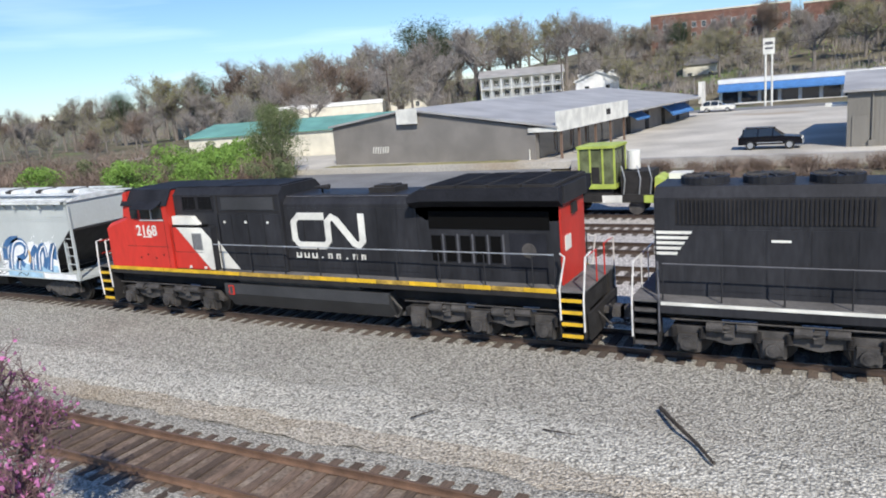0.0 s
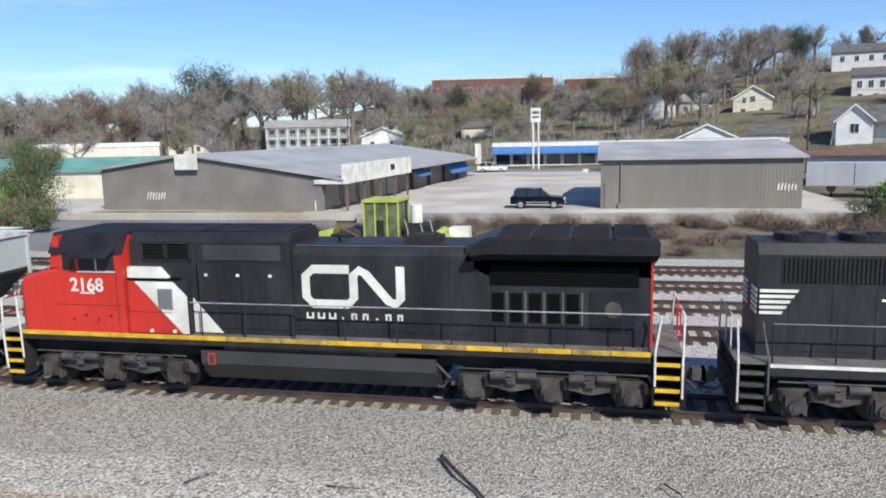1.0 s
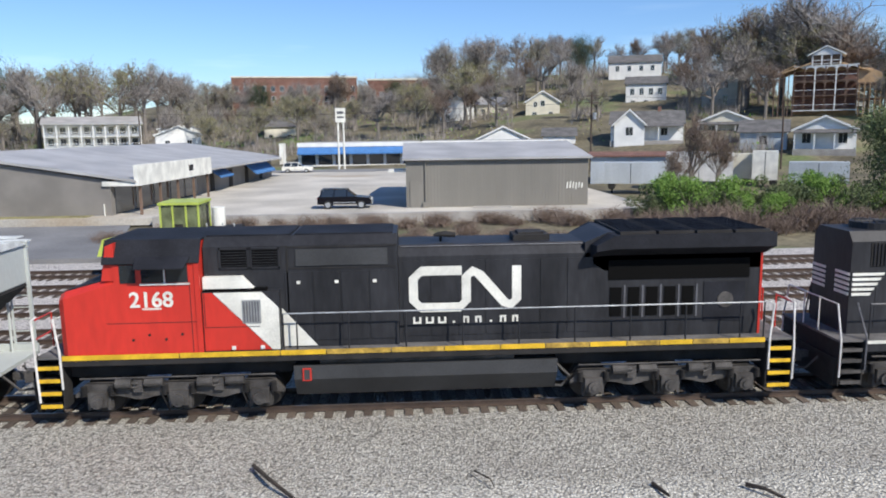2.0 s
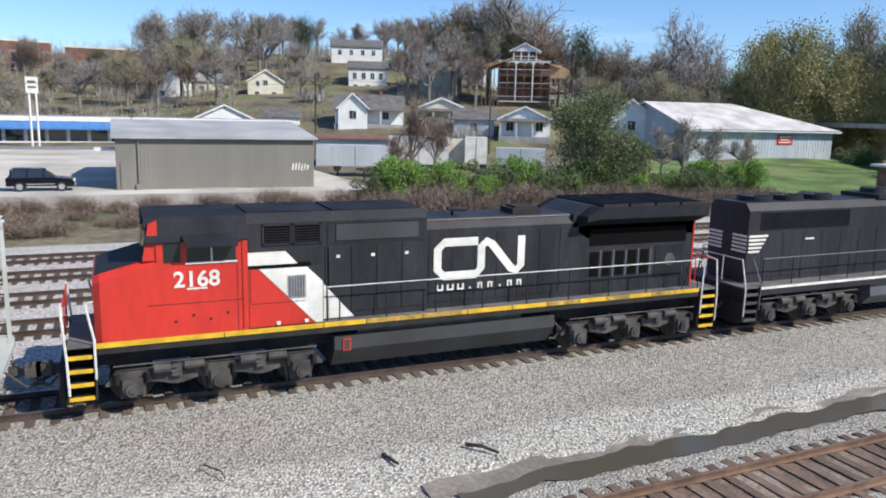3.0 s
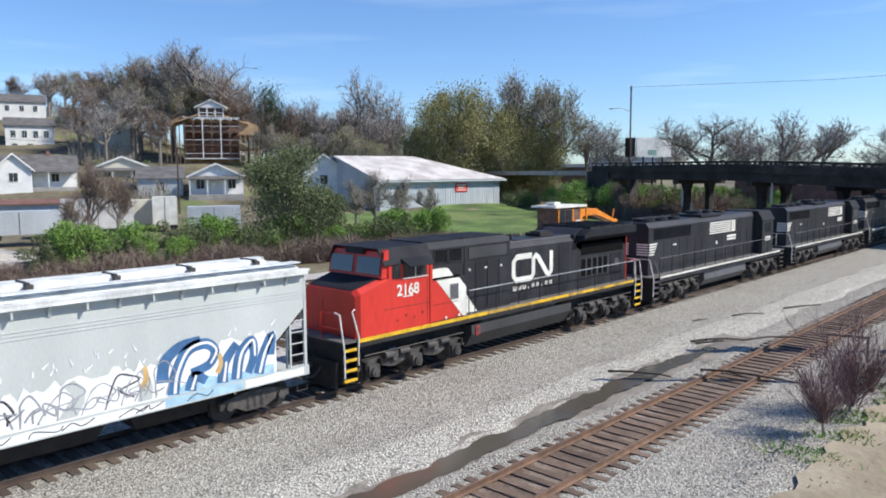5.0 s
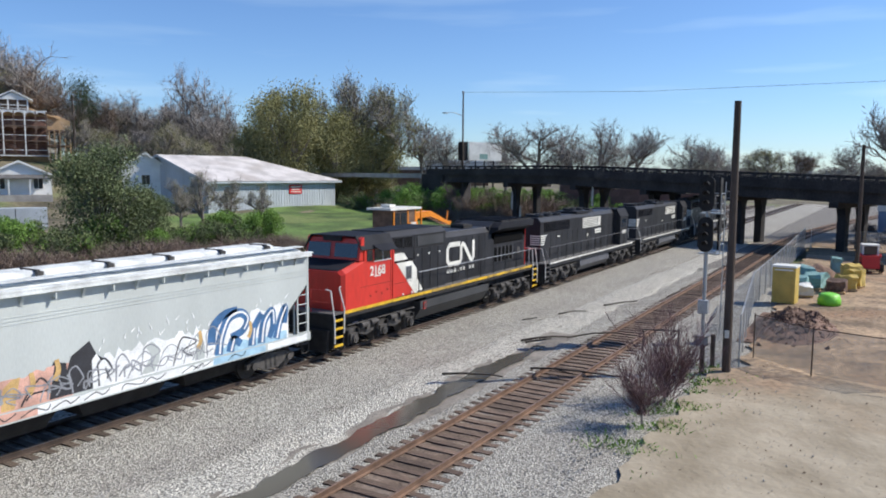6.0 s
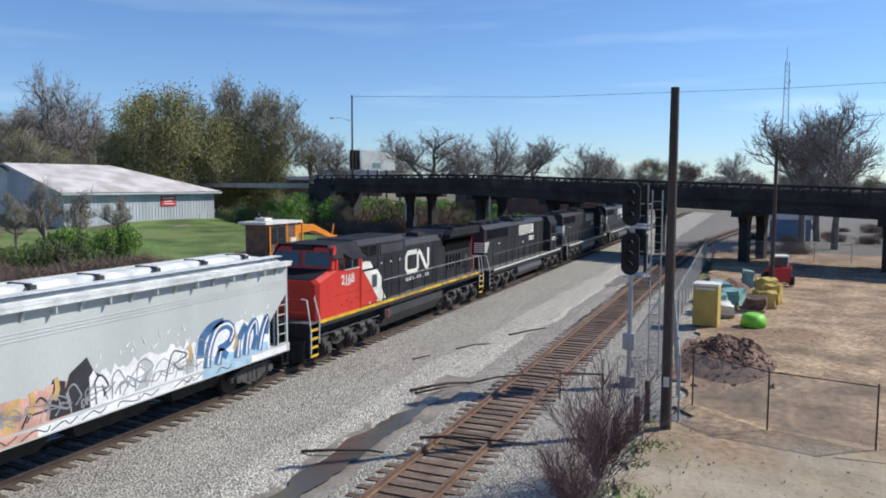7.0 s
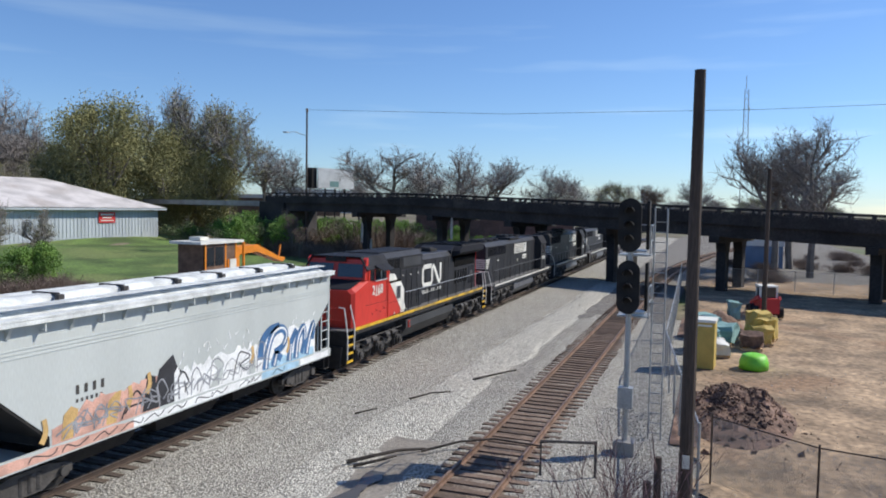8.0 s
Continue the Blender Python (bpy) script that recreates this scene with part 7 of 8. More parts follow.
tagged(part("transformer", Mesh().disc((x + 0.45, y - 0.3, 9.4), (0, 0, 1), 0.28, 0.5, 12), M["galv"], None), "grey transformer mounted on a pole", "transformer")
for a, d, t in ((-32.0, 150, 12.5), (-19.0, 165, 12), (33.2, 140, 20.0), (27.2, 118, 11.0)):
    x, y = polar(a, d)
    pole("utility_pole", x, y, t, 0.15, "wooden utility pole among the houses", hill(x, y), (0, 0), ((t - 0.8, 1.1, -a),))
for pts in ([(102.9, 57.7, 20.0), (103.5, 30, 18.8), (104, 0, 18.6), (104, -60, 19.6)], [(28.6, 114.5, 12.4), (60, 112, 11.2), (100, 118, 14)], [(28.6, 114.5, 11.4), (-20, 128, 10.2), (-60, 140, 11.5)]):
    tagged(part("wire", Mesh().pipe(pts, 0.022, 4), M["gear_dark"]), "thin overhead wire between poles", "cable", "overhead wires")


def signal_mast():
    """Two-sided colour-light signal: round-topped black hoods on a silver mast, cage ladder behind."""
    S = thing("railway_signal", pose(35.0, 7.1, -0.05), "two-headed railway signal on a silver mast with ladder", "railway signal")
    part("mast", Mesh().pipe([(0, 0, 0), (0, 0, 7.0)], 0.085, 12), M["galv"], S)
    part("base", Mesh().box(-0.3, 0.3, -0.3, 0.3, -0.2, 0.35).bevel(0.03), M["concrete"], S)
    part("relay_box", Mesh().box(-0.25, 0.1, -0.2, 0.22, 1.35, 1.95).bevel(0.03), M["galv"], S, "grey relay box")
    for z in (4.9, 6.7):
        g = Mesh().prism([(0.33 * math.cos(a), z + (0.45 if a < math.pi else -0.45) + 0.33 * math.sin(a)) for a in np.linspace(0, 2 * math.pi, 24, endpoint=False)], -0.05, 0.05, "x")
        h = part("signal_head", g, M["gear_dark"], S, "black oval signal head")
        h.matrix_basis = pose(-0.18, 0.02, 0)
        for dz in (-0.4, 0.0, 0.4):
            hood = Mesh()
            for k in range(9):
                a0, a1 = radians(-20 + k * 22), radians(-20 + (k + 1) * 22)
                hood.poly([(-0.06, 0.13 * math.cos(a0), z + dz + 0.13 * math.sin(a0)), (-0.06, 0.13 * math.cos(a1), z + dz + 0.13 * math.sin(a1)), (-0.34, 0.13 * math.cos(a1), z + dz + 0.13 * math.sin(a1)), (-0.34, 0.13 * math.cos(a0), z + dz + 0.13 * math.sin(a0))])
            part("hood", hood, M["gear_dark"], h)
        g2 = Mesh().box(0.1, 0.6, -0.5, -0.42, z - 0.7, z + 0.7).bevel(0.05)
        part("rear_head", g2, M["gear_dark"], S, "black rear signal head")
        part("bracket", Mesh().box(-0.15, 0.5, -0.46, 0.05, z - 0.78, z - 0.72), M["galv"], S)
        pl = part("platform", Mesh().box(0.05, 0.9, -0.55, 0.35, z - 0.9, z - 0.86), M["galv"], S, "grated service platform")
        for a, b in (((0.05, -0.55), (0.9, -0.55)), ((0.9, -0.55), (0.9, 0.35)), ((0.9, 0.35), (0.05, 0.35))):
            for hh in (0.45, 0.9):
                part("guard_rail", Mesh().pipe([(a[0], a[1], z - 0.9 + hh), (b[0], b[1], z - 0.9 + hh)], 0.02), M["galv"], pl)
            part("guard_post", Mesh().pipe([(a[0], a[1], z - 0.9), (a[0], a[1], z)], 0.02), M["galv"], pl)
    la = part("ladder", Mesh().pipe([(0.55, -0.62, 0.3), (0.55, -0.62, 7.2)], 0.025).pipe([(0.55, -0.98, 0.3), (0.55, -0.98, 7.2)], 0.025), M["galv"], S, "steel ladder")
    r0 = None
    for k in range(22):
        if r0 is None:
            r0 = part("rung", Mesh().pipe([(0.55, -0.62, 0), (0.55, -0.98, 0)], 0.014), M["galv"], la)
            r0.matrix_basis = pose(0, 0, 0.5)
        else:
            same_mesh(r0, "rung", la, pose(0, 0, 0.5 + 0.3 * k))
    return S


signal_mast()


def wire_mesh():
    m = bpy.data.materials.new("chain_link_wire")
    m.use_nodes = True
    n, l = m.node_tree.nodes, m.node_tree.links
    b = n["Principled BSDF"]
    b.inputs["Base Color"].default_value, b.inputs["Roughness"].default_value, b.inputs["Metallic"].default_value = (0.34, 0.35, 0.35, 1), 0.5, 0.3
    tc = n.new("ShaderNodeTexCoord")
    out = None
    for sgn in (1, -1):
        mp = n.new("ShaderNodeMapping")
        mp.inputs["Rotation"].default_value = (0, radians(45 * sgn), 0)
        l.new(tc.outputs["Object"], mp.inputs["Vector"])
        wv = n.new("ShaderNodeTexWave")
        wv.wave_type, wv.bands_direction, wv.wave_profile = "BANDS", "X", "SIN"
        wv.inputs["Scale"].default_value = 9.0
        l.new(mp.outputs[0], wv.inputs["Vector"])
        gt = n.new("ShaderNodeMath")
        gt.operation = "GREATER_THAN"
        gt.inputs[1].default_value = 0.975
        l.new(wv.outputs["Fac"], gt.inputs[0])
        if out is None:
            out = gt.outputs[0]
        else:
            mx = n.new("ShaderNodeMath")
            mx.operation = "MAXIMUM"
            l.new(out, mx.inputs[0])
            l.new(gt.outputs[0], mx.inputs[1])
            out = mx.outputs[0]
    l.new(out, b.inputs["Alpha"])
    return m


M["wire"] = wire_mesh()


def chain_fence(pts, h, label, tube=None, r=0.035):
    tube = tube or M["galv"]
    F = thing("chain_link_fence", pose(*pts[0], 0), label, "fence")
    o = Vector((*pts[0], 0))
    for a, b in zip(pts, pts[1:]):
        a, b = Vector((*a, 0)), Vector((*b, 0))
        L = (b - a).length
        turn = math.degrees(math.atan2(b.y - a.y, b.x - a.x))
        m = Matrix.Translation(a - o) @ pose(0, 0, 0, 0, 0, turn)
        pn = part("mesh_panel", Mesh().box(0, L, -0.004, 0.004, 0.02, h), M["wire"], F, "grey chain-link mesh")
        pn.matrix_basis = m
        part("top_rail", Mesh().pipe([(0, 0, h), (L, 0, h)], r * 0.7), tube, F).matrix_basis = m
        k = max(1, round(L / 3))
        first = None
        for i in range(k + 1):
            if first is None:
                first = part("post", Mesh().pipe([(0, 0, -0.3), (0, 0, h + 0.08)], r, 8), tube, F)
                first.matrix_basis = m
            else:
                same_mesh(first, "post", F, m @ pose(L * i / k, 0, 0))
    return F


chain_fence([(31.6, 5.0), (46.0, 6.6), (64, 7.0), (88, 7.6)], 1.9, "grey chain-link fence between the siding and the dirt lot")
chain_fence([(33.2, 4.7), (31.4, 2.4), (30.8, -0.4)], 1.75, "low sagging chain-link fence across the dirt lot", M["rail"], 0.026)
chain_fence([(88, 7.0), (82, -30)], 1.8, "chain-link fence at the end of the lot")
tagged(part("brace_post", Mesh().pipe([(30.7, -0.6, 1.5), (29.6, -2.4, 0.0)], 0.03, 8), M["rail"]), "slanted steel fence brace", "fence post")
for k, (x, y, h) in enumerate(((28.2, 6.4, 0.8), (29.8, 6.05, 1.0), (31.0, 5.9, 1.2), (26.6, 6.6, 0.7))):
    tagged(part("stub_post", Mesh().pipe([(x, y, -0.3), (x, y, h)], 0.09, 8).bevel(0.01), M["creosote_pole"]), "short dark wooden post at the lot's edge", "post", "stub posts")
tagged(part("barrier", Mesh().pipe([(32.6, 7.6, -0.1), (32.6, 7.6, 0.9)], 0.04).pipe([(32.6, 7.6, 0.85), (32.2, 9.0, 0.85), (32.2, 9.0, -0.1)], 0.04), M["gear"]), "low bent steel barrier rail", "barrier")


# ---- things in the dirt lot ----
def lumpy(name, x, y, rx, ry, h, mat, label, category, seed):
    g = Mesh()
    n = 34
    vs = []
    for j in range(n + 1):
        row = []
        for i in range(n + 1):
            u, v = i / n * 2 - 1, j / n * 2 - 1
            r = min(1, math.hypot(u, v))
            hh = h * (1 - r * r) ** 1.2 * (1 + 0.5 * noise.noise((u * 3, v * 3, seed))) + 0.16 * noise.noise((u * 9, v * 9, seed)) * (1 - r) + 0.1 * noise.noise((u * 17, v * 17, seed)) * (1 - r)
            row.append(g.bm.verts.new((x + u * rx, y + v * ry, -0.08 + max(0, hh))))
        vs.append(row)
    for j in range(n):
        for i in range(n):
            g.bm.faces.new((vs[j][i], vs[j][i + 1], vs[j + 1][i + 1], vs[j + 1][i]))
    return tagged(part(name, g, mat, smooth=False), label, category)


lumpy("soil_heap", 40.6, 3.9, 4.2, 2.0, 0.8, M["soil"], "heap of dark red-brown soil and rubble", "soil heap", 3)
lumpy("soil_heap", 61.0, 4.6, 4.0, 2.0, 1.0, M["soil"], "low brown soil heap behind the bins", "soil heap", 8)
s = Soup()
rnd = random.Random(71)
for k in range(900):
    u, v = rnd.gauss(0, 0.42), rnd.gauss(0, 0.42)
    r = min(1, math.hypot(u, v))
    rock(s, (40.6 + u * 4.2, min(3.9 + v * 2.0, 5.6), -0.06 + 0.8 * (1 - r * r) ** 1.2 * (1 + 0.5 * noise.noise((u * 3, v * 3, 3)))), rnd.uniform(0.02, 0.07) + 0.16 * rnd.random() ** 8, rnd)
tagged(s.link("rubble", M["soil"], None), "scattered clods and rubble", "rubble", kind="stuff")


def crate(name, x, y, w, d, h, mat, lid, label, category, turn=0, z=0.0):
    C = thing(name, pose(x, y, z, 0, 0, turn), label, category)
    part("body", Mesh().box(-w / 2, w / 2, -d / 2, d / 2, 0, h).bevel(0.04, 2), mat, C)
    if lid:
        part("lid", Mesh().box(-w / 2 - 0.04, w / 2 + 0.04, -d / 2 - 0.04, d / 2 + 0.04, h, h + 0.12).bevel(0.04, 2), lid, C)
    return C


toilet = crate("portable_cabin", 48.6, 5.2, 1.15, 1.25, 2.1, M["bin_yellow"], M["white"], "yellow portable cabin with white roof", "portable cabin", -5)
part("door", Mesh().box(-0.6, -0.577, -0.42, 0.42, 0.15, 1.85).bevel(0.01), M["bin_yellow"], toilet)
part("vent", Mesh().box(-0.59, -0.577, -0.5, 0.5, 1.92, 2.0), M["white"], toilet)
tub = thing("plastic_tub", pose(49.2, 2.9, 0), "bright green upturned plastic tub", "tub")
part("shell", Mesh().loft([[(math.cos(a) * r, math.sin(a) * r * 0.8, z) for a in np.linspace(0, 2 * math.pi, 16, endpoint=False)] for r, z in ((0.8, 0), (0.78, 0.3), (0.66, 0.58), (0.45, 0.64))]), M["tub_green"], tub, smooth=True)
for k, (x, y, w, d, h, mt, lb, turn) in enumerate(((53.2, 5.0, 2.4, 1.5, 1.3, M["cyan"], "stack of teal-wrapped pallets", 8), (55.5, 4.2, 2.2, 1.6, 1.25, M["cyan"], "stack covered with a teal tarpaulin", -12), (57.8, 5.0, 2.0, 1.4, 1.5, M["cyan"], "stack of teal-wrapped pallets", 20), (51.6, 4.4, 1.4, 1.0, 0.9, M["white"], "white wrapped pallet load", 15), (56.0, 2.3, 1.6, 1.4, 1.2, M["bin_yellow"], "yellow woven bulk bag on a pallet", 10), (57.4, 1.9, 1.4, 1.3, 1.5, M["bin_yellow"], "yellow woven bulk bag on a pallet", -15), (59.6, 2.2, 1.5, 1.3, 1.6, M["bin_yellow"], "yellow woven bulk bag on a pallet", 30), (54.2, 2.8, 1.6, 1.3, 1.0, M["soil"], "brown load under cloth on a pallet", 0), (65.0, 3.4, 1.4, 0.9, 1.5, M["cyan"], "small teal container on a pallet", 5))):
    C = thing("pallet_load", pose(x, y, 0, 0, 0, turn), lb, "pallet load", "site materials")
    w, d, h = w * 0.8, d * 0.8, h * 0.8
    g = Mesh().box(-w / 2, w / 2, -d / 2, d / 2, 0.14, h).bevel(0.12, 2)
    bmesh.ops.subdivide_edges(g.bm, edges=g.bm.edges[:], cuts=2, use_grid_fill=True)
    for v in g.bm.verts:
        v.co += Vector((noise.noise(v.co * 2 + Vector((k, 0, 0))), noise.noise(v.co * 2 + Vector((0, k, 0))), noise.noise(v.co * 2 + Vector((0, 0, k))))) * 0.2
    part("load", g, mt, C)
    for j in range(5):
        part("slat", Mesh().box(-w / 2, w / 2, -d / 2 + j * d / 5, -d / 2 + j * d / 5 + d / 8, 0.10, 0.14), M["raw_wood"], C)
    for j in range(3):
        part("bearer", Mesh().box(-w / 2 + j * (w - 0.1) / 2, -w / 2 + j * (w - 0.1) / 2 + 0.1, -d / 2, d / 2, 0, 0.10), M["raw_wood"], C)


def loader():
    """A compact red skid-steer loader with a white cage."""
    K = thing("skid_loader", pose(67.8, 1.3, 0, 0, 0, 8), "compact red skid-steer loader with white cab frame", "loader")
    part("body", Mesh().prism([(-1.3, 0.35), (1.2, 0.35), (1.2, 1.1), (0.4, 1.35), (-1.3, 1.35)], -0.6, 0.6).bevel(0.05), M["sign_red"], K)
    cab = part("cab", Mesh().box(-0.7, 0.5, -0.52, 0.52, 1.3, 2.05), M["wglass"], K)
    for sx in (-0.7, 0.5):
        for sy in (-0.52, 0.52):
            part("cab_post", Mesh().box(sx - 0.06, sx + 0.06, sy - 0.06, sy + 0.06, 1.3, 2.1), M["white"], cab)
    part("cab_roof", Mesh().box(-0.8, 0.6, -0.6, 0.6, 2.06, 2.16).bevel(0.03), M["white"], cab)
    for sx in (-0.75, 0.65):
        for sy in (-0.78, 0.78):
            part("wheel", Mesh().disc((sx, sy, 0.4), (0, 1, 0), 0.4, 0.14, 20), M["tyre"], K)
    for sy in (-0.66, 0.66):
        part("lift_arm", Mesh().prism([(-1.2, 1.3), (-1.0, 1.5), (1.6, 0.9), (1.9, 0.3), (1.7, 0.25), (1.45, 0.75)], sy - 0.06, sy + 0.06), M["sign_red"], K)
    part("bucket", Mesh().prism([(1.7, 0.05), (2.5, 0.05), (1.9, 0.6), (1.7, 0.6)], -0.9, 0.9), M["gear"], K)


loader()


# ---- track machines, car, signs ----
def lime_machine():
    K = thing("track_machine", pose(-16.4, 41.2, 0.05), "lime-green railway maintenance machine with glazed cab", "rail machine")
    part("frame", Mesh().box(0.2, 9.6, -1.1, 1.1, 0.75, 1.15).bevel(0.03), M["gear_dark"], K)
    for x in (0.6, 2.4, 4.6, 6.9):
        part("frame_panel", Mesh().box(x, x + 1.1, -1.14, -1.1, 0.72, 1.12).bevel(0.01), M["lime"] if x != 4.6 else M["white"], K)
    for x in (5.75, 6.6, 7.2):
        part("hose_post", Mesh().pipe([(x, -0.95, 1.15), (x + 0.1, -0.98, 2.0), (x - 0.1, -0.9, 2.7)], 0.04), M["galv"], K)
    for x in (1.3, 3.0, 6.4, 8.4):
        part("wheelset", Mesh().disc((x, -0.75, 0.42), (0, 1, 0), 0.42, 0.07, 20).disc((x, 0.75, 0.42), (0, 1, 0), 0.42, 0.07, 20).disc((x, 0, 0.42), (0, 1, 0), 0.07, 0.8, 8), M["gear"], K)
    cab = part("cab", Mesh().box(3.3, 5.4, -1.2, 1.2, 1.5, 1.75).box(3.25, 5.45, -1.25, 1.25, 3.72, 3.86).bevel(0.03), M["lime"], K, "lime-green cab")
    for x in (3.3, 3.95, 4.65, 5.3):
        for y in (-1.2, 1.1):
            part("cab_post", Mesh().box(x, x + 0.09, y, y + 0.1, 1.75, 3.75), M["lime"], cab)
    part("cab_base", Mesh().box(3.5, 5.2, -1.0, 1.0, 1.15, 1.5), M["gear_dark"], K)
    part("glazing", Mesh().box(3.36, 5.36, -1.14, 1.14, 1.75, 3.74), M["lit_glass"], cab, "cab glazing tinted pale for the sunlit inside")
    part("seat", Mesh().box(4.0, 4.5, -1.16, -1.145, 1.8, 2.7), M["gear_dark"], cab)
    part("workhead", Mesh().prism([(0.9, 1.0), (2.2, 2.2), (3.2, 2.0), (3.2, 1.15)], -0.9, 0.9).pipe([(1.0, -1.0, 0.9), (2.0, -1.05, 2.2), (3.2, -1.0, 1.6)], 0.09), M["rail"], K, "brown jointed work arm")
    part("side_bin", Mesh().loft([[(-0.2, -1.0, 1.0), (1.0, -1.0, 1.0), (1.0, 1.0, 1.0), (-0.2, 1.0, 1.0)], [(0.1, -0.9, 1.9), (1.4, -0.8, 2.2), (1.4, 0.8, 2.2), (0.1, 0.9, 1.8)]]).bevel(0.06), M["lime"], K)
    part("engine", Mesh().box(5.6, 7.3, -0.9, 0.9, 1.15, 2.4).bevel(0.06), M["gear_dark"], K)
    part("air_tank", Mesh().disc((6.2, -0.3, 3.0), (0, 0, 1), 0.35, 0.5, 16), M["white"], K, "white upright tank")
    part("exhaust", Mesh().pipe([(5.7, -0.7, 2.3), (5.7, -0.7, 3.7)], 0.06), M["gear_dark"], K)
    part("plough", Mesh().loft([[(7.4, -1.2, 0.7), (9.9, -1.2, 0.6), (9.9, 1.2, 0.6), (7.4, 1.2, 0.7)], [(7.5, -1.1, 2.1), (8.9, -1.1, 1.5), (8.9, 1.1, 1.5), (7.5, 1.1, 2.1)]]).bevel(0.08), M["lime"], K, "lime-green plough")
    part("white_box", Mesh().box(8.1, 9.2, -0.5, 0.6, 1.5, 2.2).bevel(0.06), M["white"], K)
    part("orange_lamp", Mesh().box(7.5, 7.75, -1.25, -1.1, 1.2, 1.6).bevel(0.02), M["orange"], K)


def orange_machine():
    K = thing("track_machine", pose(57.0, 41.2, 0.05), "orange railway machine with white-roofed cab and boom", "rail machine")
    part("frame", Mesh().box(0.2, 12.0, -1.1, 1.1, 0.75, 1.2).bevel(0.03), M["gear_dark"], K)
    for x in (1.6, 3.4, 9.0, 10.8):
        part("wheelset", Mesh().disc((x, -0.75, 0.42), (0, 1, 0), 0.42, 0.07, 20).disc((x, 0.75, 0.42), (0, 1, 0), 0.42, 0.07, 20).disc((x, 0, 0.42), (0, 1, 0), 0.07, 0.8, 8), M["gear"], K)
    # solid box; its brown colour holds the shade of the open cab
    cab = part("cab", Mesh().box(1.2, 5.0, -1.2, 1.2, 1.2, 3.9), M["rail_side"], K, "brown-shadowed open cab")
    for a, b in ((1.45, 2.3), (2.45, 3.45)):
        part("cab_window", Mesh().box(a, b, -1.23, -1.2, 2.3, 3.7), M["wglass"], cab)
    part("roof", Mesh().box(0.5, 5.8, -1.4, 1.4, 3.95, 4.15).bevel(0.05), M["white"], K, "white cab roof")
    part("roof_unit", Mesh().box(1.6, 2.6, -0.5, 0.5, 4.2, 4.45).bevel(0.05), M["white"], K)
    for x in (1.2, 3.6, 4.9, 6.0):
        part("cab_post", Mesh().box(x, x + 0.16, -1.24, -1.1, 1.2, 3.95), M["orange"], cab)
    part("cab_panel", Mesh().box(3.9, 5.4, -1.27, -1.2, 1.2, 2.7).bevel(0.02), M["orange"], cab)
    part("box_sign", Mesh().box(4.1, 4.9, -1.34, -1.27, 1.8, 2.7), M["white"], cab)
    part("boom", Mesh().prism([(5.2, 2.2), (5.2, 3.5), (9.0, 3.6), (13.0, 2.2), (13.0, 1.9), (9.0, 3.0), (6.6, 2.9), (6.0, 2.2)], -0.5, 0.5).bevel(0.04), M["orange"], K, "orange boom")
    part("tip", Mesh().pipe([(12.9, 0, 2.0), (13.2, 0, 3.0), (13.3, 0, 3.4)], 0.08).box(12.7, 13.7, -0.2, 0.2, 2.0, 2.3), M["orange"], K)


def car(name, x, y, z, turn, paint, label, length=4.9):
    C = thing(name, pose(x, y, z, 0, 0, turn), label, "car", "parked cars")
    k = length / 4.9
    lower = [(-2.45, 0.42), (-2.42, 1.08), (0.95, 1.12), (2.2, 1.0), (2.45, 0.78), (2.45, 0.42)]
    part("body", Mesh().prism([(a * k, b) for a, b in lower], -0.95, 0.95).bevel(0.06, 2), paint, C)
    cabin = [(-2.3, 1.08), (-1.98, 1.70), (-1.6, 1.78), (0.15, 1.76), (1.0, 1.12)]
    g = Mesh().loft([[(a * k, y0 * (0.86 if b > 1.5 else 1), b) for a, b in cabin] for y0 in (-0.92, 0.92)])
    top = part("cabin", g.bevel(0.05, 2), M["glass"], C, "dark tinted windows")
    part("roof_panel", Mesh().box(-2.0 * k, 0.15 * k, -0.78, 0.78, 1.755, 1.81).bevel(0.02), paint, C)
    for a in (-2.12, -0.95, 0.2):
        for s in (-1, 1):
            part("pillar", Mesh().loft([[((a - 0.06) * k, s * 0.925, 1.08), ((a + 0.06) * k, s * 0.925, 1.08), ((a + 0.06) * k, s * 0.93, 1.10), ((a - 0.06) * k, s * 0.93, 1.10)], [((a + 0.02) * k, s * 0.80, 1.74), ((a + 0.12) * k, s * 0.80, 1.74), ((a + 0.12) * k, s * 0.815, 1.76), ((a + 0.02) * k, s * 0.815, 1.76)]]), paint, top)
    for a in (-1.5, 1.5):
        for s in (-1, 1):
            wv = part("wheel", Mesh().disc((a * k, s * 0.86, 0.37), (0, 1, 0), 0.37, 0.12, 22), M["tyre"], C)
            part("rim", Mesh().disc((a * k, s * 0.985, 0.37), (0, 1, 0), 0.24, 0.008, 12), M["galv"], wv)
    for s in (-1, 1):
        part("headlight", Mesh().box(2.36 * k, 2.46 * k, *sorted((s * 0.6, s * 0.9)), 0.72, 0.9).bevel(0.02), M["white"], C, "clear headlight")
        part("tail_light", Mesh().box(-2.46 * k, -2.4 * k, *sorted((s * 0.7, s * 0.9)), 0.8, 1.05), M["sign_red"], C)
        part("sill_trim", Mesh().box(-1.0 * k, 1.0 * k, *sorted((s * 0.95, s * 0.965)), 0.55, 0.62), M["galv"], C, "chrome side trim")
    part("bumper", Mesh().box(2.40 * k, 2.52 * k, -0.9, 0.9, 0.42, 0.62).bevel(0.03), M["galv"], C)
    return C


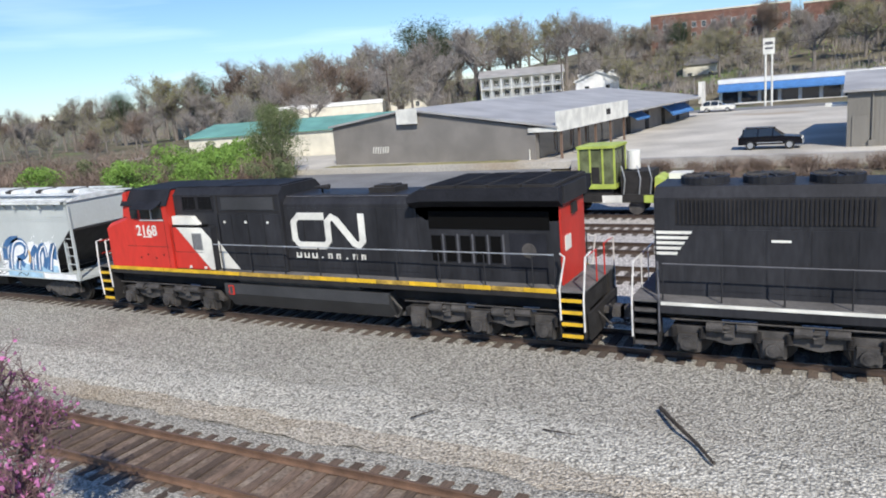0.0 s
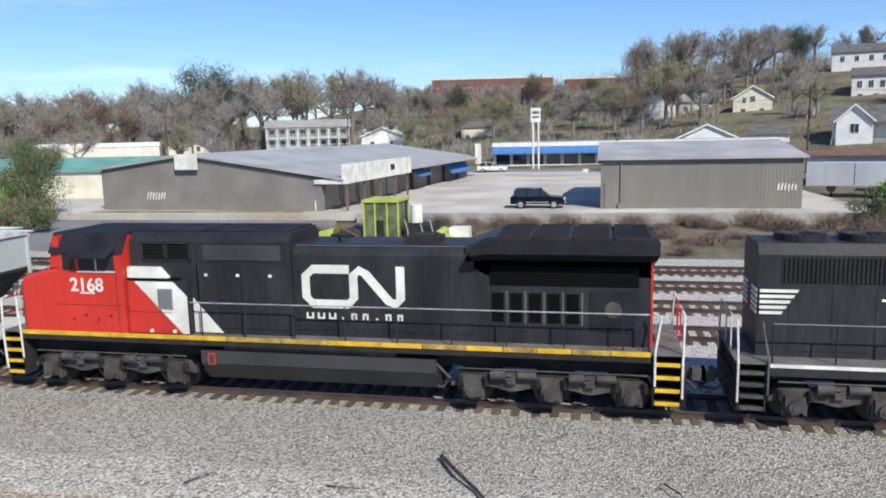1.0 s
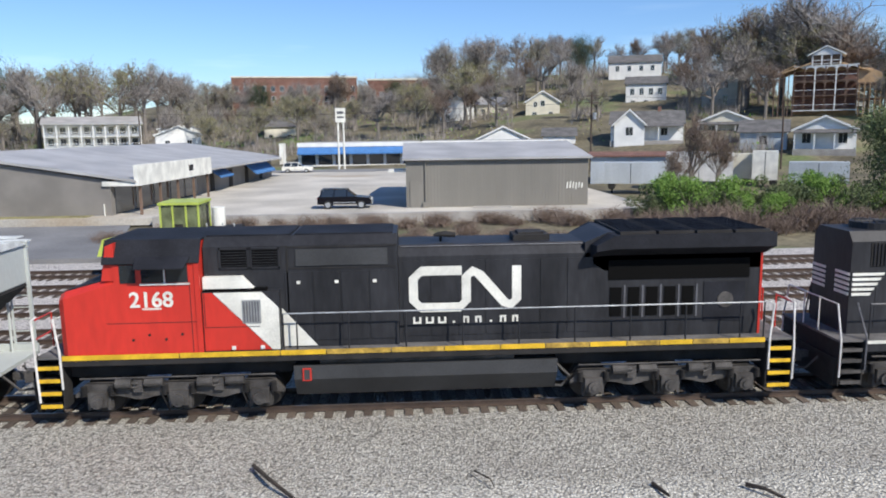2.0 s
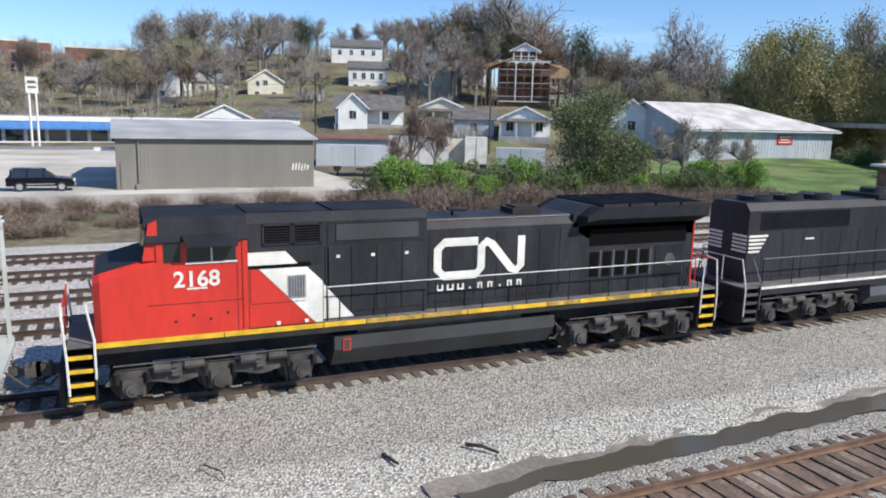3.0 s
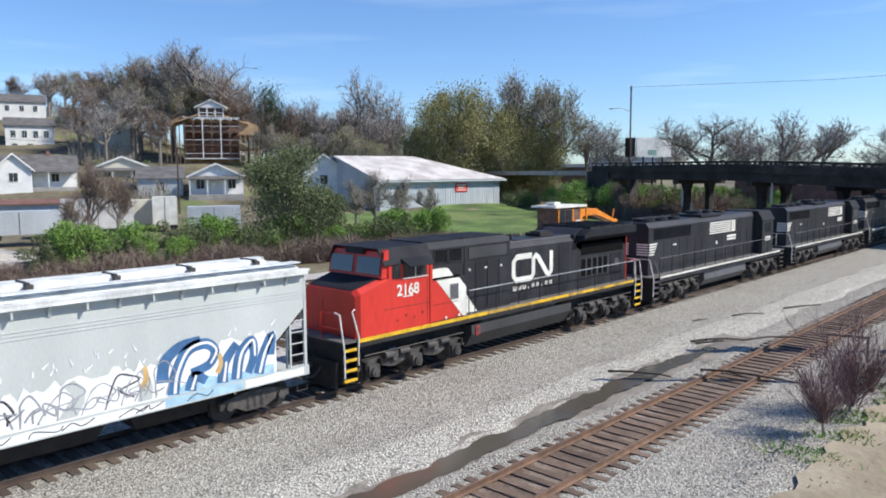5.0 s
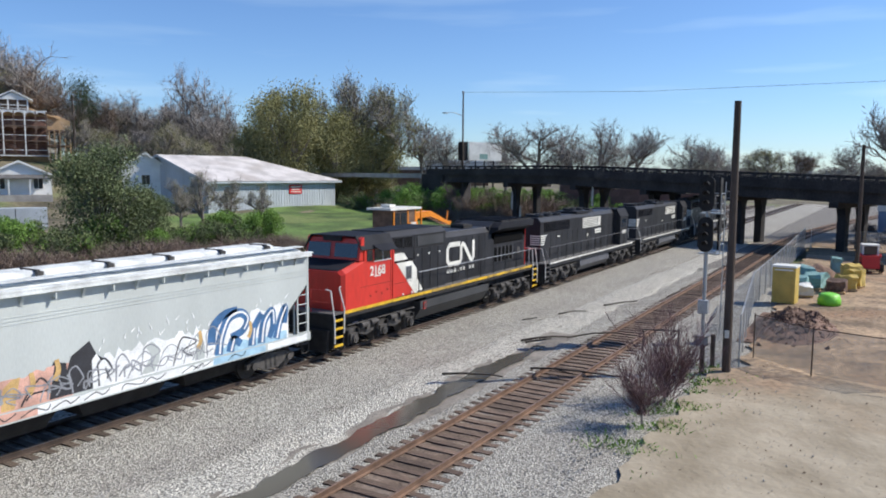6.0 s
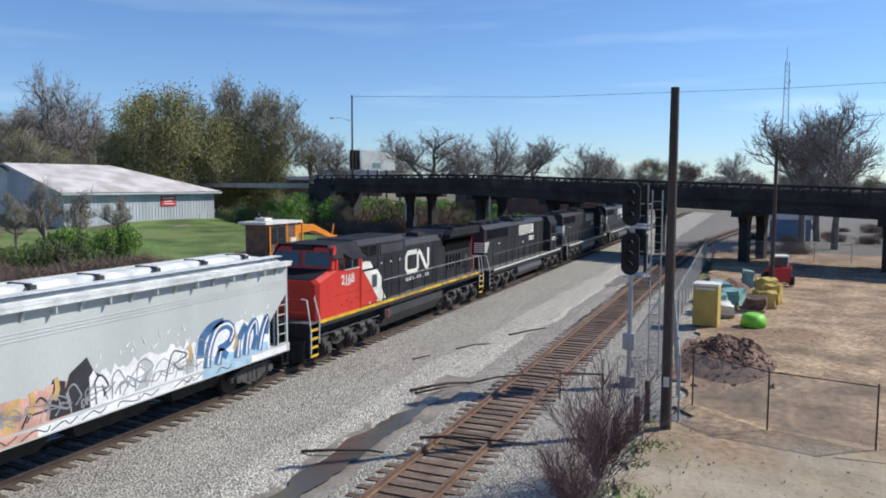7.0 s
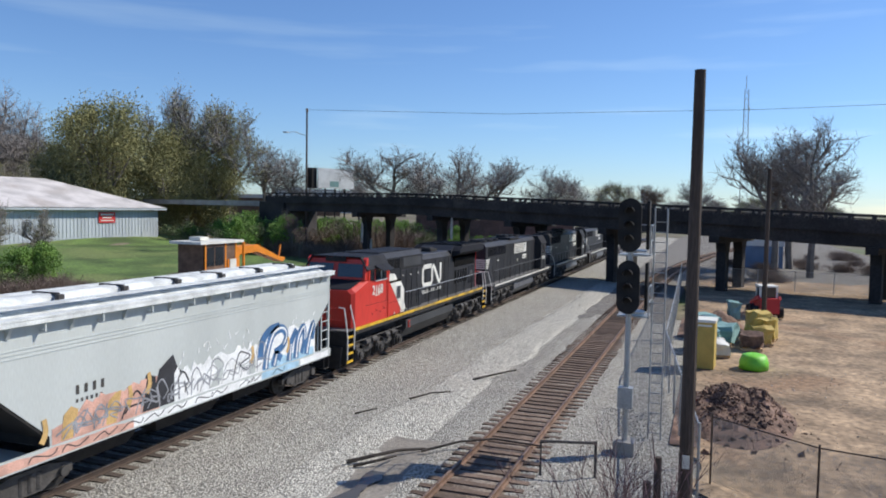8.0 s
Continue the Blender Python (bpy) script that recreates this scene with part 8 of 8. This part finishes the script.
lime_machine()
orange_machine()
car("black_suv", -5.55, 68.4, LOT, 0, M["car_paint"], "black sport utility vehicle parked on the bleached lot", 4.9)
car("white_van", -18.6, 130.5, LOT, 0, M["white"], "white pickup parked near the street", 5.2)
car("parked_car", 46.0, 96.0, 1.0, -20, M["white"], "white vehicle parked behind the hedge", 4.8)
car("parked_car", 40.5, 120, 1.6, -16, M["car_paint"], "dark car parked by the houses", 4.6)
M["trailer_white"] = material("dull_white_trailer", (0.62, 0.61, 0.58), 0.6, vary=0.2, size=0.6)
for k, (a, d, w, h, mt, lb) in enumerate(((21.8, 93, 7.5, 3.4, M["trailer_white"], "dull white box trailer behind the hedge"), (24.0, 98, 5.0, 3.0, M["cream_wall"], "cream storage container behind the hedge"), (26.2, 96, 2.8, 3.4, M["white"], "white delivery truck body behind the hedge"), (17.0, 88, 6.0, 2.4, M["slate_metal"], "low grey-blue lean-to with junk"), (29.6, 92, 6.0, 2.3, M["slate_metal"], "grey flat-roofed shed behind the hedge"))):
    x, y = polar(a, d)
    C = thing("trailer", pose(x, y, 0.5, 0, 0, -a), lb, "trailer", "stored trailers")
    part("box", Mesh().box(-w / 2, w / 2, 0, 2.6, 0.7, 0.7 + h).bevel(0.05), mt, C)
    part("door_seam", Mesh().box(-0.03, 0.03, -0.02, 0.0, 0.8, 0.6 + h), M["gear_dark"], C)
    for s in (-0.35, 0.35):
        part("wheel", Mesh().disc((s * w, 0.2, 0.45), (0, 1, 0), 0.45, 0.15, 16), M["tyre"], C)
        part("support", Mesh().box(s * w - 0.1, s * w + 0.1, 1.8, 2.1, -0.9, 0.7), M["gear_dark"], C)


def billboard():
    K = thing("billboard", pose(150.4, 78.6, 0, 0, 0, -28), "white billboard on steel posts beyond the bridge", "billboard")
    part("panel", Mesh().box(-4.4, 4.4, -0.15, 0.15, 10.4, 14.5).bevel(0.03), M["board_white"], K)
    part("picture_patch", Mesh().box(-1.6, 0.6, -0.17, -0.15, 10.7, 11.9), M["cyan"], K, "faded green and white picture")
    part("back_panel", Mesh().box(-5.6, -4.5, 0.2, 2.5, 10.4, 14.5), M["gear_dark"], K)
    for x in (-2.4, 0, 2.4):
        part("post", Mesh().pipe([(x, 0.3, -0.5), (x, 0.3, 12)], 0.18, 8), M["gear_dark"], K)
    part("catwalk", Mesh().box(-3.9, 3.9, -1.0, -0.2, 9.9, 10.0), M["gear_dark"], K)


billboard()


def sign_pole():
    K = thing("store_sign", pose(-11.7, 139.4, LOT), "tall white store sign on twin poles", "sign")
    for x in (-0.5, 0.5):
        part("post", Mesh().pipe([(x, 0, -0.3), (x, 0, 8.6)], 0.18, 10), M["white"], K)
    part("sign_box", Mesh().box(-0.9, 0.9, -0.25, 0.25, 8.6, 11.2).bevel(0.05), M["white"], K, "white sign box")
    part("sign_bars", Mesh().box(-0.6, 0.6, -0.28, -0.25, 10.2, 10.6).box(-0.6, 0.6, -0.28, -0.25, 9.4, 9.7), M["rail_grey"], K)


sign_pole()


def lattice_tower():
    K = thing("radio_tower", pose(350, -6, 0), "tall steel lattice radio tower far behind the trees", "tower")
    H = 58.0
    legs = [(math.cos(a) * 1.0, math.sin(a) * 1.0) for a in (0.5, 2.6, 4.7)]
    for x, y in legs:
        part("leg", Mesh().pipe([(x * 2.2, y * 2.2, 0), (x, y, H)], 0.16, 5), M["galv"], K)
    g = Mesh()
    for k in range(24):
        z0, z1 = H * k / 24, H * (k + 1) / 24
        f0, f1 = 2.2 - 1.2 * k / 24, 2.2 - 1.2 * (k + 1) / 24
        for i in range(3):
            a, b = legs[i], legs[(i + 1) % 3]
            g.pipe([(a[0] * f0, a[1] * f0, z0), (b[0] * f1, b[1] * f1, z1)], 0.09, 3)
    part("bracing", g, M["galv"], K)
    part("antenna", Mesh().pipe([(0.8, 0, H), (0.8, 0, H + 6)], 0.12, 5).pipe([(-0.6, 0, H), (-0.6, 0, H + 3)], 0.12, 5), M["galv"], K)
    part("dish", Mesh().disc((0, -1.4, H - 8), (0, 1, 0), 1.0, 0.2, 16), M["white"], K)


lattice_tower()
for k, (a, d, w, h) in enumerate(((84.9, 420, 8, 16), (83.5, 400, 14, 9), (86.5, 380, 12, 8), (60.0, 260, 20, 12), (62.0, 280, 14, 12))):
    x, y = polar(a, d)
    flat_store("far_building", x, y, 0, -a, w, 10, h, M["trailer_white"], "pale building far down the line")
x, y = polar(73.5, 138)
flat_store("brick_warehouse", x, y, -0.2, -73, 26, 10, 7.4, M["brick"], "red brick warehouse behind the bridge")
x, y = polar(90.6, 118)
flat_store("blue_shed", x, y, -0.2, -90, 5, 5, 3.6, M["blue_wall"], "small faded blue shed past the bridge")
x, y = polar(56.5, 185)
flat_store("long_roof_building", x, y, 6.0, -56, 40, 12, 3.0, M["dark_wood"], "long dark flat building beyond the trees")


# ---- bridge ----
def road_bridge():
    """A long dark overpass on paired columns; it runs obliquely over the tracks and falls towards the south."""
    def at(y):
        return 80.7 + 0.378 * y

    def top(y):
        return 7.05 + 0.035 * (y + 6) if y < 40 else 8.66
    d = Vector((0.378, 1.0, 0)).normalized()
    u = Vector((d.y, -d.x, 0))
    B = thing("road_bridge", pose(0, 0, 0), "soot-blackened road bridge on concrete columns across the tracks", "bridge", kind="structure")
    ys = list(np.arange(-60, 66.1, 3.0))

    def ring(y, a, b, z0, z1):
        c = Vector((at(y), y, 0))
        return [(c + u * a + Vector((0, 0, z0))), (c + u * b + Vector((0, 0, z0))), (c + u * b + Vector((0, 0, z1))), (c + u * a + Vector((0, 0, z1)))]
    part("deck", Mesh().loft([ring(y, 0.3, 8.7, top(y) - 1.35, top(y) - 0.95) for y in ys]), M["bridge"], B, "dark concrete deck")
    for a in (0.2, 2.2, 4.4, 6.6, 8.2):
        part("girder", Mesh().loft([ring(y, a, a + 0.35, top(y) - 2.55, top(y) - 1.35) for y in ys]), M["bridge"], B, "sooty girder")
    for a in (-0.1, 8.8):
        part("fascia", Mesh().loft([ring(y, a, a + 0.3, top(y) - 1.45, top(y) - 0.52) for y in ys]), M["bridge"], B)
        r = part("parapet_rail", Mesh().loft([ring(y, a + 0.02, a + 0.24, top(y) - 0.16, top(y)) for y in ys]).loft([ring(y, a + 0.06, a + 0.2, top(y) - 0.5, top(y) - 0.4) for y in ys]), M["bridge"], B, "parapet rail")
        p0 = None
        for k, y in enumerate(np.arange(-58, 66, 1.6)):
            c = Vector((at(y), y, top(y))) + u * (a + 0.13)
            if p0 is None:
                p0 = part("parapet_post", Mesh().box(-0.12, 0.12, -0.14, 0.14, -0.85, 0.0), M["bridge"], r)
                p0.matrix_basis = pose(*c)
            else:
                same_mesh(p0, "parapet_post", r, pose(*c, 0, 0, -20.7))
    for y in (-6.75, 4.75, 15.05, 25.65, 36.15, 48.25):
        c = Vector((at(y), y, 0)) + u * 0.2
        capb = part("pier_cap", Mesh().box(-0.3, 8.9, -0.45, 0.45, top(y) - 3.1, top(y) - 2.5).bevel(0.08), M["bridge"], B, "dark pier cap")
        capb.matrix_basis = Matrix.Translation(c) @ pose(0, 0, 0, 0, 0, -20.7)
        for k, a in enumerate((2.0, 6.3)):
            g = Mesh().prism([(-0.42, -0.2), (0.42, -0.2), (0.42, top(y) - 4.0), (0.75, top(y) - 3.05), (-0.75, top(y) - 3.05), (-0.42, top(y) - 4.0)], -0.42, 0.42)
            col = part("column", g.bevel(0.06), M["bridge"], B, "stained column")
            col.matrix_basis = Matrix.Translation(c + u * a) @ pose(0, 0, 0, 0, 0, -20.7)
    for y, z in ((47.2, 3.6), (45.6, 1.6), (35.2, 1.2), (33.2, 4.6)):
        c = Vector((at(y), y, z)) - u * 0.05 + u * 0.62
        g = Mesh().prism([(-0.15, -1.3), (0.12, -1.2), (0.2, 0.2), (0.05, 1.4), (-0.18, 0.9)], -0.04, 0.04, "x")
        part("bare_patch", g, M["bridge_spall"], B, "pale spalled patch").matrix_basis = Matrix.Translation(c - u * 0.32) @ pose(0, 0, 0, 0, 0, -20.7)
    # approach embankment wall at the north end
    g = Mesh().prism([(62, -0.2), (66, -0.2), (66, 7.4), (62, 7.4)], 104.0, 113.5, "x")
    part("abutment", g, M["bridge"], B, "dark abutment wall")
    g = Mesh().loft([ring(y, -0.2, 9.0, 6.7, top(66) - 1.2) for y in (66, 90, 130)])
    part("approach_ramp", g, M["concrete"], B, "pale approach road")
    return B


road_bridge()


# ---- motion of the train ----
loco = red_loco()
first_black = black_loco()
second_black = black_loco(10.4)
third_black = black_loco()
pale_hopper = hopper_car(M["hopper"], M["hopper_roof"], "pale grey covered hopper car with painted graffiti")
M["spray_blue"] = material("dark_blue_spray", (0.05, 0.14, 0.30), 0.6, vary=0.25, size=2)
M["spray_sky"] = material("light_blue_spray", (0.36, 0.55, 0.68), 0.6, vary=0.2, size=2)
M["spray_pink"] = material("salmon_spray", (0.62, 0.36, 0.28), 0.6, vary=0.25, size=2)
M["spray_black"] = material("black_spray", (0.03, 0.03, 0.035), 0.6, vary=0.25, size=2)
M["spray_white"] = material("white_spray", (0.80, 0.81, 0.80), 0.6, vary=0.12, size=2)
M["spray_tan"] = material("ochre_spray", (0.55, 0.36, 0.14), 0.6, vary=0.2, size=2)


def ribbon(g, pts, w, y, taper=0.0):
    ring = []
    for i, p in enumerate(pts):
        d = (Vector(pts[min(i + 1, len(pts) - 1)]) - Vector(pts[max(i - 1, 0)])).normalized()
        ww = w * (1 - taper * i / max(1, len(pts) - 1))
        nn, q = Vector((-d.y, d.x)) * ww / 2, Vector(p)
        ring.append([(q.x + nn.x, y, q.y + nn.y), (q.x + nn.x, y + 0.002, q.y + nn.y), (q.x - nn.x, y + 0.002, q.y - nn.y), (q.x - nn.x, y, q.y - nn.y)])
    g.loft(ring)


M["spray_grey"] = material("grey_spray", (0.30, 0.31, 0.33), 0.6, vary=0.3, size=2)


def curl(pts, n=5):
    """A smooth line through the given points."""
    p = [pts[0]] + list(pts) + [pts[-1]]
    out = []
    for i in range(1, len(p) - 2):
        for k in range(n):
            t = k / n
            out.append(tuple(0.5 * (2 * p[i][c] + (p[i + 1][c] - p[i - 1][c]) * t + (2 * p[i - 1][c] - 5 * p[i][c] + 4 * p[i + 1][c] - p[i + 2][c]) * t * t + (3 * p[i][c] - p[i - 1][c] - 3 * p[i + 1][c] + p[i + 2][c]) * t ** 3) for c in (0, 1)))
    return out + [pts[-1]]


def graffiti(H):
    """Layered spray paint on the lower side: jagged fills, letter strokes and outlines."""
    rnd = random.Random(91)
    y = -1.508

    def jag(x0, x1, lo, hi, step, amp):
        n = int((x1 - x0) / step)
        top = [(x0 + (x1 - x0) * k / n, hi(x0 + (x1 - x0) * k / n) + rnd.uniform(-amp, amp)) for k in range(n + 1)]
        return [(x0, lo), (x1, lo)] + top[::-1]
    part("pink_fill", Mesh().prism(jag(2.05, 5.6, 1.33, lambda x: 1.75 + 0.12 * (x - 1.3), 0.3, 0.16), y, y + 0.003), M["spray_pink"], H, "salmon graffiti fill")
    for wedge in ([(4.7, 1.36), (5.5, 1.36), (5.45, 2.25), (5.1, 2.35)], [(5.2, 1.36), (7.0, 1.36), (6.75, 2.0), (6.35, 2.3), (6.15, 2.72), (5.6, 2.4)]):
        part("dark_fill", Mesh().prism(wedge, y - 0.003 - 0.0004 * (wedge[0][0] > 5), y), M["spray_black"], H, "charcoal graffiti wedge")
    for k in range(6):
        x = 2.3 + k * 0.46
        part("pink_letter", Mesh().prism([(x, 1.36), (x + 0.34, 1.36), (x + 0.52, 2.0 + 0.05 * k), (x + 0.3, 2.12 + 0.06 * (k % 3)), (x + 0.08, 1.95)], y - 0.004, y - 0.001), M["spray_pink"] if k % 3 else M["spray_tan"], H, "salmon graffiti letter")
    part("white_fill", Mesh().prism(jag(6.2, 14.1, 1.33, lambda x: 2.15 + 0.055 * (x - 6), 0.14, 0.17), y - 0.006, y - 0.003), M["spray_white"], H, "white graffiti fill")
    part("sky_fill", Mesh().prism(jag(10.6, 14.0, 1.33, lambda x: 1.62, 0.2, 0.08), y - 0.008, y - 0.006), M["spray_sky"], H, "light blue graffiti fill")
    # large blue letters with pale highlights
    letters = ([(10.75, 1.36), (10.85, 1.9), (11.2, 2.5), (11.75, 2.62), (12.05, 2.35), (11.85, 2.0), (11.3, 1.85)], [(11.25, 1.36), (11.4, 1.75), (11.75, 1.55)], [(12.25, 1.38), (12.35, 1.95), (12.75, 2.45)], [(12.7, 1.38), (12.85, 2.1), (13.25, 2.45), (13.3, 1.95), (13.1, 1.5)], [(13.45, 1.4), (13.65, 2.0), (13.95, 2.5), (13.9, 1.9)], [(10.45, 1.75), (10.55, 2.3), (11.0, 2.66), (11.6, 2.74)])
    for pts in letters:
        g = Mesh()
        ribbon(g, curl(pts), 0.36, y - 0.0105, 0.3)
        part("letter_stroke", g, M["spray_blue"], H, "dark blue graffiti stroke")
    for pts in letters[:5]:
        g = Mesh()
        ribbon(g, curl([(u + 0.05, v + 0.02) for u, v in pts[:-1]]), 0.09, y - 0.013, 0.3)
        part("highlight_stroke", g, M["spray_white"], H, "white graffiti highlight")
    for u, v in ((12.1, 1.95), (9.9, 2.0), (5.1, 2.1), (4.4, 1.9), (1.75, 1.7)):
        g = Mesh()
        ribbon(g, curl([(u, v - 0.25), (u + 0.12, v), (u + 0.08, v + 0.3)]), 0.17, y - 0.0125, 0.3)
        part("accent_stroke", g, M["spray_tan"], H, "ochre graffiti accent")
    # interlocking letter outlines: loops, arrows and shadows
    for k in range(18):
        x = 2.2 + k * 0.47 + rnd.uniform(-0.15, 0.15)
        hi = 1.75 + 0.035 * k * rnd.uniform(0.5, 1.0)
        w = rnd.uniform(0.3, 0.6)
        lean = rnd.uniform(-0.1, 0.55)
        blob = [(x - 0.1, 1.38), (x + w + 0.1, 1.38), (x + w + lean, hi - 0.1), (x + lean + w * 0.5, hi + 0.16), (x + lean - 0.05, hi)]
        if x > 6.2:
            part("letter_fill", Mesh().prism(blob, y - 0.0085 - 0.0004 * (k % 4), y - 0.006), M["spray_white"] if k % 4 else M["hopper"], H, "white graffiti letter")
        pts = [(x, 1.38), (x + lean * 0.4, (1.38 + hi) / 2), (x + lean, hi), (x + lean + w * 0.5, hi + rnd.uniform(-0.05, 0.2)), (x + lean + w, hi - 0.2), (x + w * 0.7, (1.4 + hi) / 2), (x + w * rnd.uniform(0.2, 1.4), 1.4 + rnd.uniform(0, 0.2))]
        g = Mesh()
        ribbon(g, curl(pts), rnd.uniform(0.03, 0.055), y - 0.0111 - 0.0003 * (k % 4))
        part("outline_stroke", g, M["spray_black"] if k % 5 == 4 else M["spray_grey"], H)
        pts = [(x + rnd.uniform(-0.3, 0.4), 1.4 + rnd.uniform(0, 0.2)), (x + rnd.uniform(0.0, 0.4), 1.6 + rnd.uniform(0, 0.3)), (x + rnd.uniform(0.3, 0.9), 1.4 + rnd.uniform(0, 0.4)), (x + rnd.uniform(0.5, 1.1), 1.6 + rnd.uniform(0, 0.4))]
        g = Mesh()
        ribbon(g, curl(pts), rnd.uniform(0.03, 0.06), y - 0.0125 - 0.0003 * (k % 3))
        part("outline_stroke", g, M["spray_grey"], H)
    for k in range(26):
        x, z = 6.0 + rnd.random() * 8.0, 2.35 + rnd.random() * 0.5
        g = Mesh()
        ribbon(g, [(x, z), (x + rnd.uniform(-0.1, 0.2), z + rnd.uniform(0.08, 0.2))], 0.05, y - 0.004, 0.8)
        part("spray_fleck", g, M["spray_white"], H)
    # paint over the sill
    for x0, x1, mt in ((0.5, 4.6, M["spray_pink"]), (4.6, 10.5, M["spray_white"]), (10.5, 12.9, M["spray_sky"]), (13.0, 15.1, M["spray_white"])):
        part("sill_fill", Mesh().prism(jag(x0, x1, 1.06, lambda x: 1.28, 0.3, 0.03), -1.539, -1.536), mt, H, "painted-over side sill")
    for k in range(11):
        x = 1.4 + k * 0.95 + rnd.uniform(-0.3, 0.3)
        g = Mesh()
        ribbon(g, curl([(x, 1.1), (x + rnd.uniform(0.1, 0.4), 1.24), (x + rnd.uniform(0.4, 0.7), 1.12), (x + 0.8, 1.25)]), 0.03, -1.541)
        part("outline_stroke", g, M["spray_black"], H)
    for k in range(4):
        part("reporting_mark", Mesh().box(2.75 + k * 0.26, 2.85 + k * 0.26, y, y + 0.003, 2.36, 2.58), M["gear"], H)
    for k in range(6):
        part("reporting_mark", Mesh().box(2.75 + k * 0.15, 2.82 + k * 0.15, y, y + 0.003, 2.16, 2.25), M["gear"], H)


graffiti(pale_hopper)
M["dark_paint"] = material("grimy_black_freight_paint", (0.02, 0.02, 0.024), 0.6, vary=0.3, size=0.7, grain=0.15)
dark_hopper = hopper_car(M["dark_paint"], M["loco_roof"], "grimy black covered hopper car behind the pale one")
OFFSETS = [(dark_hopper, -34.2), (loco, 0.0), (first_black, 20.75), (second_black, 42.3), (third_black, 63.8), (pale_hopper, -17.35)]


def train_x(t):
    return -25.6 + 8.315 * t


def motions():
    for car, dx in OFFSETS:
        walk(car, [(t, pose(train_x(t) + dx, TRAIN_Y, TRAIN_Z)) for t in (0.0, 2.0, 4.0, 6.0, 8.0)])
    for w, x, r in WHEELS:
        if w.parent in (third_black,):
            continue
        rows = [(k / 15, pose(x, 0, r, 0, math.degrees(8.315 * k / 15 / r), 0)) for k in range(121)]
        walk(w, rows)


motions()
